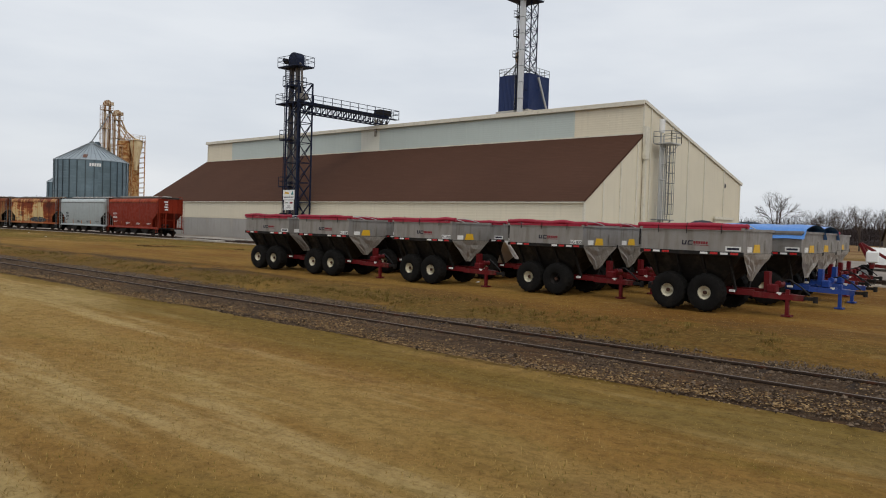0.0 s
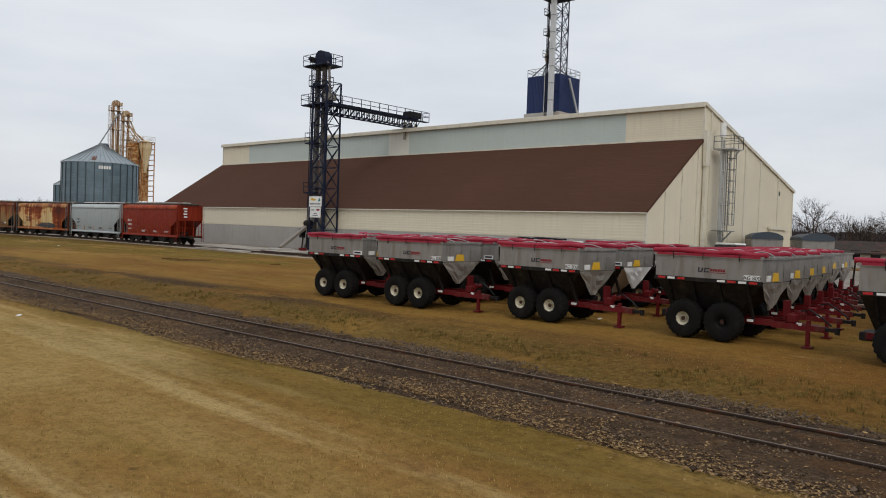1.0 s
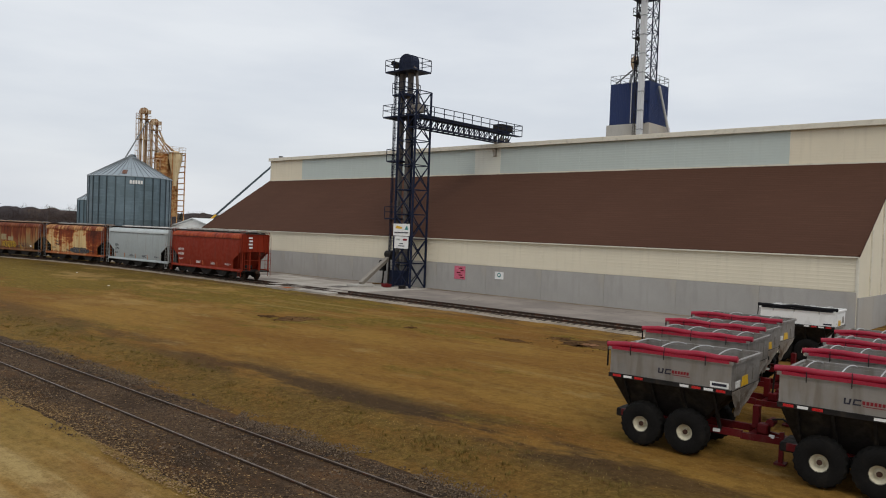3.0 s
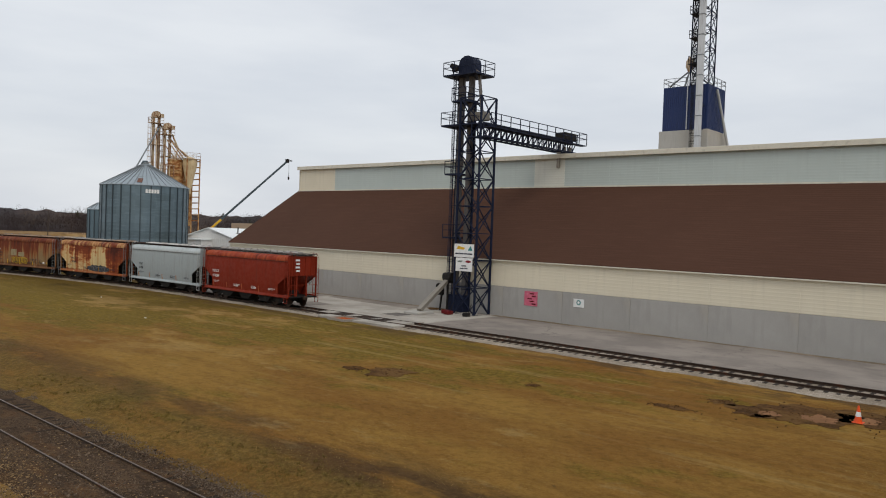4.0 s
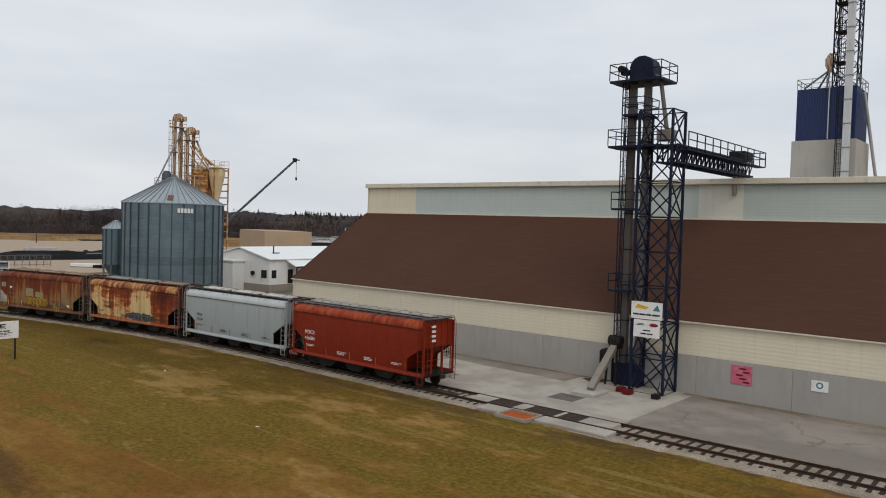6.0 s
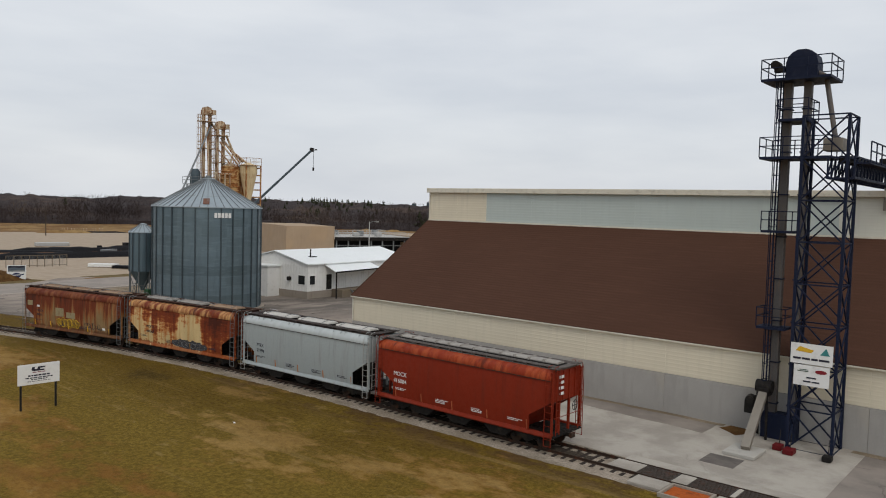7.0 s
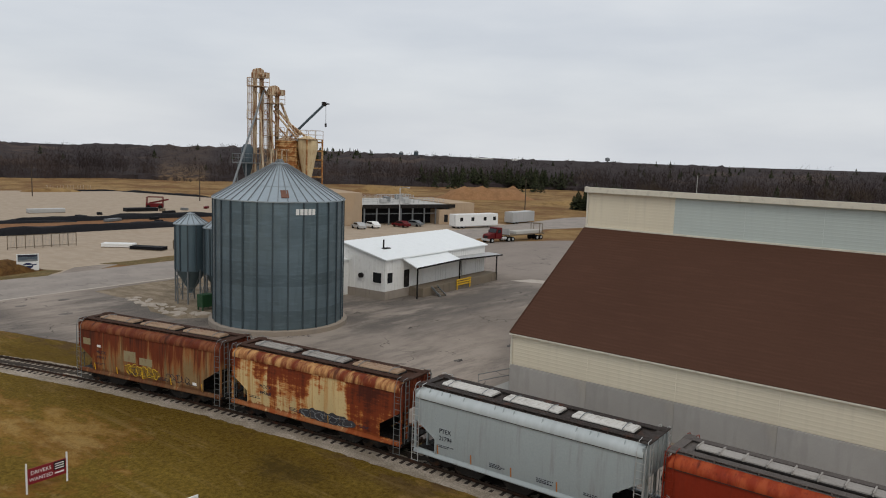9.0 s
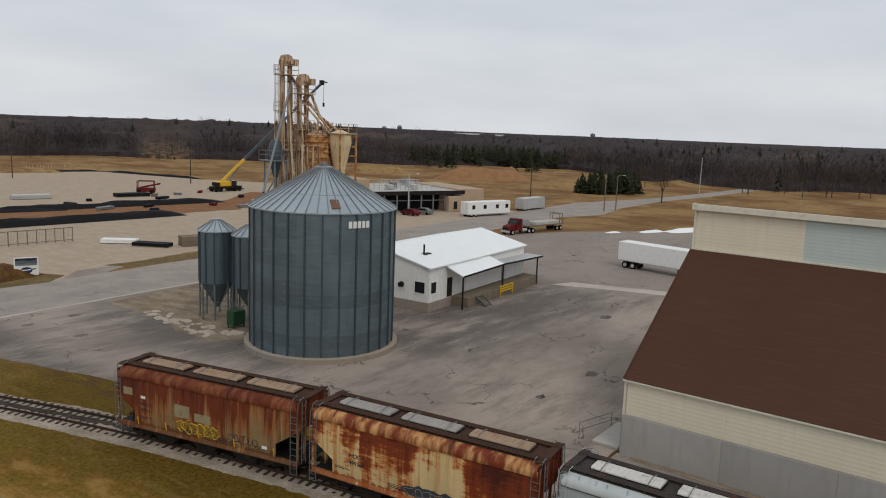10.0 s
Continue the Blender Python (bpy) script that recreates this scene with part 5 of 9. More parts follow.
def side_sheet(s):
    g = G()
    p0, p1 = POCKET[:2]
    runs = [list(np.linspace(-p1, -p0, 5)), list(np.linspace(-p0 + 0.001, p0 - 0.001, 15)), list(np.linspace(p0, p1, 5))]
    for ys in runs:
        vs = []
        for y in ys:
            z0 = foot(y)
            for i in range(10):
                z = z0 + (3.95 - z0) * i / 9
                vs.append((s * bow(z), y, z))
        fs = [(j * 10 + i, j * 10 + i + 1, (j + 1) * 10 + i + 1, (j + 1) * 10 + i) for j in range(len(ys) - 1) for i in range(9)]
        g.add(vs, fs if s > 0 else [f[::-1] for f in fs])
    return g


def shoulder_skin(s, swells):
    """Rounded roof edge that laps over the side; swells are the pillows between its stiffeners."""
    g, n = G(), len(SHOULDER)
    m = max(8, swells * 6)
    for j in range(m + 1):
        y = -CL + 0.2 + (2 * CL - 0.4) * j / m
        k = 0.028 * abs(math.sin(math.pi * j / 6)) ** 0.6 - 0.012 if swells else 0.0
        for i, (x, z) in enumerate(SHOULDER):
            e = k * (1.0 if 0 < i < n - 1 else 0.3)
            g.v.append((s * (x + e), y, z + 0.6 * e * (i > 2)))
    fs = [(j * n + i, j * n + i + 1, (j + 1) * n + i + 1, (j + 1) * n + i) for j in range(m) for i in range(n - 1)]
    g.f = fs if s > 0 else [f[::-1] for f in fs]
    return g


def make_hopper(m, label, slope_mat, body_mat, shoulder_mat, roof_mat, hatch_mats, ladder_mat, stripe_mat, marks, mark_mat, swells, hatches, seams):
    """A three-bay covered hopper, 13.1 m long; its length runs along y, and -x is the side that faces the grass."""
    car = thing("hopper_car", m, label, "railway car", "hopper cars on the siding")
    L = CL
    for s in (-1, 1):
        side = part("side_sheet", side_sheet(s), body_mat, car, smooth=True)
        for k in range(seams):
            y = -POCKET[0] + 2 * POCKET[0] * (k + 0.5) / seams
            part("weld_seam", G().tube([(s * (bow(z) + 0.002), y, z) for z in (1.06, 1.5, 2.0, 2.6, 3.2, 3.9)], 0.011, 4), body_mat, side)
        part("roof_shoulder", shoulder_skin(s, swells), shoulder_mat, car, smooth=True)
        part("lap_seam", G().box(min(s * 1.52, s * 1.568), max(s * 1.52, s * 1.568), -L + 0.22, L - 0.22, 3.885, 3.915), M_SEAM if not seams else shoulder_mat, car, "dark overlapping roof seam" if not seams else "")
        part("side_sill", G().prism([(s * 1.30, 0.84), (s * 1.52, 0.84), (s * 1.55, 0.90), (s * 1.46, 1.08), (s * 1.30, 1.08)], -L + 0.1, L - 0.1), body_mat, car)
        if not swells:
            for y in (-5.4, -4.1, -3.7, -3.0, -1.2, 0.4, 1.0, 1.5, 3.4, 4.3, 4.8, 5.6):
                part("roof_bracket", G().prism([(s * 1.36, 4.28), (s * 1.44, 4.22), (s * 1.30, 4.45), (s * 1.24, 4.45)], y - 0.02, y + 0.02), M_GREYCAR, car)
    part("roof_deck", G().chamfer(-1.06, 1.06, -L + 0.2, L - 0.2, 4.34, 4.44, 0.02), roof_mat, car)
    for s in (-1, 1):
        g = G()
        for k in range(4):
            x = s * (0.70 + 0.11 * k)
            g.box(x - 0.04, x + 0.04, -L - 0.02, L + 0.02, 4.54, 4.575)
        for y in np.arange(-L + 0.3, L, 0.9):
            g.box(min(s * 0.66, s * 1.08), max(s * 0.66, s * 1.08), y - 0.03, y + 0.03, 4.43, 4.54)
        part("running_board", g, roof_mat, car)
    for e in (-1, 1):
        part("crossover_board", G().chamfer(-1.35, 1.35, min(e * (L - 0.42), e * (L + 0.02)), max(e * (L - 0.42), e * (L + 0.02)), 4.50, 4.55, 0.015), roof_mat, car)
    # loading hatches along the centre line
    if hatches == 1:
        n, hw = 12, 0.34
        y0, y1 = -L + 0.55, L - 0.95
        rim = part("hatch_coaming", G().chamfer(-hw - 0.05, hw + 0.05, y0 - 0.05, y1 + 0.05, 4.44, 4.58, 0.03), M_BLACKSTEEL, car, "dark trough rim")
        for k in range(n):
            a, b = y0 + (y1 - y0) * k / n, y0 + (y1 - y0) * (k + 1) / n - 0.03
            cov = part("hatch_cover", G().prism([(-hw, 4.58), (hw, 4.58), (hw, 4.63), (hw * 0.6, 4.70), (-hw * 0.6, 4.70), (-hw, 4.63)], a, b), hatch_mats[0], car)
            part("hatch_bar", G().box(-hw - 0.07, hw + 0.07, b - 0.06, b + 0.0, 4.58, 4.735), hatch_mats[0], cov)
    else:
        hw, span = 0.46, (2 * L - 1.5) / hatches
        for k in range(hatches):
            y0 = -L + 0.75 + span * k + 0.36
            y1 = y0 + span - 0.72
            mat_ = hatch_mats[k % len(hatch_mats)]
            part("hatch_coaming", G().chamfer(-hw - 0.05, hw + 0.05, y0 - 0.05, y1 + 0.05, 4.44, 4.55, 0.02), M_BLACKSTEEL, car)
            cov = part("hatch_cover", G().prism([(-hw, 4.55), (hw, 4.55), (hw, 4.60), (hw - 0.10, 4.66), (0.10 - hw, 4.66), (-hw, 4.60)], y0, y1), mat_, car)
            for y in np.arange(y0 + 0.15, y1, 0.28):
                part("hatch_corrugation", G().prism([(-hw + 0.04, 4.61), (hw - 0.04, 4.61), (hw - 0.13, 4.685), (0.13 - hw, 4.685)], y - 0.035, y + 0.035), mat_, cov)
            for y in (y0 + 0.5, y1 - 0.5):
                part("hatch_latch", G().tube([(-hw - 0.12, y, 4.5), (-hw - 0.1, y, 4.66), (0, y, 4.76), (hw + 0.1, y, 4.66), (hw + 0.12, y, 4.5)], 0.022, 5), M_GALVDARK, cov)
    # ends: upper end sheet, slope sheet, posts, ladders, platform, coupler
    for e in (-1, 1):
        def fwd(pts):
            return [(e * y, z) for y, z in (pts if e > 0 else pts[::-1])]
        part("end_sheet", G().prism(fwd([(L - 0.26, 2.72), (L - 0.2, 2.72), (L - 0.2, 4.36), (L - 0.26, 4.36)]), -1.50, 1.50, axis="x"), body_mat, car)
        part("end_rib", joined([(x - 0.05, x + 0.05, min(e * (L - 0.2), e * (L - 0.14)), max(e * (L - 0.2), e * (L - 0.14)), 2.75, 4.3) for x in (-0.9, -0.3, 0.3, 0.9)]), body_mat, car)
        # Black slope material holds the pocket's shade in its colour; red car's stays red.
        part("slope_sheet", G().prism(fwd([(L - 0.22, 2.80), (L - 1.60, 1.93), (L - 2.15, 0.98), (L - 2.25, 0.98), (L - 1.68, 1.98), (L - 0.26, 2.88)]), -1.40, 1.40, axis="x"), slope_mat, car, "sloped end sheet")
        for s in (-1, 1):
            part("pocket_flange", G().beam((s * 1.53, e * POCKET[0], 1.92), (s * 1.53, e * POCKET[1], 2.78), 0.07, 0.07).beam((s * 1.50, e * POCKET[0], 1.06), (s * 1.53, e * POCKET[0], 1.92), 0.07), body_mat, car)
            part("corner_post", G().beam((s * 1.42, e * (L - 0.14), 0.95), (s * 1.42, e * (L - 0.14), 4.30), 0.10), body_mat, car)
            part("end_post", G().beam((s * 0.52, e * (L - 0.3), 0.98), (s * 0.52, e * (L - 0.3), 2.76), 0.12), body_mat, car)
            g = G()
            for y in (L - 0.06, L - 0.48):
                g.beam((s * 1.63, e * y, 0.42), (s * 1.63, e * y, 3.65), 0.032)
                g.tube([(s * 1.63, e * y, 3.6), (s * 1.60, e * y, 4.2), (s * 1.35, e * y, 4.62), (s * 1.0, e * y, 4.66)], 0.018, 5)
            for z in np.arange(0.45, 3.7, 0.36):
                g.beam((s * 1.63, e * (L - 0.06), z), (s * 1.63, e * (L - 0.48), z), 0.022)
            for z in (1.0, 2.6, 3.5):
                g.beam((s * 1.63, e * (L - 0.27), z), (s * 1.45, e * (L - 0.27), z), 0.03)
            part("side_ladder", g, ladder_mat, car, "slim steel ladder")
            g = G()
            for x in (0.95, 1.3):
                g.beam((s * x, e * (L + 0.04), 1.0), (s * x, e * (L + 0.04), 4.5), 0.035)
            for z in np.arange(1.2, 4.5, 0.38):
                g.beam((s * 0.95, e * (L + 0.04), z), (s * 1.3, e * (L + 0.04), z), 0.025)
            part("end_ladder", g, ladder_mat, car)
        part("end_platform", G().chamfer(-1.45, 1.45, min(e * (L - 2.1), e * L), max(e * (L - 2.1), e * L), 0.86, 0.98, 0.02), M_BLACKSTEEL, car)
        part("grab_rail", G().tube([(-1.4, e * (L - 0.02), 1.9), (-1.38, e * (L + 0.05), 1.95), (1.38, e * (L + 0.05), 1.95), (1.4, e * (L - 0.02), 1.9)], 0.02, 5), ladder_mat, car)
        coupler = part("coupler", G().box(-0.12, 0.12, min(e * (L - 0.4), e * (L + 0.22)), max(e * (L - 0.4), e * (L + 0.22)), 0.74, 0.96), M_BLACKSTEEL, car)
        part("knuckle", G().chamfer(-0.2, 0.2, min(e * (L + 0.18), e * (L + 0.38)), max(e * (L + 0.18), e * (L + 0.38)), 0.70, 1.0, 0.05), M_RAIL, coupler)
        part("brake_cylinder", G().cyl((-0.55, e * (L - 1.0), 1.25), (0.15, e * (L - 1.0), 1.25), 0.2, 12), M_BLACKSTEEL, car)
        part("brake_wheel", G().lathe([(0.26, -0.02), (0.29, 0.0), (0.26, 0.02)], (0, 0, 0), 18, "x").box(-0.012, 0.012, -0.26, 0.26, -0.02, 0.02).box(-0.012, 0.012, -0.02, 0.02, -0.26, 0.26), M_BLACKSTEEL, car, at=pose(0.55, e * (L + 0.06), 2.35, 0, 0, 90))
        bogie = part("bogie", G().chamfer(-1.0, 1.0, e * (L - 1.9) - 0.2, e * (L - 1.9) + 0.2, 0.42, 0.85, 0.03), M_BLACKSTEEL, car)
        for s in (-1, 1):
            c = e * (L - 1.9)
            part("side_frame", G().prism([(c - 1.15, 0.5), (c - 0.9, 0.36), (c - 0.5, 0.5), (c, 0.24), (c + 0.5, 0.5), (c + 0.9, 0.36), (c + 1.15, 0.5), (c + 0.7, 0.76), (c - 0.7, 0.76)], s * 0.98 - 0.08, s * 0.98 + 0.08, axis="x"), M_BLACKSTEEL, bogie)
            for y in (c - 0.88, c + 0.88):
                part("wheel", G().cyl((s * 0.70, y, 0.45), (s * 0.83, y, 0.45), 0.42, 20), M_RAIL, bogie)
                part("axle_box", G().chamfer(s * 0.98 - 0.13, s * 0.98 + 0.13, y - 0.14, y + 0.14, 0.34, 0.6, 0.04), M_BLACKSTEEL, bogie)
    part("centre_sill", G().chamfer(-0.42, 0.42, -L + 0.4, L - 0.4, 0.72, 1.02, 0.03), M_BLACKSTEEL, car)
    for k in (-1, 0, 1):
        y = k * 2.85
        # Chutes are black to carry the shade beneath the side sill.
        part("hopper_chute", G().prism([(-1.38, 1.1), (-0.45, 0.36), (0.45, 0.36), (1.38, 1.1)], y - 0.9, y + 0.9).prism([(y - 1.4, 1.1), (y - 0.5, 0.34), (y + 0.5, 0.34), (y + 1.4, 1.1)], -1.32, 1.32, axis="x"), M_BLACKSTEEL, car)
        part("outlet_gate", G().chamfer(-0.95, 0.95, y - 0.48, y + 0.48, 0.24, 0.37, 0.02), M_BLACKSTEEL, car)
    # lettering on the grass side, stencilled lines and upright reflector stripes
    def on_side(y, z, d=0.014):
        return Matrix.Translation((-bow(z + 0.15) - d, y, z)) @ Euler((radians(90), 0, radians(-90))).to_matrix().to_4x4()
    for text, y, z, size in marks:
        word("lettering", text, size, mark_mat, car, on_side(y, z), 0.006, "LEFT")
    r9 = random.Random(len(label))
    for y, z, n in ((4.9, 1.62, 2), (1.6, 1.48, 3), (-1.1, 1.48, 3), (-3.6, 1.46, 2)):
        for q in range(n):
            w, u = r9.uniform(0.55, 0.95), 0.0
            while u < w:
                step_ = r9.uniform(0.05, 0.14)
                part("stencil_bar", G().box(-bow(z) - 0.008, -bow(z) + 0.01, y - u - step_, y - u, z - 0.085 * q, z - 0.085 * q + 0.042), mark_mat, car)
                u += step_ + 0.035
    if stripe_mat:
        for y in (POCKET[0] - 0.12, 2.75, 0.35, -2.2, -POCKET[0] + 0.12):
            part("reflector", G().tube([(-bow(z) - 0.004, y, z) for z in (1.1, 1.35, 1.6)], 0.04, 4), stripe_mat, car, "upright reflector stripe")
    return car


def arc_cars():
    """Centres of the cars along the siding, counted from the end by the slab."""
    out, y, want, s = [], 83.15, [6.55 + 13.95 * i for i in range(4)], 0.0
    for target in want:
        while s < target:
            y += 0.01
            s += 0.01 / math.cos(far_turn(y))
        out.append(y)
    return out


CARS = arc_cars()


def car_pose(y):
    return pose(far_x(y) + 0.05, y, 0.15, 0, 0, math.degrees(far_turn(y)))


red_car = make_hopper(car_pose(CARS[0]), "oxide-red covered hopper car with faded orange roof edge", M_REDCAR, M_REDCAR, M_REDEDGE, M_GREYDECK, [M_HATCHGREY], M_REDCAR, M_REDRIB, [("MOCX", 5.0, 2.42, 0.36), ("416084", 5.0, 1.98, 0.36)], M_WHITE, 12, 1, 0)
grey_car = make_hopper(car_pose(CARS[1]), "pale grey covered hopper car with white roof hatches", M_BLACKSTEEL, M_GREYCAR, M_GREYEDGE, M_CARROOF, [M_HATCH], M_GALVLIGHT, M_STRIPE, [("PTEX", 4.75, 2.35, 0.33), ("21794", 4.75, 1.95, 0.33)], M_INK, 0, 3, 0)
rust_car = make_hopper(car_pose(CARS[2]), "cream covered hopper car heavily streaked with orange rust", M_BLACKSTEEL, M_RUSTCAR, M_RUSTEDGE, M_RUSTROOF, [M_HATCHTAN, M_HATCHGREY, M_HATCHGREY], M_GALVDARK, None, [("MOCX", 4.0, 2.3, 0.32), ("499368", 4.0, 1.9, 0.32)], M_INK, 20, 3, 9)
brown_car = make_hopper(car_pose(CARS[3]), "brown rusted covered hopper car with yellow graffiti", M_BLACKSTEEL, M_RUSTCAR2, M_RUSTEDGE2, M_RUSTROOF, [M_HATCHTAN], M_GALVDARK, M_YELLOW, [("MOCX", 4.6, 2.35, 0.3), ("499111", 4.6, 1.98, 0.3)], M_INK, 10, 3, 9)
# white end lettering on the red car, as plain bars
for i in range(4):
    part("end_lettering", G().box(-0.8 + 0.08 * (i % 2), -0.35, -CL + 0.12, -CL + 0.15, 3.95 - 0.3 * i, 4.1 - 0.3 * i), M_WHITE, red_car)


def daub(name, car, y0, y1, z0, z1, material, label, seed, ragged_=0.35):
    """Paint lying on a car's bulging side, with a wandering outline."""
    g, n = G(), 26
    for j in range(n + 1):
        y = y0 + (y1 - y0) * j / n
        e = max(0.0, math.sin(math.pi * j / n)) ** 0.35
        mid = (z0 + z1) / 2
        hi = mid + (z1 - mid) * e * (1 + ragged_ * noise.noise(Vector((y * 2.6, seed, 0))))
        lo = mid - (mid - z0) * e * (1 + ragged_ * noise.noise(Vector((y * 2.1, seed, 9))))
        for i in range(5):
            z = lo + (hi - lo) * i / 4
            g.v.append((-bow(z) - 0.007, y, z))
    g.f = [(j * 5 + i, j * 5 + i + 1, (j + 1) * 5 + i + 1, (j + 1) * 5 + i)[:: 1 if y1 < y0 else -1] for j in range(n) for i in range(4)]
    return part(name, g, material, car, label)


def scrawl(car, y0, width, height, z, material, seed, label, count, thick):
    """Bubble loops sprayed on a car's side."""
    r2 = random.Random(seed)
    for k in range(count):
        cy, cz = y0 - width * (k + 0.5) / count, z + height / 2
        ry, rz = width / count * r2.uniform(0.5, 0.72), height / 2 * r2.uniform(0.75, 1.0)
        w1, w2 = r2.uniform(0.1, 0.35), r2.uniform(0, 6.3)
        a0, a1 = r2.uniform(0, 6.3), r2.uniform(4.6, 6.0)
        pts = []
        for i in range(17):
            a = a0 + a1 * i / 16
            q = 1 + w1 * math.sin(3 * a + w2)
            zz = cz + rz * q * math.sin(a)
            pts.append((-bow(zz) - 0.012, cy + ry * q * math.cos(a), zz))
        part("graffiti_loop", G().tube(pts, thick, 4), material, car, label)


daub("graffiti_fill", brown_car, 1.95, -1.35, 1.22, 2.0, M_OLDYELLOW, "faded yellow graffiti fill", 3.0)
scrawl(brown_car, 1.9, 3.1, 0.8, 1.25, M_SPRAY, 4, "loops of yellow graffiti", 6, 0.03)
scrawl(brown_car, 1.6, 2.6, 0.5, 1.3, M_INK, 14, "dark outline of the graffiti", 5, 0.014)
scrawl(brown_car, -1.9, 1.9, 0.5, 1.4, M_INK, 9, "dark scrawl", 6, 0.02)
daub("graffiti_patch", rust_car, 0.9, -3.4, 1.08, 1.78, paint("graffiti_grey", (0.060, 0.060, 0.068, 1), 0.7, var=0.4, grain=9), "painted-over grey patch", 8.0, 0.6)
scrawl(rust_car, 0.6, 3.6, 0.5, 1.15, M_GALVDARK, 7, "pale outline graffiti", 7, 0.014)
part("reflector", G().tube([(-bow(z) - 0.012, -1.35, z) for z in (1.15, 1.35, 1.6)], 0.04, 4), M_OLDYELLOW, rust_car, "upright reflector stripe")
M_BUFF = paint("buffed_paint", (0.30, 0.25, 0.145, 1), 0.8, dirt=RUST, dirt_amount=0.4)
for y, z, w, h in ((2.0, 2.15, 1.1, 0.75), (0.55, 2.1, 1.15, 0.5), (5.9, 2.85, 0.7, 0.45)):
    part("paint_patch", G().box(-bow(z + h / 2) - 0.006, -1.45, y - w, y, z, z + h), M_BUFF, brown_car, "pale overpainted square")
part("notice_plate", G().box(-bow(2.8) - 0.012, -1.5, 4.2, 4.55, 2.78, 2.95), M_WHITE, brown_car)
part("notice_plate", G().box(-bow(1.5) - 0.012, -1.45, -4.45, -4.1, 1.42, 1.66), M_WHITE, brown_car)


# ---- grain bin ----
M_FOOT = concrete_material("tan_concrete", (0.33, 0.285, 0.24, 1), 0.4)
M_RUBBLE = concrete_material("broken_concrete", (0.47, 0.41, 0.345, 1), 0.5)


def make_bin(name, m, r, eave, rise, segs, label, hopper=0.0, lines=11, base=True):
    b = thing(name, m, label, "grain bin")
    z0 = hopper
    prof = []
    k = int((eave - z0) / 0.28)
    for i in range(k):
        z = z0 + (eave - z0) * i / k
        prof += [(r, z), (r + 0.018, z + (eave - z0) / k * 0.5)]
    prof.append((r, eave))
    wall = part("bin_wall", G().lathe(prof, n=56), M_BINWALL if r > 3 else M_GALV, b, smooth=True)
    me = mesh_of("stiffener", G().box(r - 0.01, r + 0.1, -0.07, 0.07, z0, eave - 0.02))
    me.materials.append(M_STIFF)
    for i in range(segs):
        piece("stiffener", me, wall, pose(0, 0, 0, 0, 0, 360 * (i + 0.5) / segs))
    roof = part("bin_roof", G().lathe([(r + 0.16, eave - 0.1), (r + 0.16, eave), (0.75 if r > 3 else 0.4, eave + rise)], n=48), M_GALVROOF, b, "ribbed galvanised cone roof")
    nr = 44 if r > 3 else 16
    if r > 3:
        q = eave + rise * (r - r * 0.66) / (r - 0.75)
        part("roof_step", G().lathe([(r * 0.68, q - 0.16), (r * 0.68, q + 0.02), (r * 0.62, q + 0.14)], n=48), M_GALVROOF, roof, "lapped upper roof ring")
    me = mesh_of("roof_rib", G().beam((r + 0.14, 0, eave + 0.03), (0.8 if r > 3 else 0.4, 0, eave + rise + 0.02), 0.06, 0.09))
    me.materials.append(M_GALVDARK)
    for i in range(nr):
        piece("roof_rib", me, roof, pose(0, 0, 0, 0, 0, 360 * i / nr))
    part("roof_cap", G().lathe([(0.8 if r > 3 else 0.42, eave + rise - 0.03), (0.8 if r > 3 else 0.42, eave + rise + 0.12), (0.01, eave + rise + 0.2)], n=20), M_GALVROOF, b)
    if hopper:
        part("hopper_cone", G().lathe([(r, hopper), (0.3, 1.3), (0.3, 1.05)], n=28), M_GALV, b, smooth=True)
        for i in range(8):
            a = 2 * math.pi * i / 8
            c, s = math.cos(a), math.sin(a)
            part("leg", G().beam((r * c, r * s, 0), (r * c, r * s, hopper + 0.2), 0.12), M_GALVDARK, b)
        g = G()
        for i in range(8):
            a, a2 = 2 * math.pi * i / 8, 2 * math.pi * (i + 1) / 8
            g.beam((r * math.cos(a), r * math.sin(a), 0.3), (r * math.cos(a2), r * math.sin(a2), hopper - 0.4), 0.05)
            g.beam((r * math.cos(a), r * math.sin(a), hopper * 0.5), (r * math.cos(a2), r * math.sin(a2), hopper * 0.5), 0.05)
        part("brace", g, M_GALVDARK, b)
    if base:
        part("foundation", G().lathe([(r + 0.5, 0), (r + 0.5, 0.42), (r + 0.44, 0.46), (r - 0.1, 0.46)], n=48), M_FOOT, b, "tan concrete ring footing", smooth=True)
    return b


BIN = (60.8, 143.4)
BR, BE = 6.28, 12.35
bin_ = make_bin("grain_bin", pose(*BIN, 0), BR, BE, 3.25, 28, "large round corrugated grain bin on a concrete ring")
ha = math.atan2(138.6 - BIN[1], 57.5 - BIN[0])
hx, hy = math.cos(ha), math.sin(ha)
part("roof_hatch", G().beam((hx * 5.9, hy * 5.9, BE + 0.30), (hx * 4.8, hy * 4.8, BE + 0.91), 0.7, 0.16), paint("rusty_hatch", (0.17, 0.085, 0.06, 1), 0.8), bin_, "rusty open roof hatch")
# maker's mark in plain white blocks
la = math.atan2(137.8 - BIN[1], 59.0 - BIN[0])
g = G()
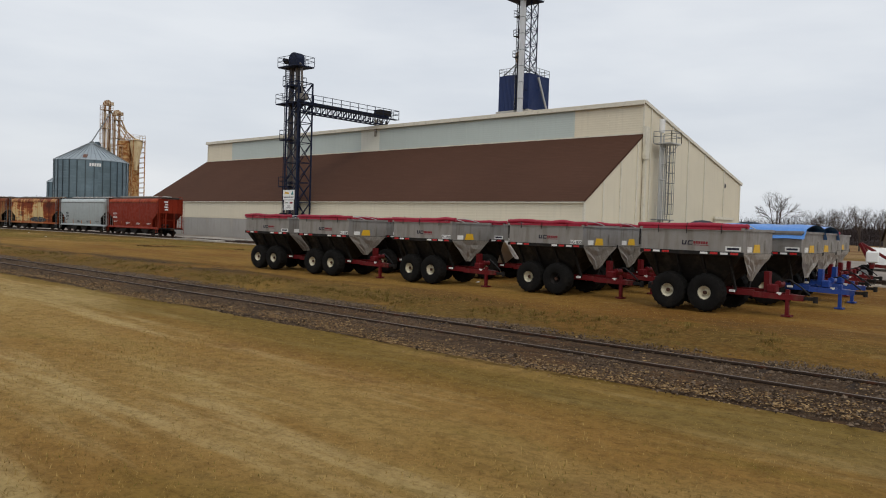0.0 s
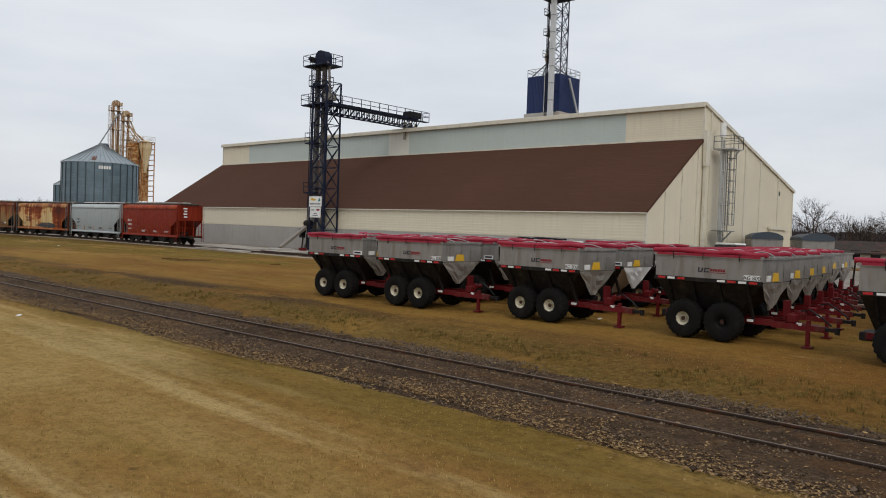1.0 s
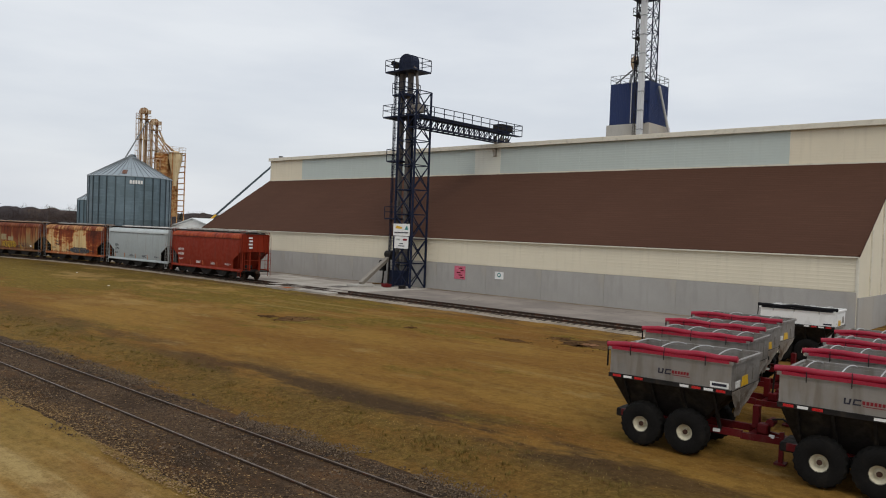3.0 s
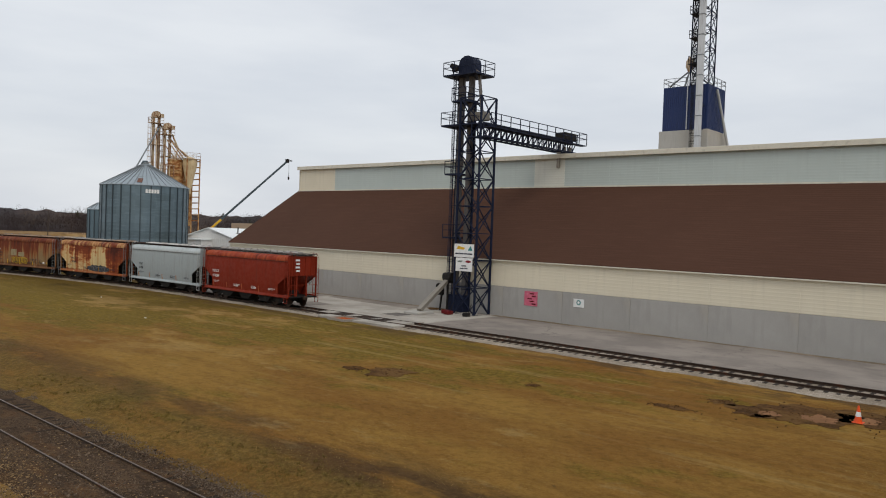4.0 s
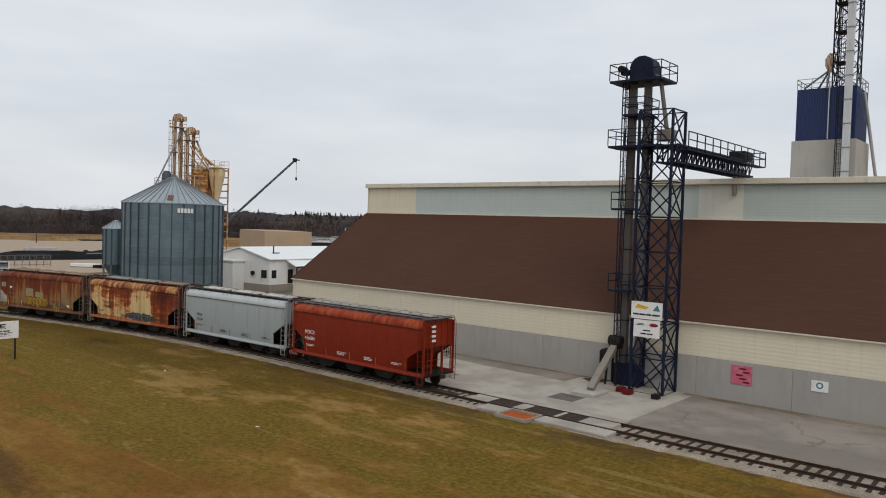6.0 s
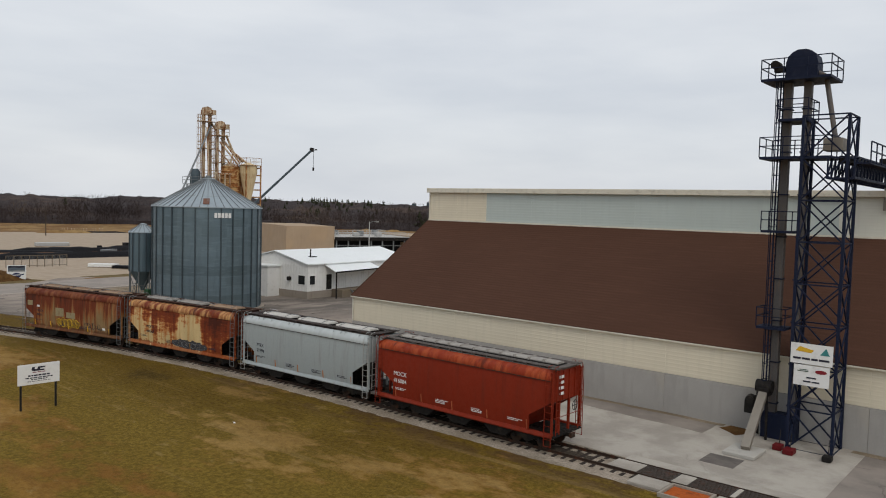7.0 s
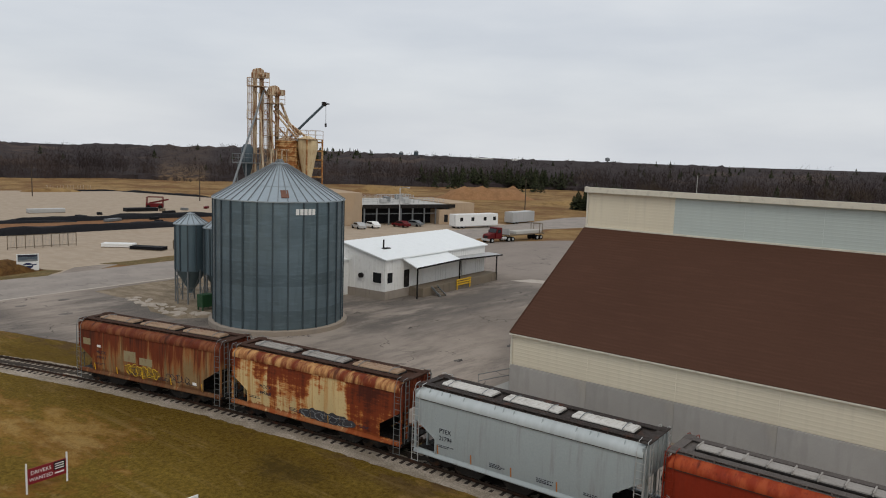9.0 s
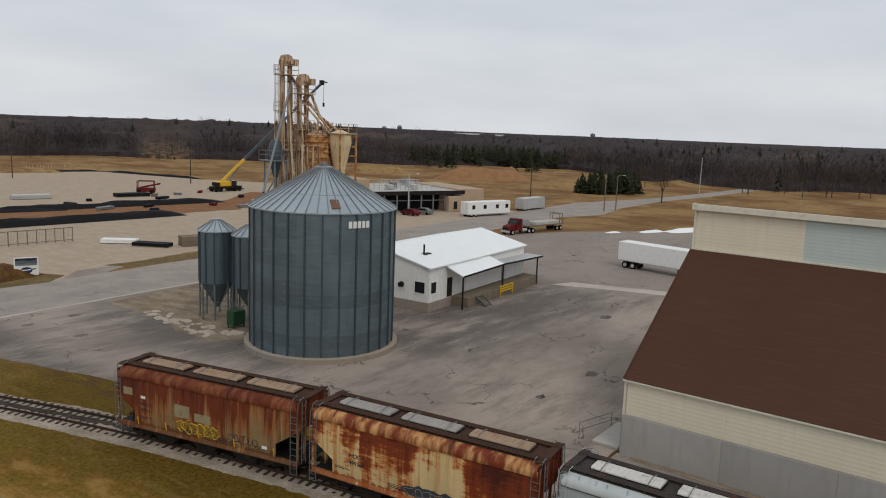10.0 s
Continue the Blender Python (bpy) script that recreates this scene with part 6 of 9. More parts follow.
for i in range(5):
    a = la + (i - 2) * 0.062
    c, s = math.cos(a), math.sin(a)
    rr = BR + 0.12
    e = Vector((c * rr, s * rr, 11.15))
    t_ = Vector((-s, c, 0)) * 0.15
    u_ = Vector((0, 0, 0.55))
    o_ = Vector((c, s, 0)) * 0.03
    g.add([e - t_, e + t_, e + t_ + u_, e - t_ + u_, e - t_ + o_, e + t_ + o_, e + t_ + u_ + o_, e - t_ + u_ + o_], [(4, 5, 6, 7), (0, 1, 5, 4), (1, 2, 6, 5), (2, 3, 7, 6), (3, 0, 4, 7)])
part("maker_mark", g, M_WHITE, bin_, "row of white blocks")
part("peak_vent", G().cyl((0, 0, BE + 3.25), (0, 0, BE + 3.75), 0.3, 12).box(-0.5, 0.5, -0.08, 0.08, BE + 3.35, BE + 3.6), M_GALVDARK, bin_)

make_bin("hopper_tank", pose(59.95, 157.2, 0), 1.68, 8.75, 0.95, 12, "small galvanised hopper tank on steel legs", 3.6, base=False)
make_bin("hopper_tank", pose(61.4, 153.9, 0), 1.68, 8.5, 0.95, 12, "small galvanised hopper tank on steel legs", 3.4, base=False)
gb = thing("feed_hopper", pose(58.6, 152.6, 0), "green steel feed hopper beside the tanks", "hopper")
part("body", G().chamfer(-0.7, 0.7, -0.5, 0.5, 0.35, 1.7, 0.03), M_GREEN, gb)
for x in (-0.6, 0.6):
    for y in (-0.4, 0.4):
        part("leg", G().box(x - 0.05, x + 0.05, y - 0.05, y + 0.05, 0.0, 0.4), M_GREEN, gb)


# ---- tan elevator legs and bins behind the big bin ----
def make_tan_elevator():
    t = thing("grain_elevator", pose(70.4, 159.0, 0), "rusting tan bucket elevator with ladders and spouts", "grain elevator")
    for x, y, top in ((0.0, 0.0, 25.5), (1.7, -0.8, 23.6)):
        for k in (-0.5, 0.5):
            trunk = part("leg_trunk", G().box(x + k - 0.19, x + k + 0.19, y - 0.18, y + 0.18, 0, top), M_LEGTAN, t)
            part("flange", joined([(x + k - 0.25, x + k + 0.25, y - 0.24, y + 0.24, z, z + 0.08) for z in np.arange(2, top, 2.4)]), M_LEGTAN, trunk)
        part("leg_head", G().prism([(x - 0.78, top - 0.2), (x + 0.78, top - 0.2), (x + 0.78, top + 0.35), (x + 0.5, top + 0.85), (x, top + 1.0), (x - 0.5, top + 0.85), (x - 0.78, top + 0.35)], y - 0.32, y + 0.32), M_LEGTAN, t)
        part("head_drive", G().cyl((x, y - 0.9, top + 0.2), (x, y + 0.9, top + 0.2), 0.22, 12).box(x + 0.3, x + 0.9, y - 1.0, y - 0.5, top - 0.1, top + 0.5), M_LEGTAN, t)
        for z in (top - 1.2, top - 5.0, 16.4):
            pl = part("platform", G().box(x - 1.1, x + 0.9, y - 0.95, y + 0.7, z, z + 0.08), M_LEGTAN, t)
            part("guard_rail", G().rail([(x - 1.1, y - 0.95, z), (x + 0.9, y - 0.95, z), (x + 0.9, y + 0.7, z), (x - 1.1, y + 0.7, z)], 1.05, 0.02, True), M_LEGTAN, pl)
        caged_ladder((x - 0.8, y), 2.0, top - 0.2, (0, 1), M_LEGTAN, t, out=(-1, 0))
    for p, q, rr in (((0.6, -0.3, 24.0), (-8.2, -6.0, 12.6), 0.12), ((1.8, -0.9, 22.2), (4.9, -1.6, 18.9), 0.12), ((2.0, -0.5, 22.2), (4.4, -2.6, 18.8), 0.12), ((1.6, -0.9, 21.6), (2.5, -4.0, 18.4), 0.12), ((0.4, 0.2, 24.8), (1.8, -0.6, 22.4), 0.16), ((-0.3, -0.6, 23.5), (-0.9, -2.6, 9.0), 0.13), ((1.0, -0.9, 22.6), (0.3, -3.0, 12.0), 0.12), ((2.3, -1.4, 22.6), (3.4, -1.6, 20.2), 0.16), ((3.4, -1.6, 20.2), (2.6, -2.0, 18.4), 0.14), ((3.4, -1.6, 20.2), (4.6, -3.4, 18.6), 0.14), ((2.2, -1.2, 21.5), (3.2, -3.6, 18.6), 0.12), ((1.2, -0.4, 21.0), (2.0, -3.2, 18.3), 0.1)):
        part("spout", G().cyl(p, q, rr, 10), M_GALVDARK if q[0] < -2 else M_LEGTAN, t, smooth=True)
    part("pipe_rack", joined_beams([((0.0 + k, -3.2, 6), (0.0 + k, -3.2, 17.0)) for k in (-0.6, 0.2, 1.0, 1.8)] + [((-0.8, -3.2, z), (2.0, -3.2, z)) for z in (8, 11, 14, 17)], 0.16), M_LEGTAN, t, "rusty upright spouting")
    return t


def joined_beams(lines, w):
    g = G()
    for p, q in lines:
        g.beam(p, q, w)
    return g


make_tan_elevator()


M_CREAMRUST = paint("rust_run_cream", (0.66, 0.52, 0.31, 1), 0.7, var=0.2, grain=4, dirt=(0.36, 0.16, 0.05, 1), dirt_amount=0.7, streak=True)
M_TANKTAN = paint("rusted_bin_steel", (0.55, 0.34, 0.15, 1), 0.75, var=0.3, grain=5, dirt=(0.27, 0.095, 0.026, 1), dirt_amount=0.94)


def make_tan_tank(m, r, z0, z1, label):
    t = thing("overhead_bin", m, label, "grain bin")
    prof = []
    k = int((z1 - z0) / 0.55)
    for i in range(k):
        z = z0 + (z1 - z0) * i / k
        prof += [(r, z), (r + 0.02, z + 0.30), (r + 0.09, z + 0.36), (r + 0.09, z + 0.44), (r, z + 0.5)]
    part("shell", G().lathe(prof + [(r, z1)], n=24), M_TANKTAN, t, smooth=True)
    part("lid", G().lathe([(r + 0.05, z1), (0.3, z1 + 0.5), (0.01, z1 + 0.5)], n=24), M_LEGTAN, t)
    part("cone", G().lathe([(r, z0), (0.35, z0 - 2.0)], n=24), M_LEGTAN, t)
    for i in range(8):
        a = 2 * math.pi * i / 8
        c, s = math.cos(a) * (r + 0.07), math.sin(a) * (r + 0.07)
        part("leg", G().beam((c, s, 0), (c, s, z0 + 0.4), 0.14), M_LEGTAN, t)
    for k in (0.5, 0.95):
        part("rail_ring", G().lathe([(r - 0.03, z1 + k - 0.02), (r + 0.01, z1 + k - 0.02), (r + 0.01, z1 + k + 0.02), (r - 0.03, z1 + k + 0.02), (r - 0.03, z1 + k - 0.02)], n=24), M_LEGTAN, t)
    for i in range(10):
        c, s = (r - 0.01) * math.cos(2 * math.pi * i / 10), (r - 0.01) * math.sin(2 * math.pi * i / 10)
        part("rail_post", G().beam((c, s, z1), (c, s, z1 + 0.95), 0.045), M_LEGTAN, t)
    caged_ladder((r + 0.2, -0.3), 2, z1 + 0.6, (0, 1), M_LEGTAN, t, cage_from=99, out=(1, 0))


make_tan_tank(pose(73.1, 157.0, 0), 1.28, 7.0, 18.1, "tall rust-streaked tan overhead bin")
sh = thing("cone_hopper", pose(74.95, 155.3, 0), "cream cone-bottomed hopper in a rusty orange frame", "hopper")
part("cone", G().lathe([(0.2, 18.75), (1.22, 18.35), (1.26, 17.3), (1.18, 17.0), (0.34, 12.9), (0.3, 12.2)], n=24), M_CREAMRUST, sh, "cream cone shell with rust runs", smooth=True)
for x, y in ((-1.25, -1.25), (1.25, -1.25), (1.25, 1.25), (-1.25, 1.25)):
    part("leg", G().beam((x, y, 0), (x, y, 18.3), 0.16), M_TANKTAN, sh)
for z in np.arange(7.5, 18.2, 1.05):
    part("frame_rung", joined_beams([((-1.25, 1.25, z), (1.25, 1.25, z)), ((1.25, -1.25, z), (1.25, 1.25, z))], 0.18), M_TANKTAN, sh)
part("frame_panel", G().box(-1.2, 1.2, 1.3, 1.36, 6.5, 17.2), M_TANKTAN, sh, "rust-orange back sheet")
for k in (0.5, 1.0):
    part("rail_loop", joined_beams([((-1.3, -1.3, 18.4 + k), (1.3, -1.3, 18.4 + k)), ((1.3, -1.3, 18.4 + k), (1.3, 1.3, 18.4 + k)), ((1.3, 1.3, 18.4 + k), (-1.3, 1.3, 18.4 + k)), ((-1.3, 1.3, 18.4 + k), (-1.3, -1.3, 18.4 + k))], 0.04), M_LEGTAN, sh)
for x, y in ((-1.3, -1.3), (1.3, -1.3), (1.3, 1.3), (-1.3, 1.3), (0, -1.3), (1.3, 0)):
    part("rail_post", G().beam((x, y, 18.3), (x, y, 19.4), 0.045), M_LEGTAN, sh)
part("hopper_deck", G().chamfer(-1.35, 1.35, -1.35, 1.35, 18.3, 18.4, 0.02), M_LEGTAN, sh)
st = thing("dust_cyclone", pose(68.0, 157.9, 0.8), "grey steel dust cyclone on a slim tower", "dust collector")
part("drum", G().lathe([(0.68, 14.6), (0.68, 16.2), (0.4, 16.7), (0.01, 16.7)], n=20).lathe([(0.68, 14.6), (0.25, 12.8)], n=20), M_STIFF, st, smooth=True)
part("tower", joined_beams([((x, y, -0.8), (x, y, 14.6)) for x in (-0.8, 0.8) for y in (-0.8, 0.8)] + [((-0.8, s, z), (0.8, s, z + 2.2)) for s in (-0.8, 0.8) for z in np.arange(1, 13, 2.4)], 0.12), M_GALVDARK, st)
part("deck", G().box(-1.3, 1.0, -1.1, 1.1, 14.5, 14.6), M_GALVDARK, st)
part("guard_rail", G().rail([(-1.3, -1.1, 14.6), (1.0, -1.1, 14.6), (1.0, 1.1, 14.6), (-1.3, 1.1, 14.6)], 1.0, 0.025, True), M_GALVDARK, st)


# ---- blue elevator tower over the warehouse ----
def lattice(x0, x1, y0, y1, z0, z1, bay, w=0.14, b=0.08):
    """Legs, rings and crossed braces of a square tower, as two meshes."""
    legs, braces = G(), G()
    cs = [(x0, y0), (x1, y0), (x1, y1), (x0, y1)]
    for x, y in cs:
        legs.beam((x, y, z0), (x, y, z1), w)
    n = max(1, round((z1 - z0) / bay))
    for i in range(n + 1):
        z = z0 + (z1 - z0) * i / n
        for (xa, ya), (xb, yb) in zip(cs, cs[1:] + cs[:1]):
            braces.beam((xa, ya, z), (xb, yb, z), b)
            if i < n:
                zz = z0 + (z1 - z0) * (i + 1) / n
                braces.beam((xa, ya, z), (xb, yb, zz), b)
                braces.beam((xb, yb, z), (xa, ya, zz), b)
    return legs, braces


def make_blue_tower():
    t = thing("elevator_tower", pose(0, 0, 0), "tall concrete and blue-clad elevator with silver bucket leg", "grain elevator")
    x0, x1, y0, y1 = 96.9, 102.4, 70.9, 76.8
    part("concrete_base", G().chamfer(x0 - 0.3, x1 + 0.3, y0 - 0.3, y1 + 0.3, 0, 21.1, 0.05), M_CONC2, t, "pale concrete silo base")
    part("clad_house", G().box(x0, x1, y0, y1, 21.1, 26.75), M_BLUEBIN, t, "deep blue corrugated cladding")
    g = G()
    for i in range(22):
        y = y0 + (y1 - y0) * (i + 0.5) / 22
        g.box(x0 - 0.04, x0, y - 0.06, y + 0.06, 21.1, 26.7)
        x = x0 + (x1 - x0) * (i + 0.5) / 22
        g.box(x - 0.06, x + 0.06, y0 - 0.04, y0, 21.1, 26.7)
    part("cladding_rib", g, M_BLUEBIN, t)
    part("roof_rail", G().rail([(x0, y0, 26.75), (x1, y0, 26.75), (x1, y1, 26.75), (x0, y1, 26.75)], 1.1, 0.03, True), M_GALVDARK, t)
    part("leg_casing", G().box(x0 - 1.9, x0 - 1.3, y0 + 0.1, y0 + 0.75, 9, 38.0), M_CASEWHITE, t, "silver bucket leg casing")
    g = G()
    for z in np.arange(15, 38, 2.5):
        g.box(x0 - 1.96, x0 - 1.24, y0 + 0.04, y0 + 0.81, z, z + 0.09)
    part("casing_flange", g, M_GALVDARK, t)
    legs, braces = lattice(x0 + 0.05, x0 + 1.8, y0 + 0.02, y0 + 2.4, 26.75, 38.0, 2.2, 0.13, 0.075)
    part("lattice_leg", legs, M_NAVY, t)
    part("lattice_brace", braces, M_NAVY, t)
    for z in (29.0, 32.2, 35.2):
        lp = part("ladder_platform", G().box(x0 - 1.9, x0, y0 + 0.9, y0 + 1.9, z, z + 0.08), M_BLACKSTEEL, t)
        part("guard_rail", G().rail([(x0 - 1.9, y0 + 0.9, z), (x0 - 1.9, y0 + 1.9, z), (x0, y0 + 1.9, z)], 1.0), M_BLACKSTEEL, lp)
    caged_ladder((x0 - 1.2, y0 + 1.2), 12, 38, (0, 1), M_BLACKSTEEL, t, out=(-1, 0))
    part("casing_bracket", joined([(x0 - 1.3, x0 + 0.05, y0 + 0.3, y0 + 0.42, z, z + 0.1) for z in (15, 18, 21, 24, 27, 30, 33, 36)]), M_NAVY, t)
    part("head_platform", G().box(x0 - 2.8, x0 + 2.0, y0 - 0.9, y0 + 3.0, 37.9, 38.1).rail([(x0 - 2.8, y0 - 0.9, 38.1), (x0 + 2.0, y0 - 0.9, 38.1), (x0 + 2.0, y0 + 3.0, 38.1), (x0 - 2.8, y0 + 3.0, 38.1)], 1.1, 0.03, True), M_NAVY, t)
    part("leg_head", G().prism([(x0 - 2.2, 38.1), (x0 + 0.2, 38.1), (x0 + 0.2, 39.6), (x0 - 0.4, 40.3), (x0 - 1.6, 40.3), (x0 - 2.2, 39.6)], y0 - 0.2, y0 + 1.2), M_NAVY, t)
    part("distributor", G().lathe([(0.15, 30.6), (0.5, 30.0), (0.5, 29.3), (0.2, 28.6)], (x0 + 0.9, y0 + 2.9, 0), 14), M_LEGTAN, t, "rusty distributor head")
    for q in ((x0 + 0.4, y1 - 0.6, 26.9), (x0 + 3.6, y1 - 1.0, 26.9), (x0 + 4.6, y0 + 0.8, 26.9), (x0 - 0.5, y0 + 2.8, 26.6)):
        part("spout", G().cyl((x0 + 0.9, y0 + 2.9, 28.8), q, 0.11, 8), M_GALVDARK, t)
    part("side_spout", G().cyl((x0 + 2.0, y0 - 0.35, 26.3), (x1 + 1.0, y0 - 1.5, 14.0), 0.17, 10), M_GALVLIGHT, t, smooth=True)
    part("side_pipe", G().cyl((x0 - 0.15, y0 + 2.6, 21.2), (x0 - 0.15, y0 + 2.6, 27.4), 0.07, 8), M_CASEWHITE, t)


make_blue_tower()


M_CASING = paint("weathered_casing", (0.13, 0.12, 0.115, 1), 0.6, 0.2, var=0.3, dirt=(0.22, 0.13, 0.07, 1), dirt_amount=0.6, streak=True)


# ---- navy loading leg beside the siding ----
def make_loading_leg():
    t = thing("loading_leg", pose(0, 0, 0), "navy lattice bucket elevator with roof conveyor", "grain elevator")
    x0, x1, y0, y1 = 54.05, 56.05, 72.35, 74.65
    legs, braces = lattice(x0, x1, y0, y1, 0, 18.6, 2.33, 0.15, 0.075)
    part("lattice_leg", legs, M_NAVY, t)
    part("lattice_brace", braces, M_NAVY, t)
    for dx, dy, mt in ((0.0, 0.0, M_CASING), (0.05, -1.05, M_CASING)):
        x, y = 55.75 + dx, 76.0 + dy
        cas = part("leg_casing", G().box(x - 0.21, x + 0.21, y - 0.2, y + 0.2, 0.2, 21.2), mt, t, "weathered bucket casing")
        for z in np.arange(2.0, 21, 2.45):
            part("flange", G().box(x - 0.27, x + 0.27, y - 0.26, y + 0.26, z, z + 0.07), M_NAVY, cas)
    part("boot", G().chamfer(55.2, 56.2, 74.6, 76.5, 0, 1.5, 0.05), M_NAVY, t)
    cx, cy = 55.8, 75.25
    part("head_hood", G().prism([(cy - 0.85, 20.9), (cy + 0.85, 20.9), (cy + 0.85, 21.8), (cy + 0.74, 22.15), (cy + 0.5, 22.38), (cy + 0.22, 22.5), (cy - 0.22, 22.5), (cy - 0.5, 22.38), (cy - 0.74, 22.15), (cy - 0.85, 21.8)], cx - 0.55, cx + 0.55, axis="x"), M_NAVY, t, smooth=True)
    part("head_motor", G().cyl((cx - 0.9, cy + 1.35, 21.7), (cx - 0.2, cy + 1.35, 21.7), 0.24, 12).box(cx - 0.8, cx - 0.3, cy + 0.9, cy + 1.4, 21.3, 21.6), M_BLACKSTEEL, t)

    def deck(xa, xb, ya, yb, z, name="platform"):
        d = part(name, G().box(xa, xb, ya, yb, z - 0.14, z), M_NAVY, t)
        cs = [(xa, ya), (xb, ya), (xb, yb), (xa, yb)]
        for k in (0.6, 1.1):
            loop = G()
            for (x_, y_), (u_, v_) in zip(cs, cs[1:] + cs[:1]):
                loop.beam((x_, y_, z + k), (u_, v_, z + k), 0.05)
            part("rail_loop", loop, M_NAVY, d)
        for (x_, y_), (u_, v_) in zip(cs, cs[1:] + cs[:1]):
            m_ = max(1, round(math.hypot(u_ - x_, v_ - y_) / 1.3))
            for i in range(m_):
                px_, py_ = x_ + (u_ - x_) * i / m_, y_ + (v_ - y_) * i / m_
                part("rail_post", G().beam((px_, py_, z), (px_, py_, z + 1.1), 0.05), M_NAVY, d)

    deck(54.5, 57.1, 73.5, 77.2, 20.85, "head_platform")
    deck(54.6, 56.8, 74.6, 76.2, 18.55)
    deck(54.2, 56.5, 73.2, 77.0, 16.4)
    deck(54.8, 56.2, 75.2, 76.9, 12.2)
    deck(54.8, 56.2, 75.3, 76.9, 6.6)
    caged_ladder((55.35, 76.25), 1.0, 20.8, (1, 0), M_NAVY, t, out=(0, 0.45))
    part("discharge_spout", G().cyl((55.6, 74.0, 20.9), (55.3, 73.3, 17.4), 0.14, 12).cyl((55.7, 74.5, 21.2), (55.6, 74.0, 20.9), 0.14, 12), M_CASING, t, smooth=True)
    part("inlet_box", G().chamfer(54.8, 55.8, 72.8, 73.8, 16.7, 17.4, 0.03), M_LEGGREY, t)
    # roof conveyor
    ya, yb, xa, xb = 72.0, 73.3, 54.0, 68.6
    con = part("conveyor_trough", G().chamfer(xa + 0.6, xb, 72.40, 72.90, 16.02, 16.40, 0.03), M_BLACKSTEEL, t, "dark roof conveyor")
    g = G()
    for y in (ya, yb):
        g.beam((xa, y, 15.18), (xb, y, 15.18), 0.12, 0.14).beam((xa, y, 16.30), (xb, y, 16.30), 0.1)
        for i in range(18):
            xx = xa + (xb - xa) * i / 18
            xn = xa + (xb - xa) * (i + 1) / 18
            g.beam((xx, y, 15.18), (xx, y, 16.30), 0.08)
            g.beam((xx, y, 15.18), (xn, y, 16.30), 0.07)
    for i in range(19):
        xx = xa + (xb - xa) * i / 18
        g.beam((xx, ya, 15.15), (xx, yb, 15.15), 0.09)
    part("conveyor_truss", g, M_NAVY, con)
    part("walkway", G().box(xa, xb + 0.6, ya - 0.75, ya - 0.05, 15.90, 15.97), M_NAVY, con)
    part("walkway_rail", G().rail([(xa, ya - 0.75, 15.97), (xb + 0.6, ya - 0.75, 15.97), (xb + 0.6, yb + 0.1, 15.97)], 1.1, 0.03), M_NAVY, con)
    part("conveyor_drive", G().chamfer(66.6, 68.6, 72.0, 73.2, 16.35, 17.05, 0.04), M_BLACKSTEEL, con)
    for x in (66.4, 67.4, 68.3):
        part("roof_spout", G().cyl((x, 72.6, 15.75), (x, 72.6, 13.6), 0.17, 10), M_LEGGREY, con)
    # boards on the tower
    sb = part("sign_board", G().box(53.9, 53.94, 72.5, 74.66, 4.92, 6.05), M_WHITE, t, "white sign board with coloured marks")
    part("sign_mark", G().prism([(74.4, 5.62), (73.6, 5.56), (73.45, 5.72), (74.2, 5.88)], 53.885, 53.9, axis="x"), M_YELLOW, sb)
    part("sign_mark", G().prism([(73.15, 5.5), (72.65, 5.5), (72.85, 5.9)], 53.885, 53.9, axis="x"), M_TEAL, sb)
    part("sign_text_bar", joined([(53.885, 53.9, y, y + w, 5.16, 5.27) for y, w in ((72.66, 0.52), (73.24, 0.34), (73.64, 0.42), (74.12, 0.4))]), M_INK, sb)
    sb = part("sign_board", G().box(53.9, 53.94, 72.62, 74.45, 3.72, 4.86), M_WHITE, t, "white sign board with coloured marks")
    part("sign_mark", G().prism([(73.05 + 0.3 * math.cos(a), 4.56 + 0.11 * math.sin(a)) for a in np.linspace(0, 2 * math.pi, 17)[:-1]], 53.885, 53.9, axis="x"), M_RED, sb)
    part("sign_mark", joined([(53.885, 53.9, 73.7, 74.25, 4.5, 4.54), (53.885, 53.9, 73.7, 74.15, 4.58, 4.62)]), M_GREEN, sb)
    part("sign_text_bar", joined([(53.885, 53.9, 73.28, 73.78, 4.14, 4.22), (53.885, 53.9, 73.1, 73.5, 3.92, 4.0), (53.885, 53.9, 73.55, 73.95, 3.92, 4.0)]), M_INK, sb)


M_LEGGREY = galvanised_material("weathered_leg_steel", (0.27, 0.24, 0.20, 1), 0.55, 0.3)
make_loading_leg()

fc = thing("inclined_conveyor", pose(0, 0, 0), "grey inclined boot conveyor on a concrete pad", "conveyor")
part("trough", G().beam((51.2, 76.0, 0.3), (55.2, 76.35, 2.85), 0.46, 0.30), M_LEGGREY, fc)
part("drive_head", G().cyl((55.2, 75.9, 3.05), (55.2, 76.8, 3.05), 0.36, 14).chamfer(54.8, 55.7, 76.0, 76.7, 2.5, 3.0, 0.05), M_BLACKSTEEL, fc)
part("motor", G().cyl((54.6, 77.0, 2.2), (55.3, 77.1, 2.2), 0.25, 12).box(54.7, 55.2, 76.8, 77.3, 1.4, 2.1), M_BLACKSTEEL, fc)
part("stand", joined_beams([((54.7, 76.0, 0), (54.9, 76.1, 2.5)), ((54.7, 76.8, 0), (54.9, 76.7, 2.5)), ((55.7, 76.8, 0), (55.5, 76.7, 2.6))], 0.12), M_BLACKSTEEL, fc)
part("pad", G().chamfer(50.2, 52.2, 75.2, 76.9, 0.02, 0.22, 0.03), M_CONC2, fc)
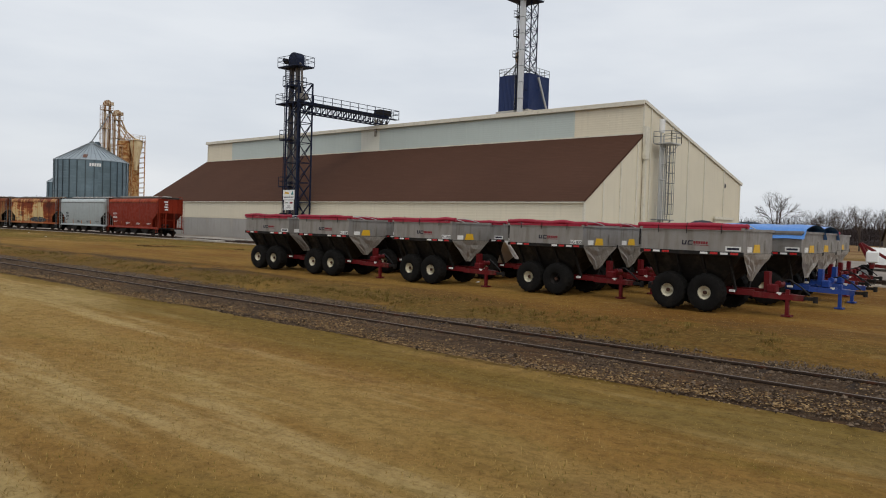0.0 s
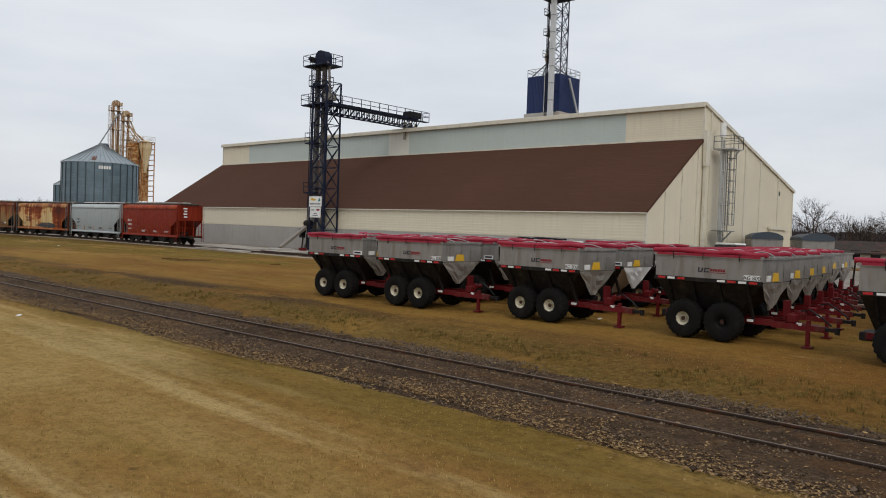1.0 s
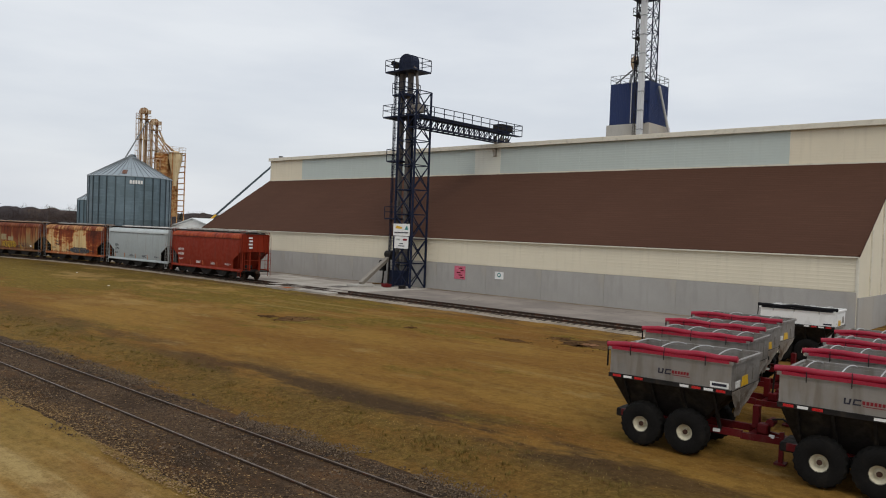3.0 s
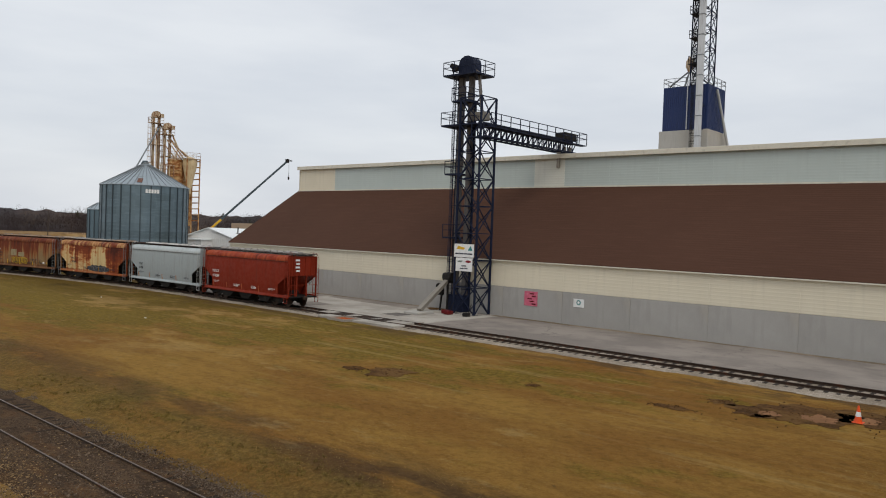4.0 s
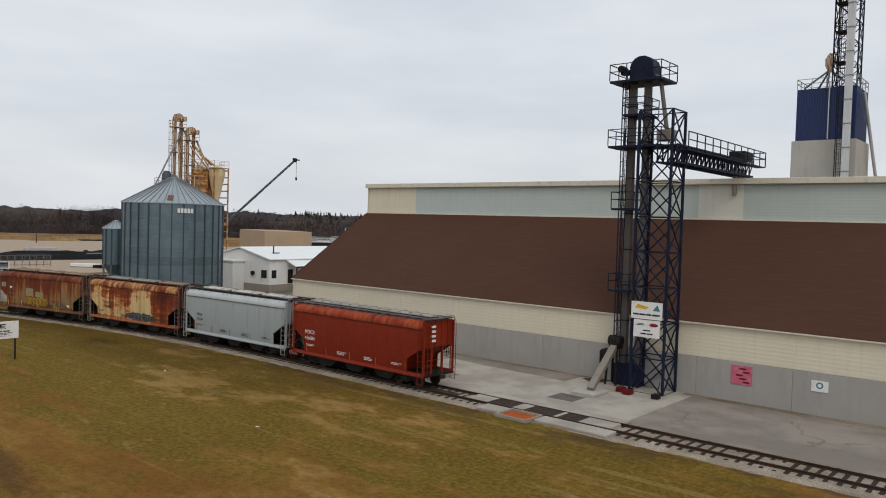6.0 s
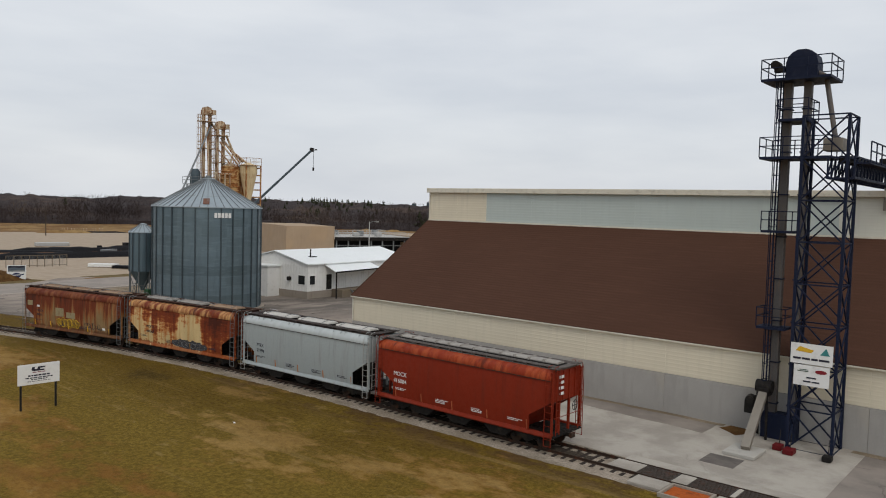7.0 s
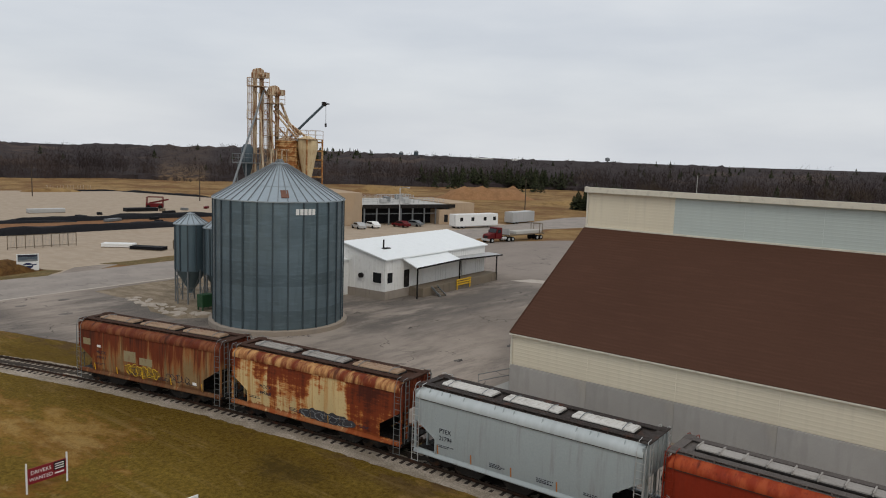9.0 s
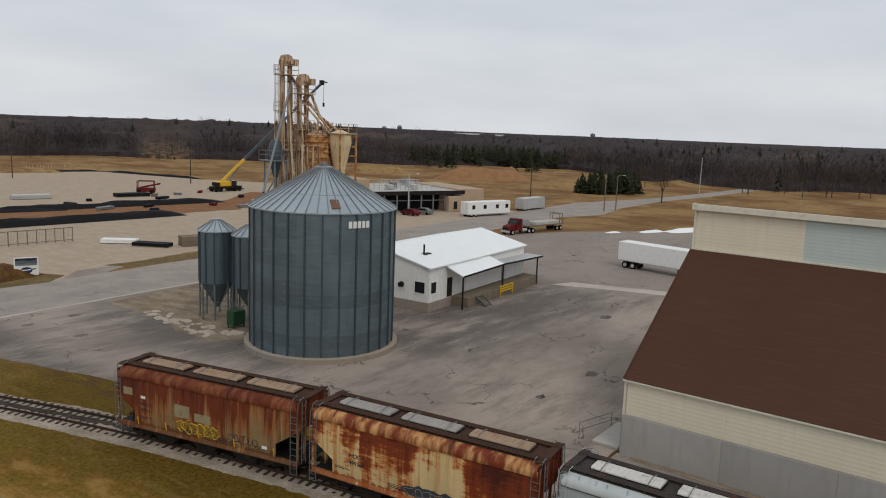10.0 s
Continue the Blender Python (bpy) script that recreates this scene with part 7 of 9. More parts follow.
for i, (x, y, s) in enumerate(((53.3, 74.9, 0.3), (52.9, 74.2, 0.34), (53.0, 72.3, 0.28))):
    j = thing("floor_jack", pose(x, y, 0.03), "small faded red steel drum trolley", "trolley")
    part("body", G().chamfer(-s, s, -s * 0.8, s * 0.8, 0.0, 0.3, 0.03), M_FRAMERED if i < 2 else M_BLACKSTEEL, j)
    part("handle", G().beam((0.2, 0, 0.28), (0.75, 0.1, 0.95), 0.04), M_BLACKSTEEL, j)

for name, y0, y1, z0, z1, m1, lab in (("wall_sign", 67.45, 68.75, 1.15, 2.35, M_PINK, "faded pink square warning sign on the concrete wall"), ("wall_sign", 63.05, 64.0, 1.45, 2.1, M_WHITE, "small white sign with a teal oval mark")):
    s = thing(name, pose(WX - 0.115, 0, 0), lab, "sign")
    part("board", G().box(-0.03, 0.0, y0, y1, z0, z1), m1, s)
    if m1 is M_WHITE:
        part("mark", G().cyl((-0.045, (y0 + y1) / 2, (z0 + z1) / 2 + 0.05), (-0.03, (y0 + y1) / 2, (z0 + z1) / 2 + 0.05), 0.2, 16), M_TEAL, s)
        part("mark_centre", G().cyl((-0.055, (y0 + y1) / 2, (z0 + z1) / 2 + 0.05), (-0.045, (y0 + y1) / 2, (z0 + z1) / 2 + 0.05), 0.11, 16), M_WHITE, s)
    else:
        g = G()
        for k in range(5):
            g.box(-0.04, -0.03, y0 + 0.15 + 0.2 * (k % 3), y0 + 0.55 + 0.22 * (k % 3), z0 + 0.12 + 0.21 * k, z0 + 0.22 + 0.21 * k)
        part("mark", g, M_FRAMERED, s)


# ---- spreader trailers ----
TL, TW, TZ0, TZ1 = 3.14, 2.36, 1.76, 2.42
# Near-black base carries the shade below the box; the dirt is real.
M_SLOPE = paint("shaded_hopper_slope", (0.022, 0.019, 0.017, 1), 0.7, 0.1, var=0.3, grain=5, dirt=DIRT, dirt_amount=0.5)
M_APRON = paint("dull_apron_sheet", (0.36, 0.335, 0.30, 1), 0.5, 0.3, var=0.3, grain=5, dirt=DIRT, dirt_amount=0.5)


def make_trailer(m, label, wall_mat=M_STEEL, frame_mat=M_FRAMERED, tarp_mat=M_TARPRED, plate="", rim_mats=None, cover=False, logo=True, apron=None):
    """A tandem spreader trailer; the tongue points to -y, -x is its near side."""
    t = thing("spreader_trailer", m, label, "trailer", "parked spreader trailers")
    h, w = TL / 2, TW / 2
    k = 0.045
    box = part("hopper_box", G().box(-w, -w + k, -h, h, TZ0, TZ1).box(w - k, w, -h, h, TZ0, TZ1).box(-w + k, w - k, -h, -h + k, TZ0, TZ1).box(-w + k, w - k, h - k, h, TZ0, TZ1), wall_mat, t, "upright steel box sides")
    g = G()
    for s in (-1, 1):
        g.box(min(s * (w - 0.03), s * (w + 0.05)), max(s * (w - 0.03), s * (w + 0.05)), -h - 0.05, h + 0.05, TZ1 - 0.01, TZ1 + 0.07)
        g.box(-w, w, min(s * (h - 0.03), s * (h + 0.05)), max(s * (h - 0.03), s * (h + 0.05)), TZ1 - 0.01, TZ1 + 0.06)
    part("top_rail", g, wall_mat, box)
    g = G()
    for y in (-0.75, 0.0, 0.75):
        for s in (-1, 1):
            g.box(min(s * w, s * (w + 0.035)), max(s * w, s * (w + 0.035)), y * h * 1.3 - 0.03, y * h * 1.3 + 0.03, TZ0, TZ1) if s > 0 else None
    part("side_post", g, wall_mat, box)
    # sloped hopper below the box
    lo = 0.72
    top = [(-w, -h), (w, -h), (w, h), (-w, h)]
    bot = [(-0.34, -h + 0.95), (0.34, -h + 0.95), (0.34, h - 0.25), (-0.34, h - 0.25)]
    vs = [(x, y, TZ0) for x, y in top] + [(x, y, lo) for x, y in bot]
    ins = [(x * 0.96, y * 0.96, TZ0 + 0.001) for x, y in top] + [(x * 0.9, y * 0.95, lo + 0.04) for x, y in bot]
    side = [(0, 4, 5, 1), (1, 5, 6, 2), (2, 6, 7, 3), (3, 7, 4, 0)]
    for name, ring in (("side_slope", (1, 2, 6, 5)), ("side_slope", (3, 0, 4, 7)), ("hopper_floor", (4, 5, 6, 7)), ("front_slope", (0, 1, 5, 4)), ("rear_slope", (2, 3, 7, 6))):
        part(name, G().add([vs[i] for i in ring], [(0, 1, 2, 3)]), apron if apron and name == "front_slope" else M_SLOPE, t, ("white front slope" if apron and name == "front_slope" else "grimy hopper slope darkened for shade under the box") if "slope" in name else "")
    fl, rf = G(), random.Random(int(abs(m.translation.x * 13 + m.translation.y * 29)))
    cols = 9
    for j in range(6):
        u = j / 5
        for i in range(cols):
            q = (i / (cols - 1) * 2 - 1) * ((w - 0.02) * (1 - u) + 0.16 * u)
            fl.v.append((q + 0.12 * u, -h - 0.012 + (0.22 * u if 0 < j else 0) + rf.uniform(-0.035, 0.035) * (j > 0), TZ0 - 0.01 - 0.82 * u))
    fl.f = [(j * cols + i, j * cols + i + 1, (j + 1) * cols + i + 1, (j + 1) * cols + i) for j in range(5) for i in range(cols - 1)]
    part("front_apron", fl, apron or M_APRON, t, "crumpled pale metal front apron")
    part("inner_slope", G().add(ins, [f[::-1] for f in side] + [(4, 7, 6, 5)]), wall_mat, t)
    for s in (-1, 1):
        part("bottom_rail", G().box(s * (w + 0.01) - 0.04, s * (w + 0.01) + 0.04, -h - 0.02, h + 0.02, TZ0 - 0.07, TZ0 + 0.04), M_BLACKSTEEL, t)
    for s in (-1, 1):
        for y in (-1.15, -0.35, 0.45, 1.2):
            part("gusset", G().beam((s * (w - 0.03), y, TZ0 - 0.05), (s * 0.5, y, 0.66), 0.07, 0.09), M_BLACKSTEEL, t)
    # frame and tongue
    part("chassis_rail", G().box(-0.5, -0.38, -h - 0.1, h - 0.05, 0.55, 0.72), frame_mat, t)
    part("chassis_rail", G().box(0.38, 0.5, -h - 0.1, h - 0.05, 0.55, 0.72), frame_mat, t)
    tong = part("tongue", G().beam((-0.44, -h - 0.05, 0.6), (-0.08, -h - 1.2, 0.55), 0.12, 0.16).beam((0.44, -h - 0.05, 0.6), (0.08, -h - 1.2, 0.55), 0.12, 0.16).box(-0.1, 0.1, -h - 1.35, -h - 0.9, 0.47, 0.63).box(-0.42, 0.42, -h - 0.35, -h - 0.2, 0.52, 0.66), frame_mat, t)
    part("hitch", G().box(-0.05, 0.05, -h - 1.6, -h - 1.3, 0.5, 0.6).cyl((0, -h - 1.65, 0.44), (0, -h - 1.65, 0.62), 0.07, 8), M_BLACKSTEEL, tong)
    part("jack_stand", G().box(-0.21, -0.11, -h - 1.0, -h - 0.9, 0.04, 0.78).box(-0.3, -0.02, -h - 1.08, -h - 0.82, 0.0, 0.05), frame_mat, tong)
    part("gear_box", G().chamfer(-0.2, 0.12, -h - 0.62, -h - 0.36, 0.66, 0.9, 0.03), frame_mat, tong)
    part("pump", G().cyl((0.05, -h - 0.6, 0.9), (0.4, -h - 0.6, 0.9), 0.1, 10).box(0.18, 0.4, -h - 0.3, -h - 0.15, 0.7, 1.25), frame_mat, tong)
    part("hose", G().tube([(0.2, -h - 0.5, 0.95), (0.1, -h - 0.9, 1.05), (0.05, -h - 1.25, 0.85), (0.02, -h - 1.5, 0.65)], 0.025, 6), M_BLACK, tong)
    for x in (-0.55, -0.2):
        part("side_marker", G().box(x - 0.09, x - 0.02, -h + (0.4 if x < -0.4 else -0.8), -h + (0.56 if x < -0.4 else -0.68), 0.62, 0.69), M_REFLECT, tong)
    # walking-beam axle and wheels
    axle = part("axle_beam", G().beam((-0.6, h - 0.88, 0.58), (-0.6, h - 2.04, 0.58), 0.12, 0.16).beam((0.6, h - 0.88, 0.58), (0.6, h - 2.04, 0.58), 0.12, 0.16).beam((-0.6, h - 1.46, 0.62), (0.6, h - 1.46, 0.62), 0.14), M_BLACKSTEEL, t)
    n = 0
    for y in (h - 0.88, h - 2.04):
        for s in (-1, 1):
            c = s * (w - 0.24)
            prof = [(0.195, -0.19), (0.26, -0.225), (0.45, -0.23), (0.53, -0.195), (0.56, -0.11), (0.565, 0.0), (0.56, 0.11), (0.53, 0.195), (0.45, 0.23), (0.26, 0.225), (0.195, 0.19)]
            wheel = part("wheel", G().cyl((c - 0.2 * s, y, 0.57), (c - 0.06 * s, y, 0.57), 0.12, 12), M_BLACKSTEEL, axle)
            ty = G().lathe(prof, (c, y, 0.57), 44, "x")
            ty.v = [(vx, y + (vy - y) * q, 0.57 + (vz - 0.57) * q) for i, (vx, vy, vz) in enumerate(ty.v) for q in (1.0 if not 3 <= i % 11 <= 7 else (1.018 if (i // 11 + (i % 11 > 5)) % 2 else 0.965),)]
            part("tyre", ty, M_RUBBER, wheel, smooth=True)
            rm = rim_mats[n] if rim_mats else M_RIM
            part("rim", G().lathe([(0.205, 0.20 * s), (0.195, 0.16 * s), (0.165, 0.12 * s), (0.12, 0.02 * s), (0.075, 0.02 * s), (0.065, 0.12 * s), (0.01, 0.12 * s)], (c, y, 0.57), 22, "x"), rm, wheel, smooth=True)
            part("hub", G().cyl((c + 0.02 * s, y, 0.57), (c + 0.15 * s, y, 0.57), 0.062, 10), M_RUSTROOF, wheel)
            n += 1
    part("spinner_housing", G().chamfer(-0.45, 0.45, h - 0.3, h + 0.12, 0.5, 0.72, 0.03), M_BLACKSTEEL, t)
    # rolled tarp, bows and end caps
    if cover:
        seg = 10
        vs, fs = [], []
        for j, y in enumerate(np.linspace(-h - 0.1, h + 0.1, 7)):
            for i in range(seg + 1):
                u = i / seg * 2 - 1
                vs.append(((w + 0.09) * u, y, TZ1 + 0.24 * (1 - u * u) + 0.06 - (0.24 if i in (0, seg) else 0) + 0.02 * ((j % 2) - 0.5)))
        fs = [(j * (seg + 1) + i, j * (seg + 1) + i + 1, (j + 1) * (seg + 1) + i + 1, (j + 1) * (seg + 1) + i) for j in range(6) for i in range(seg)]
        part("tarp_cover", G().add(vs, fs), tarp_mat, t, "stretched vinyl tarp cover", smooth=True)
    else:
        r5 = random.Random(int(abs(m.translation.x * 31 + m.translation.y * 17)))
        pts = [(-w + 0.05 + r5.uniform(-0.05, 0.06), y, TZ1 + 0.13 + r5.uniform(-0.03, 0.04)) for y in np.linspace(-h - 0.12, h + 0.12, 8)]
        part("rolled_tarp", G().tube(pts, 0.078, 10), tarp_mat, t, "rolled-up vinyl tarp", smooth=True)
        part("tarp_flap", G().prism([(-w - 0.058, TZ1 + 0.01), (-w - 0.052, TZ1 + 0.01), (-w - 0.052, TZ1 + 0.072), (-w + 0.16, TZ1 + 0.075), (-w + 0.16, TZ1 + 0.082), (-w - 0.058, TZ1 + 0.08)], -h + 0.05, h - 0.05), tarp_mat, t)
        for y in (-0.95, 0.1, 1.0):
            part("tarp_strap", G().tube([(-w - 0.064, y, TZ1 - 0.10), (-w - 0.066, y, TZ1 + 0.1), (-w + 0.04, y + 0.02, TZ1 + 0.205), (-w + 0.19, y + 0.02, TZ1 + 0.1)], 0.012, 5), M_BLACK, t)
        part("crank_arm", G().beam((-w + 0.1, h + 0.12, TZ1 + 0.15), (-w + 0.25, h + 0.2, TZ1 - 0.5), 0.035), M_BLACKSTEEL, t)
    for y in (-1.1, -0.35, 0.4, 1.15):
        g = G()
        g.tube([(w * u, y, TZ1 + 0.04 + 0.15 * (1 - u * u)) for u in np.linspace(-1, 1, 8)], 0.016, 5)
        part("tarp_bow", g, M_GALVLIGHT, t)
    # plates
    for i, y in enumerate((-1.35, -1.05, -0.75, -0.45, 0.75, 1.05, 1.35)):
        part("reflector_tape", G().box(-w - 0.062, -w - 0.05, y - 0.11, y + 0.11, TZ0 - 0.04, TZ0 + 0.02), M_REFLECT if i % 2 else M_REFRED, t)
    if logo:
        part("side_logo", G().prism([(0.25, 1.97), (0.13, 1.97), (0.10, 2.10), (0.14, 2.10), (0.16, 2.0), (0.22, 2.0), (0.21, 2.10), (0.25, 2.10)], -w - 0.012, -w - 0.002, axis="x"), M_INK, t, "dark open logo shape")
        part("side_logo", G().prism([(0.08, 1.97), (-0.07, 1.97), (-0.08, 2.0), (0.05, 2.0), (0.03, 2.07), (-0.08, 2.07), (-0.09, 2.10), (0.06, 2.10)], -w - 0.012, -w - 0.002, axis="x"), M_INK, t, "dark notched logo shape")
        part("side_logo", joined([(-w - 0.012, -w - 0.002, -0.16 - 0.075 * q, -0.105 - 0.075 * q, 2.005, 2.08) for q in range(6)] + [(-w - 0.012, -w - 0.002, -0.56, -0.12, 1.96, 1.975)]), M_RED, t, "dull red lettering bars")
    pl = part("unit_plate", G().box(-w - 0.014, -w - 0.002, -h + 0.05, -h + 0.5, TZ0 + 0.06, TZ0 + 0.2), M_REFLECT, t)
    if plate:
        word("plate_text", plate, 0.15, M_INK, t, Matrix.Translation((-w - 0.018, -h + 0.275, TZ0 + 0.075)) @ Euler((radians(90), 0, radians(-90))).to_matrix().to_4x4(), 0.002)
    else:
        part("plate_bar", G().box(-w - 0.02, -w - 0.014, -h + 0.1, -h + 0.45, TZ0 + 0.1, TZ0 + 0.165), M_INK, pl)
    part("caution_triangle", G().prism([(-0.40, TZ0 + 0.03), (0.16, TZ0 + 0.03), (0.10, TZ0 + 0.27), (-0.30, TZ0 + 0.27)], -h - 0.014, -h - 0.002), M_YELLOW, t, "yellow warning plate")
    part("front_plate", G().box(-0.85, -0.5, -h - 0.012, -h - 0.002, TZ0 + 0.04, TZ0 + 0.2), M_REFLECT, t)
    part("front_plate", G().box(0.55, 0.85, -h - 0.012, -h - 0.002, TZ0 + 0.1, TZ0 + 0.4), M_STEEL, t)
    return t


def trailer_at(cx, cy, turn):
    """Pose from the near rear top corner."""
    a = radians(turn)
    f, s = Vector((math.sin(a), -math.cos(a))), Vector((math.cos(a), math.sin(a)))
    c = Vector((cx, cy)) + f * TL / 2 + s * TW / 2
    return pose(c.x, c.y, 0, 0, 0, turn)


FRONT = "stainless spreader trailer with red frame and rolled red tarp"
t1 = make_trailer(trailer_at(21.38, 32.72, 4), FRONT)
t2 = make_trailer(trailer_at(21.28, 28.38, 4), FRONT, plate="AG 800")
t3 = make_trailer(trailer_at(22.1, 23.1, 1), FRONT, plate="AG 800")
t4 = make_trailer(trailer_at(22.7, 17.6, 0), "stainless spreader trailer with one bare black wheel", rim_mats=[M_RIM, M_RIM, M_BLACKSTEEL, M_RIM], plate="AG 800")
t5 = make_trailer(trailer_at(22.0, 11.9, 0), FRONT)
for base, x, y, a, rows in ((t1, 25.6, 33.9, 4, ((0, 0), (3.1, 0.7), (6.6, 1.3))), (t2, 25.0, 28.9, 4, ((0, 0), (2.9, 0.35), (5.8, 0.75))), (t3, 30.0, 24.0, 1, ((0, 0), (3.0, 0.5))), (t4, 25.6, 17.9, 0, ((0, 0), (2.85, 0.4), (5.7, 0.8))), (t5, 32.5, 13.0, 0, ((0, 0), (3.0, 0.4), (6.0, 0.8))), (t3, 38.5, 29.6, 2, ((0, 0),)), (t4, 34.5, 19.6, 0, ((0, 0), (2.8, 0.3), (5.5, 0.5)))):
    for dx, dy in rows:
        copy_thing(base if base is not t2 else t1, trailer_at(x + dx, y + dy, a + random.uniform(-1.5, 1.5)))
make_trailer(trailer_at(26.5, 23.95, 1), "stainless spreader trailer with a white front apron", apron=M_WHITE)
b1 = make_trailer(trailer_at(26.2, 11.6, 0), "grey spreader trailer with blue frame and blue tarp", M_STEEL, M_FRAMEBLUE, M_TARPBLUE, cover=True, logo=False)
copy_thing(b1, trailer_at(29.3, 12.0, 0))
make_trailer(trailer_at(39.8, 35.3, 4), "white spreader trailer with black tarp", M_WHITE, M_BLACKSTEEL, M_TARP, cover=False, logo=False)


# ---- road vehicles ----
def wheels(parent, spots, r, w):
    for x, y in spots:
        wl_ = part("wheel", G().cyl((x - w / 2, y, r), (x + w / 2, y, r), r, 20), M_RUBBER, parent)
        s = 1 if x > 0 else -1
        part("rim", G().cyl((x + s * w / 2, y, r), (x + s * (w / 2 + 0.02), y, r), r * 0.55, 14), M_GALVLIGHT, wl_)


def make_cab(m, cap_mat, cap_roof, label, back=5.2):
    """A heavy truck cab facing -y with its frame running back."""
    t = thing("truck", m, label, "truck")
    part("hood", G().prism([(-2.2, 0.8), (-0.4, 0.8), (-0.4, 1.95), (-1.9, 1.7), (-2.2, 1.45)], -0.85, 0.85, axis="x"), cap_mat, t)
    part("cab", G().prism([(-0.4, 0.8), (1.3, 0.8), (1.3, 2.75), (0.0, 2.75), (-0.4, 1.95)], -1.1, 1.1, axis="x"), cap_mat, t)
    part("cab_roof", G().chamfer(-1.08, 1.08, -0.05, 1.32, 2.75, 2.95, 0.05), cap_roof, t)
    part("windscreen", G().prism([(-0.42, 1.97), (-0.02, 2.7), (-0.05, 2.72), (-0.46, 1.99)], -0.98, 0.98, axis="x"), M_GLASS, t)
    for s in (-1, 1):
        part("side_window", G().box(min(s * 1.1, s * 1.115), max(s * 1.1, s * 1.115), 0.1, 0.95, 1.95, 2.6), M_GLASS, t)
        part("fuel_tank", G().cyl((s * 0.85, 1.5, 0.75), (s * 0.85, 2.7, 0.75), 0.3, 14), M_GALVLIGHT, t)
        part("mirror", G().box(s * 1.3 - 0.06, s * 1.3 + 0.06, -0.1, 0.0, 1.9, 2.4), M_BLACK, t)
    part("bumper", G().chamfer(-1.1, 1.1, -2.4, -2.2, 0.45, 0.85, 0.03), M_GALVLIGHT, t)
    part("grille", G().box(-0.5, 0.5, -2.22, -2.19, 0.95, 1.45), M_BLACK, t)
    part("frame_rail", G().box(-0.45, 0.45, -1.8, back, 0.7, 0.9), M_BLACKSTEEL, t)
    wheels(t, [(s * 0.95, y) for s in (-1, 1) for y in ((-1.4, 3.4, 4.6) if back > 4 else (-1.4, back - 0.6))], 0.5, 0.35)
    return t


def make_van_trailer(m, length, z0, z1, mat_, label, name="semi_trailer"):
    t = thing(name, m, label, "trailer")
    part("body", G().chamfer(-1.28, 1.28, 0, length, z0, z1, 0.04), mat_, t)
    part("bottom_rail", G().box(-1.3, 1.3, 0.0, length, z0 - 0.12, z0), M_GALVLIGHT, t)
    part("landing_gear", G().box(-0.8, -0.65, length * 0.78, length * 0.78 + 0.15, 0.1, z0).box(0.65, 0.8, length * 0.78, length * 0.78 + 0.15, 0.1, z0), M_BLACKSTEEL, t)
    wheels(t, [(s * 1.0, y) for s in (-1, 1) for y in (1.2, 2.45)], 0.5, 0.4)
    part("suspension", G().box(-0.7, 0.7, 0.6, 3.1, 0.5, z0 - 0.1), M_BLACKSTEEL, t)
    part("rear_door_bar", G().box(-0.7, -0.65, -0.03, 0.0, z0, z1 - 0.1).box(0.65, 0.7, -0.03, 0.0, z0, z1 - 0.1), M_GALVLIGHT, t)
    return t


def make_grain_trailer(m, label):
    """A hopper-bottom grain trailer with a dark rolled tarp on top; length along y."""
    t = thing("grain_trailer", m, label, "trailer", "grain trailers beside the gable")
    part("box", G().prism([(-1.25, 1.6), (1.25, 1.6), (1.28, 3.1), (-1.28, 3.1)], 0, 8.2), M_STEEL, t)
    part("hopper_bottom", G().prism([(0.6, 1.55), (3.3, 1.55), (2.3, 0.7), (1.7, 0.7)], -1.15, 1.15, axis="x").prism([(3.7, 1.55), (6.6, 1.55), (5.5, 0.7), (4.9, 0.7)], -1.15, 1.15, axis="x"), M_STEEL, t)
    part("tarp", G().prism([(-1.32, 3.05), (1.32, 3.05), (1.25, 3.35), (0.7, 3.62), (0, 3.7), (-0.7, 3.62), (-1.25, 3.35)], -0.1, 8.3), paint("slate_tarp", (0.06, 0.075, 0.095, 1), 0.6), t, "dark slate vinyl tarp")
    wheels(t, [(s * 1.0, y) for s in (-1, 1) for y in (0.7, 1.9)], 0.5, 0.35)
    part("frame_beam", G().box(-0.5, 0.5, 0.2, 8.0, 1.0, 1.62), M_BLACKSTEEL, t)
    part("nose_leg", G().box(-0.7, 0.7, 6.4, 6.55, 0.0, 1.0), M_BLACKSTEEL, t)


make_grain_trailer(pose(69.8, 30.5, 0, 0, 0, -66), "steel grain trailer with a dark slate tarp")
make_grain_trailer(pose(71.5, 26.8, 0, 0, 0, -66), "steel grain trailer with a dark slate tarp")
make_cab(pose(66.1, 32.7, 0, 0, 0, -107), M_BLACK, M_WHITE, "black truck with a white roof before the grain trailers", 3.2).scale = (1.0, 1.0, 0.88)
make_cab(pose(136.7, 169.6, 0, 0, 0, -99), M_FRAMERED, M_FRAMERED, "red heavy truck parked at the yard edge")
fb = thing("flatbed_trailer", pose(140.0, 169.1, 0, 0, 0, -99), "grey flatbed trailer hitched to the red truck", "trailer")
part("deck", G().chamfer(-1.25, 1.25, 0, 11, 1.2, 1.4, 0.02), M_WOOD, fb)
part("headboard", G().box(-1.2, 1.2, 0, 0.1, 1.4, 2.6), M_GALVLIGHT, fb)
part("load", G().chamfer(-1.1, 1.1, 2.2, 10.2, 1.42, 2.0, 0.04), M_CONC2, fb, "pale grey load on the deck")
part("side_rail", G().box(-1.28, -1.2, 0, 11, 1.05, 1.25), M_BLACKSTEEL, fb)
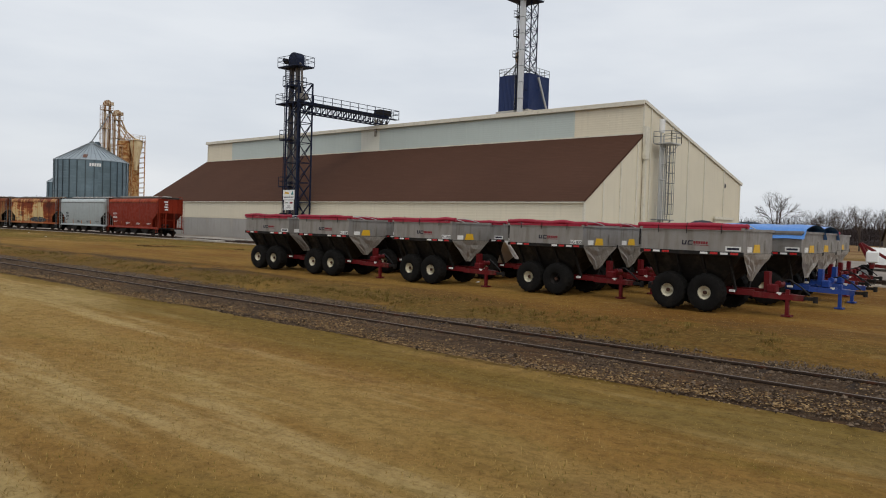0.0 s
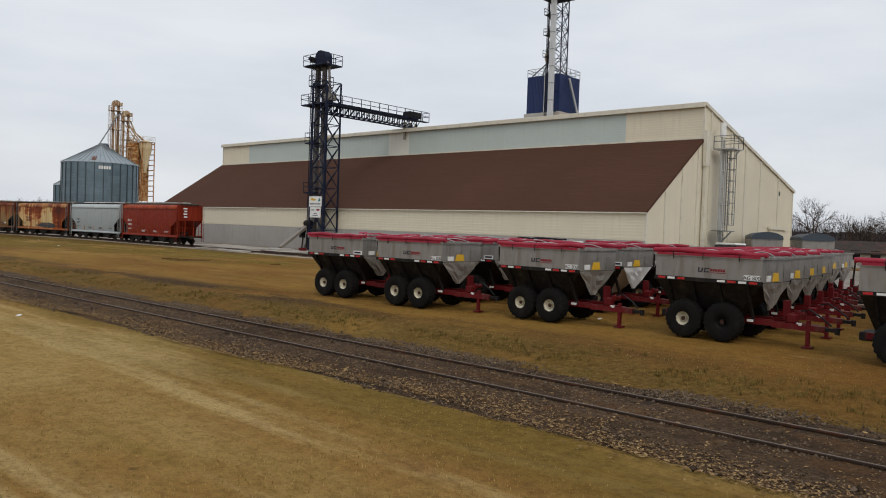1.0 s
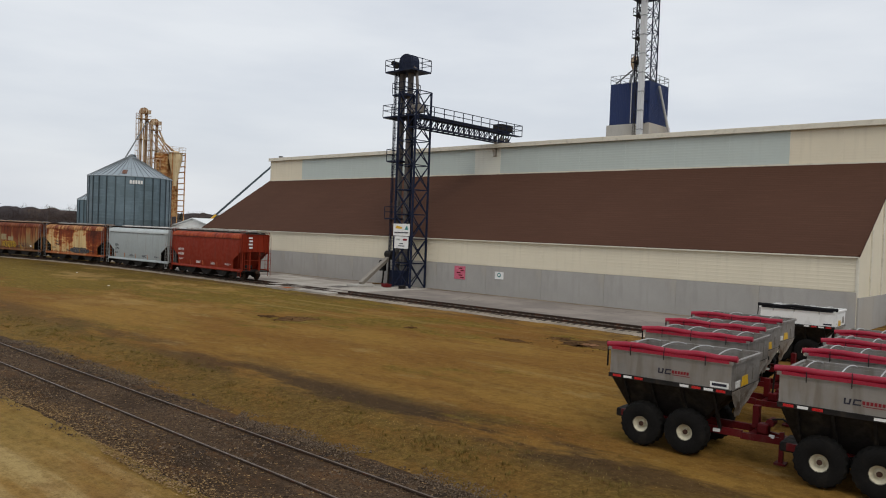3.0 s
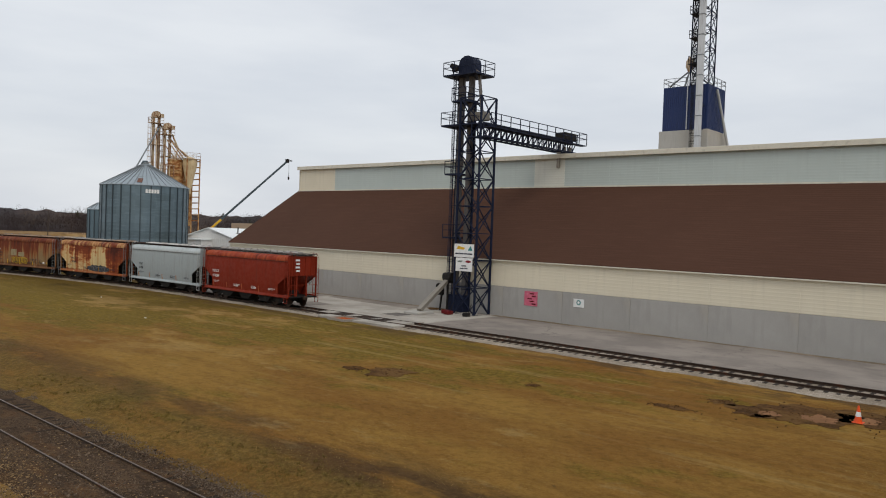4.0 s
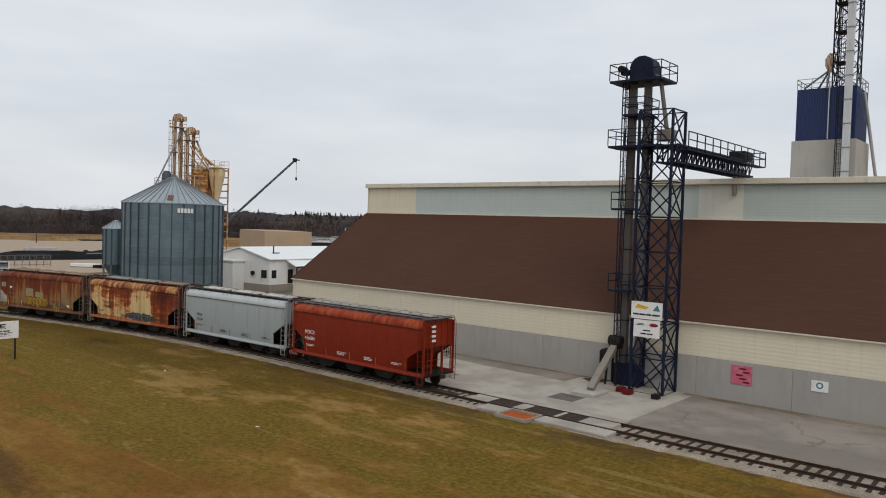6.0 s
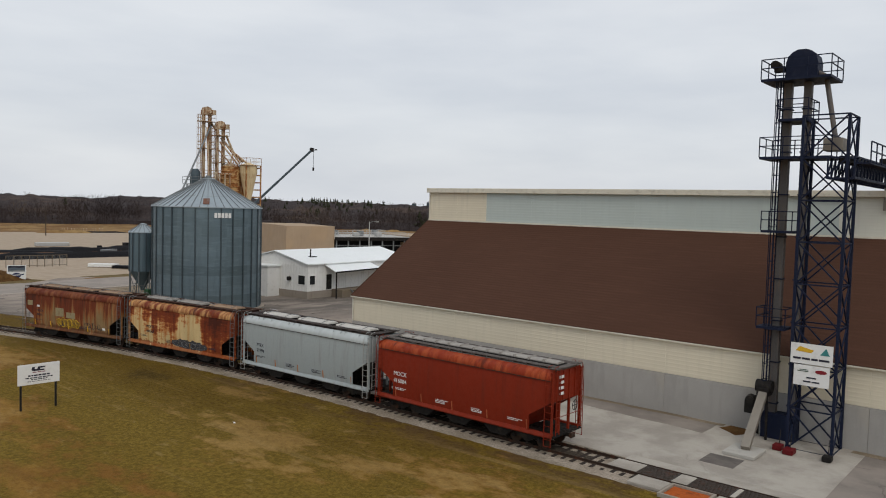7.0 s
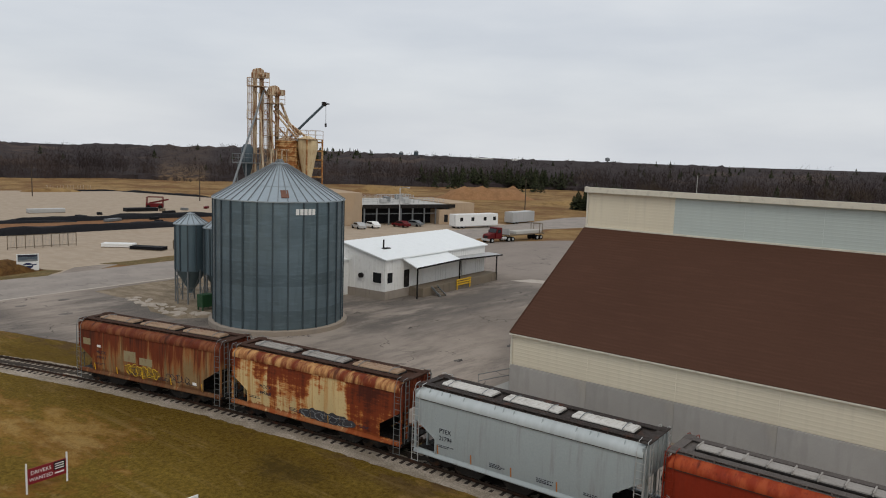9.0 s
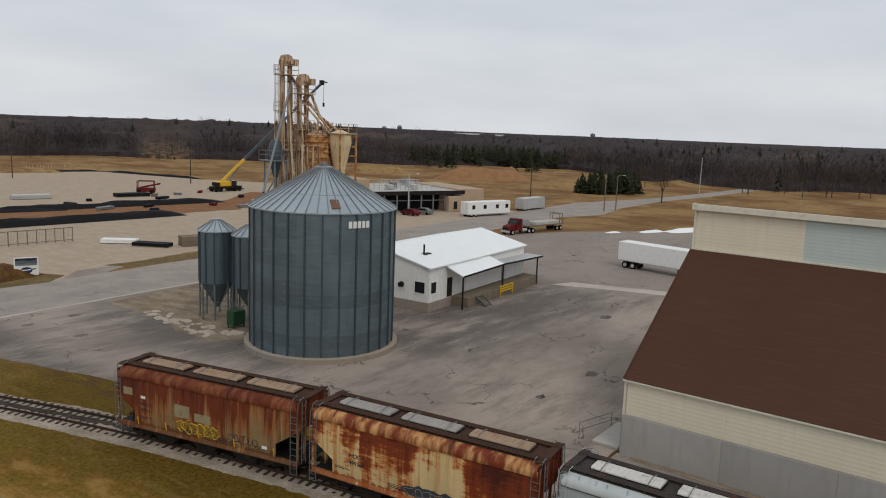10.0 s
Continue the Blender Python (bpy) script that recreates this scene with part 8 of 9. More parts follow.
for y in (9.4, 10.3):
    part("stake", G().beam((-1.2, y, 1.4), (-1.2, y, 3.4), 0.1).beam((1.2, y, 1.4), (1.2, y, 3.4), 0.1).beam((-1.2, y, 3.3), (1.2, y, 3.3), 0.1), M_WOOD, fb)
wheels(fb, [(s * 1.0, y) for s in (-1, 1) for y in (8.8, 10.0)], 0.5, 0.4)
make_van_trailer(pose(120.0, 140.4, 0, 0, 0, 172), 12.0, 1.2, 3.85, M_WHITE, "long white semi trailer parked in the yard")
so = make_van_trailer(pose(152.0, 191.7, 0, 0, 0, -104), 13.0, 0.6, 3.3, M_WHITE, "white site office trailer with dark windows", "site_trailer")
for y in (1.2, 4.6, 8.4, 11.4):
    part("window", G().box(1.27, 1.30, y, y + 0.9, 1.7, 2.6), M_GLASS, so)
    part("window", G().box(-1.30, -1.27, y, y + 0.9, 1.7, 2.6), M_GLASS, so)
make_van_trailer(pose(174.5, 191.0, 0, 0, 0, -92), 10.0, 0.5, 3.0, M_GALVLIGHT, "grey storage trailer beside the site office", "site_trailer")
pk = thing("pickup_truck", pose(66.0, 14.5, 0, 0, 0, -80), "white pickup truck parked behind the trailers", "pickup truck")
part("body", G().prism([(-2.6, 0.5), (2.6, 0.5), (2.6, 1.1), (0.6, 1.1), (0.4, 1.12), (-0.0, 1.75), (-1.2, 1.75), (-1.5, 1.12), (-2.6, 1.05)][::-1], -0.95, 0.95, axis="x"), M_WHITE, pk)
part("windows", G().prism([(0.3, 1.15), (-0.02, 1.68), (-1.15, 1.68), (-1.4, 1.15)], -0.965, 0.965, axis="x"), M_GLASS, pk)
wheels(pk, [(s * 0.85, y) for s in (-1, 1) for y in (-1.7, 1.6)], 0.4, 0.25)
im = thing("tillage_implement", pose(47.0, 11.0, 0, 0, 0, 12), "folded red farm implement with white markers", "farm machine")
part("main_beam", G().beam((-2.5, 0, 0.9), (2.5, 0, 0.9), 0.2).beam((0, 0, 0.9), (0, -2.5, 0.7), 0.18), M_FRAMERED, im)
for x in (-2.2, -1.1, 1.1, 2.2):
    part("wing_arm", G().beam((x, 0, 0.9), (x * 0.9, 0.6, 2.1), 0.14).beam((x * 0.9, 0.6, 2.1), (x * 0.7, -0.7, 1.3), 0.1), M_FRAMERED, im)
    part("tank", G().chamfer(x - 0.25, x + 0.25, -0.3, 0.3, 1.1, 1.7, 0.06), M_WHITE, im)
wheels(im, [(-1.0, 0.4), (1.0, 0.4)], 0.45, 0.3)


# ---- office with loading dock ----
M_DOCK = concrete_material("stained_dock_concrete", (0.20, 0.165, 0.125, 1), 0.6)


def make_office():
    t = thing("dock_office", pose(76.3, 143.3, 0, 0, 0, 4.3), "low white metal office with a covered loading dock", "building")
    x1, ym, y1, ez, rz = 22.4, 6.6, 13.2, 4.75, 6.25
    wall = part("wall", G().prism([(0, 0), (y1, 0), (y1, ez), (ym, rz - 0.1), (0, ez)], 0, x1, axis="x"), M_WHITE, t, "white ribbed metal wall")
    rib = mesh_of("wall_rib", G().box(-0.03, 0.0, -0.025, 0.025, 1.0, ez - 0.05))
    rib.materials.append(M_WHITE)
    for i in range(24):
        piece("wall_rib", rib, wall, pose(0, 0.25 + (y1 - 0.5) * i / 23, 0))
    for i in range(42):
        piece("wall_rib", rib, wall, pose(0.25 + (x1 - 0.5) * i / 41, 0, 0, 0, 0, 90))
    part("foundation", G().box(-0.06, x1 + 0.06, -0.06, y1 + 0.06, 0, 1.0), M_FOOT, t, "tan-grey concrete foundation")
    part("roof", G().prism([(-0.3, ez - 0.08), (ym, rz), (ym, rz + 0.14), (-0.3, ez + 0.06)], -0.25, x1 + 0.25, axis="x"), M_WHITEROOF, t, "white low-pitched metal roof")
    part("roof", G().prism([(ym, rz), (y1 + 0.3, ez - 0.08), (y1 + 0.3, ez + 0.06), (ym, rz + 0.14)], -0.25, x1 + 0.25, axis="x"), M_WHITEROOF, t, "white low-pitched metal roof")
    vent = part("roof_vent", G().box(3.0, 4.3, 2.6, 3.6, 5.35, 5.6), M_BLACKSTEEL, t)
    part("vent_pipe", G().cyl((3.4, 3.0, 5.5), (3.4, 3.0, 6.6), 0.1, 10), M_BLACKSTEEL, vent)
    for xa, xb, ya, yb_ in ((-0.05, -0.01, 0.55, 1.75), (0.45, 1.35, -0.05, -0.01)):
        win = part("window", G().box(xa, xb, ya, yb_, 1.95, 3.15), M_GLASS, t)
        for z in (1.87, 3.15):
            part("window_frame", G().box(xa - 0.03, xb + 0.03, ya - 0.03, yb_ + 0.03, z, z + 0.08), M_WHITE, win)
    part("meter", G().cyl((-0.35, 3.5, 2.6), (0, 3.5, 2.6), 0.3, 14), M_BLACKSTEEL, t)
    def awning(xa, xb, za, zb, oa, ob_):
        """One bay of the dock roof: inner edge heights za, zb on the wall, outer edge heights oa, ob_."""
        v = [(xa, -0.02, za), (xb, -0.02, zb), (xb, -2.3, ob_), (xa, -2.3, oa)]
        v += [(x, y, z + 0.12) for x, y, z in v]
        return G().add(v, [(0, 1, 2, 3), (7, 6, 5, 4), (1, 0, 4, 5), (2, 1, 5, 6), (3, 2, 6, 7), (0, 3, 7, 4)])
    part("canopy", awning(3.2, 12.6, 4.55, 4.55, 3.62, 3.78), M_WHITEROOF, t, "sloping dock canopy")
    part("canopy", awning(12.6, x1 + 0.9, 3.72, 3.5, 3.80, 3.42), M_GALVLIGHT, t, "flat far bay of the dock canopy")
    part("canopy_fascia", G().beam((3.2, -2.34, 3.66), (12.6, -2.34, 3.82), 0.06, 0.2).beam((12.6, -2.34, 3.84), (x1 + 0.9, -2.34, 3.46), 0.06, 0.2), M_BLACKSTEEL, t, "dark canopy edge")
    for x, z in ((3.4, 0.0), (12.6, 1.1), (22.0, 1.1)):
        part("canopy_post", G().box(x - 0.07, x + 0.07, -2.26, -2.12, 0.0 if x > 20 else z, 3.66 if x < 20 else 3.5), M_BLACKSTEEL, t)
    for x in (8.6, 16.4):
        part("wall_joint", G().box(x - 0.03, x + 0.03, -0.07, -0.01, 1.1, 3.6), M_GALVDARK, t)
    part("dock", G().chamfer(4.6, x1, -2.2, -0.08, 0, 1.1, 0.04), M_DOCK, t, "concrete loading dock")
    for x in (7.5, 12.6, 17.2):
        part("dock_door", G().box(x, x + 2.6, -0.07, -0.04, 1.1, 3.4), M_WHITE, t)
    part("side_door", G().box(3.6, 4.6, -0.09, -0.04, 1.1, 3.2), M_BLACKSTEEL, t)
    stair = part("dock_stair", G().beam((6.3, -3.6, 0.05), (6.3, -2.2, 1.1), 0.08, 0.2).beam((7.5, -3.6, 0.05), (7.5, -2.2, 1.1), 0.08, 0.2), M_GALVDARK, t)
    for i in range(5):
        part("tread", G().box(6.3, 7.5, -3.5 + 0.27 * i, -3.25 + 0.27 * i, 0.17 + 0.2 * i, 0.21 + 0.2 * i), M_WOOD, stair)
    part("annex", G().box(-2.2, 0, 5.6, 11.5, 0, 4.2), M_WHITE, t, "lower off-white annex")
    part("annex_roof", G().box(-2.4, 0, 5.4, 11.7, 4.2, 4.4), M_WHITEROOF, t)
    return t


make_office()
pr = thing("pipe_railing", pose(58.2, 115.4, 0, 0, 0, -15), "grey pipe railing beside a concrete landing", "railing")
part("pipe", G().tube([(-1.6, 0, 0.0), (-1.6, 0, 1.1), (1.6, 0, 1.1), (1.6, 0, 0.0)], 0.03, 6).beam((-1.6, 0, 0.6), (1.6, 0, 0.6), 0.04), M_GALVDARK, pr)
lp = thing("landing", pose(58.6, 114.0, 0), "pale concrete landing at the warehouse corner", "concrete")
part("slab", G().chamfer(-2.0, 2.0, -0.9, 0.9, 0.0, 0.22, 0.03), M_CONC2, lp)
yb = thing("dock_barrier", pose(89.9, 142.0, 0, 0, 0, 4), "yellow striped steel dock barrier", "barrier")
for z in (0.55, 0.85, 1.15):
    part("rail", G().box(-1.7, 1.7, -0.05, 0.05, z, z + 0.17), M_YELLOW, yb)
for x in (-1.5, 1.5):
    part("post", G().box(x - 0.06, x + 0.06, -0.04, 0.04, 0, 1.35), M_YELLOW, yb)


# ---- signs in the grass ----
us = thing("yard_sign", pose(28.4, 110.8, 0, 0, 0, -3), "white two-post yard sign with dark lettering bars", "sign")
part("board", G().chamfer(-1.2, 1.2, -0.03, 0.03, 1.55, 2.8, 0.012), M_WHITE, us)
for x in (-1.0, 1.0):
    part("post", G().box(x - 0.05, x + 0.05, 0.031, 0.13, 0, 2.3), M_BLACK, us)
part("logo", G().prism([(-0.38, 2.62), (-0.22, 2.62), (-0.26, 2.48), (-0.1, 2.48), (-0.06, 2.62), (0.36, 2.62), (0.34, 2.55), (0.08, 2.52), (0.06, 2.46), (0.32, 2.44), (0.3, 2.37), (-0.34, 2.37), (-0.44, 2.44)], -0.04, -0.031), M_INK, us, "dark swooping logo shape")
r = random.Random(6)
for z, w_, h_, m_ in ((2.27, 0.36, 0.045, M_RED), (2.06, 0.62, 0.085, M_INK), (1.93, 0.78, 0.06, M_INK), (1.83, 0.46, 0.055, M_INK), (1.73, 0.66, 0.03, M_INK)):
    u = -w_
    while u < w_:
        e = min(w_, u + r.uniform(0.10, 0.26))
        part("text_bar", G().box(u, e, -0.038, -0.031, z, z + h_), m_, us)
        u = e + 0.045
ds = thing("banner_sign", pose(28.5, 121.9, 0, 0, 0, 3), "dark red banner between two white stakes", "sign")
part("banner", G().box(-0.95, 0.95, -0.012, 0.012, 0.45, 1.25), M_RED, ds)
for x in (-1.0, 1.0):
    part("stake", G().box(x - 0.035, x + 0.035, -0.03, 0.03, 0, 1.55), M_WHITE, ds)
word("lettering", "DRIVERS", 0.27, M_WHITE, ds, pose(-0.3, -0.016, 0.92, 90), 0.003)
word("lettering", "WANTED", 0.27, M_WHITE, ds, pose(-0.3, -0.016, 0.58, 90), 0.003)
part("patch", G().box(0.32, 0.9, -0.02, -0.012, 0.78, 1.2), M_BLACK, ds)
part("text_bar", joined([(0.38, 0.84, -0.026, -0.02, 0.84 + 0.12 * i, 0.89 + 0.12 * i) for i in range(3)]), M_WHITE, ds)
part("text_bar", G().box(0.38, 0.84, -0.018, -0.012, 0.6, 0.68), M_WHITE, ds)
cone = thing("traffic_cone", pose(37.8, 39.4, 0.0), "orange traffic cone with a white band on bare earth", "traffic cone")
part("base", G().chamfer(-0.2, 0.2, -0.2, 0.2, 0.0, 0.04, 0.01), M_ORANGE, cone)
part("cone", G().lathe([(0.15, 0.04), (0.11, 0.26)], n=18).lathe([(0.075, 0.45), (0.035, 0.68), (0.01, 0.69)], n=18), M_ORANGE, cone, smooth=True)
part("band", G().lathe([(0.112, 0.26), (0.076, 0.45)], n=18), M_REFLECT, cone, smooth=True)
bs = thing("site_sign", pose(55.9, 188.0, 0, 0, 0, -22), "white site sign with a slate picture and navy oval mark", "sign")
part("board", G().chamfer(-1.3, 1.3, -0.05, 0.05, 0.15, 2.35, 0.015), M_WHITE, bs)
part("picture", G().box(-1.15, 1.15, -0.062, -0.05, 1.36, 2.25), paint("printed_slate", (0.10, 0.13, 0.16, 1), 0.5, var=0.5, grain=3), bs, "grey-blue printed picture")
part("picture_band", G().prism([(-1.15, 1.95), (-0.3, 2.02), (0.4, 1.9), (1.15, 2.05), (1.15, 2.25), (-1.15, 2.25)], -0.066, -0.0625), M_INK, bs)
part("picture_band", G().prism([(-1.15, 1.36), (1.15, 1.36), (1.15, 1.56), (0.2, 1.66), (-0.6, 1.5), (-1.15, 1.6)], -0.066, -0.0625), M_GALVDARK, bs)
M_OVAL = paint("sign_navy", (0.012, 0.020, 0.075, 1), 0.5)
part("oval_mark", G().prism([(0.62 * math.cos(a), 0.78 + 0.40 * math.sin(a)) for a in np.linspace(0, 2 * math.pi, 24)[:-1]], -0.062, -0.05), M_OVAL, bs)
part("oval_band", G().prism([(-1.05, 0.66), (1.0, 0.86), (1.05, 1.0), (-1.0, 0.82)], -0.068, -0.0625), M_OVAL, bs)
part("oval_band", G().prism([(-0.5, 0.72), (0.5, 0.82), (0.5, 0.92), (-0.5, 0.84)], -0.072, -0.0685), M_WHITE, bs)
for x in (-1.1, 1.1):
    part("post", G().box(x - 0.05, x + 0.05, 0.05, 0.15, 0, 2.2), M_WOOD, bs)
for i, (x, y) in enumerate(((24.5, 20.5), (10.2, 33.0), (35.0, 100.0), (31.0, 84.0))):
    p = G().box(-0.09, 0.09, -0.05, 0.05, 0.0, 0.02)
    ob = part("litter", p, M_WHITE, at=pose(x, y, 0.03 + dip(x, y), 4, -7, 40 * i), label="scrap of white litter on the grass")
    tagged(ob, category="litter")


# ---- building site beyond the road ----
def make_unfinished():
    t = thing("unfinished_building", pose(127.0, 212.7, 0, 0, 0, -21), "half-built tan block building with an open dark bay", "building")
    part("block_wall", G().chamfer(0, 12.6, 0, 26, 0, 7.6, 0.05), M_TANWALL, t, "tan concrete block wall")
    part("block_wall", G().chamfer(36.5, 44, 0.5, 22, 0, 5.1, 0.05), M_TANWALL, t, "tan concrete block wall")
    porch = part("porch_wall", G().chamfer(32.6, 36.5, -1.5, 3, 0, 3.6, 0.05), M_TANWALL, t, "tan concrete block porch")
    part("door_opening", G().box(34.0, 35.0, -1.56, -1.5, 0.6, 2.4), M_BLACK, porch)
    # Black block stands in for the unlit inside of the bay.
    part("open_bay", G().box(12.7, 36.4, 3.0, 22, 0.2, 4.2), M_TARP, t, "open bay filled black for its inner shade")
    deck = part("roof_deck", G().chamfer(12.6, 37.5, -0.6, 24, 4.3, 4.75, 0.05), M_GREYROOF, t, "pale steel roof deck")
    part("roof_edge", G().box(12.5, 37.6, -0.7, -0.6, 4.0, 4.9), M_BLACKSTEEL, deck)
    for y in (4.0, 9.0, 20.0):
        part("deck_rail", G().rail([(13, y, 4.75), (24, y, 4.75), (37, y, 4.75)], 1.1, 0.04), M_GALVLIGHT, deck)
    for i in range(8):
        part("column", G().box(13.0 + 3.2 * i, 13.3 + 3.2 * i, -0.2, 0.1, 0, 4.3), M_GALVDARK, t)
    part("crossbar", G().box(12.8, 36.4, -0.12, 0.02, 2.6, 2.75), M_GALVDARK, t)
    part("parapet_rail", G().rail([(24, 16, 4.9), (34, 16, 4.9), (34, 22, 4.9)], 1.3, 0.05), M_GALVLIGHT, deck)
    for i, (x, y) in enumerate(((20, 5), (22.5, 8), (26, 4), (17, 13), (29, 11), (31, 18))):
        part("roof_unit", G().chamfer(x, x + 1.5, y, y + 1.5, 4.9, 5.9 + 0.3 * (i % 2), 0.04), M_GALVDARK if i % 2 else M_GALVLIGHT, deck)
    return t


make_unfinished()


def make_crane():
    t = thing("mobile_crane", pose(145.5, 267.0, 0), "yellow mobile crane with a raised lattice-tipped boom", "crane")
    part("carrier", G().chamfer(-4.6, 4.6, -1.2, 1.2, 0.8, 1.4, 0.06), M_BLACKSTEEL, t)
    for x in (-3.8, -2.5, 2.3, 3.7):
        for y in (-1.1, 1.1):
            part("wheel", G().cyl((x, y - 0.22, 0.6), (x, y + 0.22, 0.6), 0.6, 16), M_RUBBER, t)
    part("turntable", G().chamfer(-2.9, 1.6, -1.2, 1.2, 1.4, 2.7, 0.15), M_YELLOW, t, "yellow slewing house")
    part("cab", G().chamfer(1.0, 2.6, -1.5, -0.5, 1.4, 2.9, 0.1), M_GLASS, t)
    part("counterweight", G().chamfer(-3.6, -2.7, -1.25, 1.25, 1.5, 2.5, 0.08), M_BLACKSTEEL, t)
    part("outrigger", G().box(-4.2, -3.9, -2.6, 2.6, 0.5, 0.75).box(3.9, 4.2, -2.6, 2.6, 0.5, 0.75), M_BLACKSTEEL, t)
    base, tip = Vector((-1.5, 0, 2.6)), Vector((171.4 - 145.5, 256.8 - 267.0, 30.7))
    for k, (a, b, w) in enumerate(((0, 0.24, 0.64), (0.22, 0.62, 0.66), (0.60, 1.0, 0.62))):
        part("boom_section", G().beam(base.lerp(tip, a), base.lerp(tip, b), w), M_YELLOW if k == 0 else M_STIFF, t)
    part("boom_head", G().beam(tip, tip + Vector((2.2, 0, 0.3)), 0.25).beam(tip + Vector((0, 0, 0.6)), tip + Vector((2.2, 0, 0.4)), 0.15).box(tip.x - 0.5, tip.x + 0.5, tip.y - 0.5, tip.y + 0.5, tip.z - 0.5, tip.z + 0.8), M_BLACKSTEEL, t)
    part("hoist_rope", G().beam(tip + Vector((0.8, 0, 0)), tip + Vector((0.8, 0, -5.5)), 0.08), M_BLACKSTEEL, t)
    part("hook_block", G().chamfer(tip.x + 0.55, tip.x + 1.05, tip.y - 0.25, tip.y + 0.25, tip.z - 6.6, tip.z - 5.5, 0.08), M_BLACKSTEEL, t)
    part("lift_ram", G().beam((1.2, 0, 2.6), base.lerp(tip, 0.2), 0.4), M_GALVDARK, t)
    return t


make_crane()


def bank(name, pts, width, height, material, label, category):
    """A long low heap along a line."""
    g = G()
    n, cols = len(pts), 6
    vs = []
    for i, (x, y) in enumerate(pts):
        a, b = pts[max(0, i - 1)], pts[min(n - 1, i + 1)]
        d = Vector((b[0] - a[0], b[1] - a[1])).normalized()
        for j in range(cols):
            u = j / (cols - 1) * 2 - 1
            k = noise.noise(Vector((x * 0.2, y * 0.2, j)))
            e = 0.0 if i in (0, n - 1) else (0.6 if i in (1, n - 2) else 1.0)
            vs.append((x + d.y * u * width / 2, y - d.x * u * width / 2, max(-0.02, height * e * (1 - u * u) * (1 + 0.5 * k)) if 0 < j < cols - 1 else -0.02))
    g.add(vs, [(i * cols + j, i * cols + j + 1, (i + 1) * cols + j + 1, (i + 1) * cols + j) for i in range(n - 1) for j in range(cols - 1)])
    return tagged(part(name, g, material, label=label, smooth=True), category=category)


def line(a, b, n):
    return [(a[0] + (b[0] - a[0]) * i / n, a[1] + (b[1] - a[1]) * i / n) for i in range(n + 1)]


bank("sheeted_bank", line((36, 233), (106, 229), 26), 3.6, 1.3, M_TARP, "long bank under black plastic sheet", "sheeting")
bank("sheeted_bank", line((76, 252), (128, 245), 18), 3.2, 1.1, M_TARP, "long bank under black plastic sheet", "sheeting")
bank("sheeted_bank", line((60, 256), (92, 248), 10), 3.0, 0.6, M_TARP, "long bank under black plastic sheet", "sheeting")
bank("soil_heap", line((40, 186.5), (57.5, 190.5), 12), 6.0, 1.5, M_MUD, "brown soil heap beside the site sign", "soil")
bank("soil_heap", line((124, 353), (142, 348), 8), 5.0, 1.1, M_FIELD, "low brown heap on the gravel", "soil")
bank("soil_heap", line((243, 266), (277, 250), 14), 15.0, 4.2, M_MOUND, "large orange-tan soil mound", "soil")
bank("soil_heap", line((262, 296), (246, 320), 10), 12.0, 2.2, M_FIELD, "low brown soil bank before the woods", "soil")
bank("hay_bank", line((250, 230), (330, 196), 14), 10.0, 1.6, M_FIELD, "low dry grass bank", "bank")
bank("curb_bank", line((155, 346), (165, 303), 12), 1.6, 0.7, M_TARP, "dark silt fence line", "fence")
bank("curb_bank", line((132, 352), (156, 347), 10), 1.2, 0.6, M_TARP, "dark silt fence line", "fence")

sheet("verge_patch", ragged([(44, 183.6), (56.5, 183.4), (59.5, 186.2), (57, 190), (44, 190)], 0.9, 0.4, 12.0), 0.03, M_VERGE, "patch of dry ochre grass round the site sign", "grass")
sheet("verge_patch", ragged([(66.2, 188.9), (68.3, 185.1), (77.0, 185.4), (88.0, 186.0), (90.0, 190.4), (80.7, 189.8), (73, 188.9)], 0.9, 0.3, 22.0), 0.03, M_VERGE, "strip of dry ochre grass beside the road", "grass")
sheet("earth_strip", ragged([(40, 236), (72, 236.0), (104, 231.5), (121, 230.0), (131, 239.5), (117, 247.5), (92, 250.5), (60, 253.5), (36, 254)], 1.6, 0.8, 32.0), 0.03, M_EARTH, "bare orange-brown earth between the sheeted banks", "soil")

for i in range(14):
    u = i / 13
    mk = thing("site_post", pose(137.7 + 13.7 * u, 363.7 - 4.5 * u + 0.4 * (i % 3), 0), "short tan marker post on the gravel", "post", "marker posts on the site")
    part("shaft", G().cyl((0, 0, 0), (0, 0, 1.2), 0.12, 8, 0.1), M_TANWALL, mk)
    part("cap", G().cyl((0, 0, 1.2), (0, 0, 1.3), 0.11, 8, 0.05), M_WHITE, mk)
r = random.Random(77)
for i in range(22):
    x, y = r.uniform(96, 150), r.uniform(232, 268)
    kind_ = r.choice((M_TARP, M_WOOD, M_GALVLIGHT, M_GALVDARK, M_FRAMERED, M_WHITE))
    ob = thing("site_bundle", pose(x, y, 0, 0, 0, r.uniform(0, 180)), {M_TARP: "black wrapped", M_WOOD: "brown timber", M_GALVLIGHT: "pale steel", M_GALVDARK: "grey steel", M_FRAMERED: "red painted", M_WHITE: "white wrapped"}[kind_] + " bundle lying on the gravel", "building material", "bundles on the site")
    lx, ly = r.uniform(0.5, 2.2), r.uniform(0.3, 0.7)
    for q in range(2):
        part("layer", G().chamfer(-lx + 0.1 * q, lx - 0.05 * q, -ly, ly, 0.1 + 0.28 * q, 0.36 + 0.28 * q, 0.03), kind_, ob)
    part("bearer", G().box(-lx * 0.7, -lx * 0.55, -ly, ly, 0, 0.1).box(lx * 0.55, lx * 0.7, -ly, ly, 0, 0.1), M_WOOD, ob)
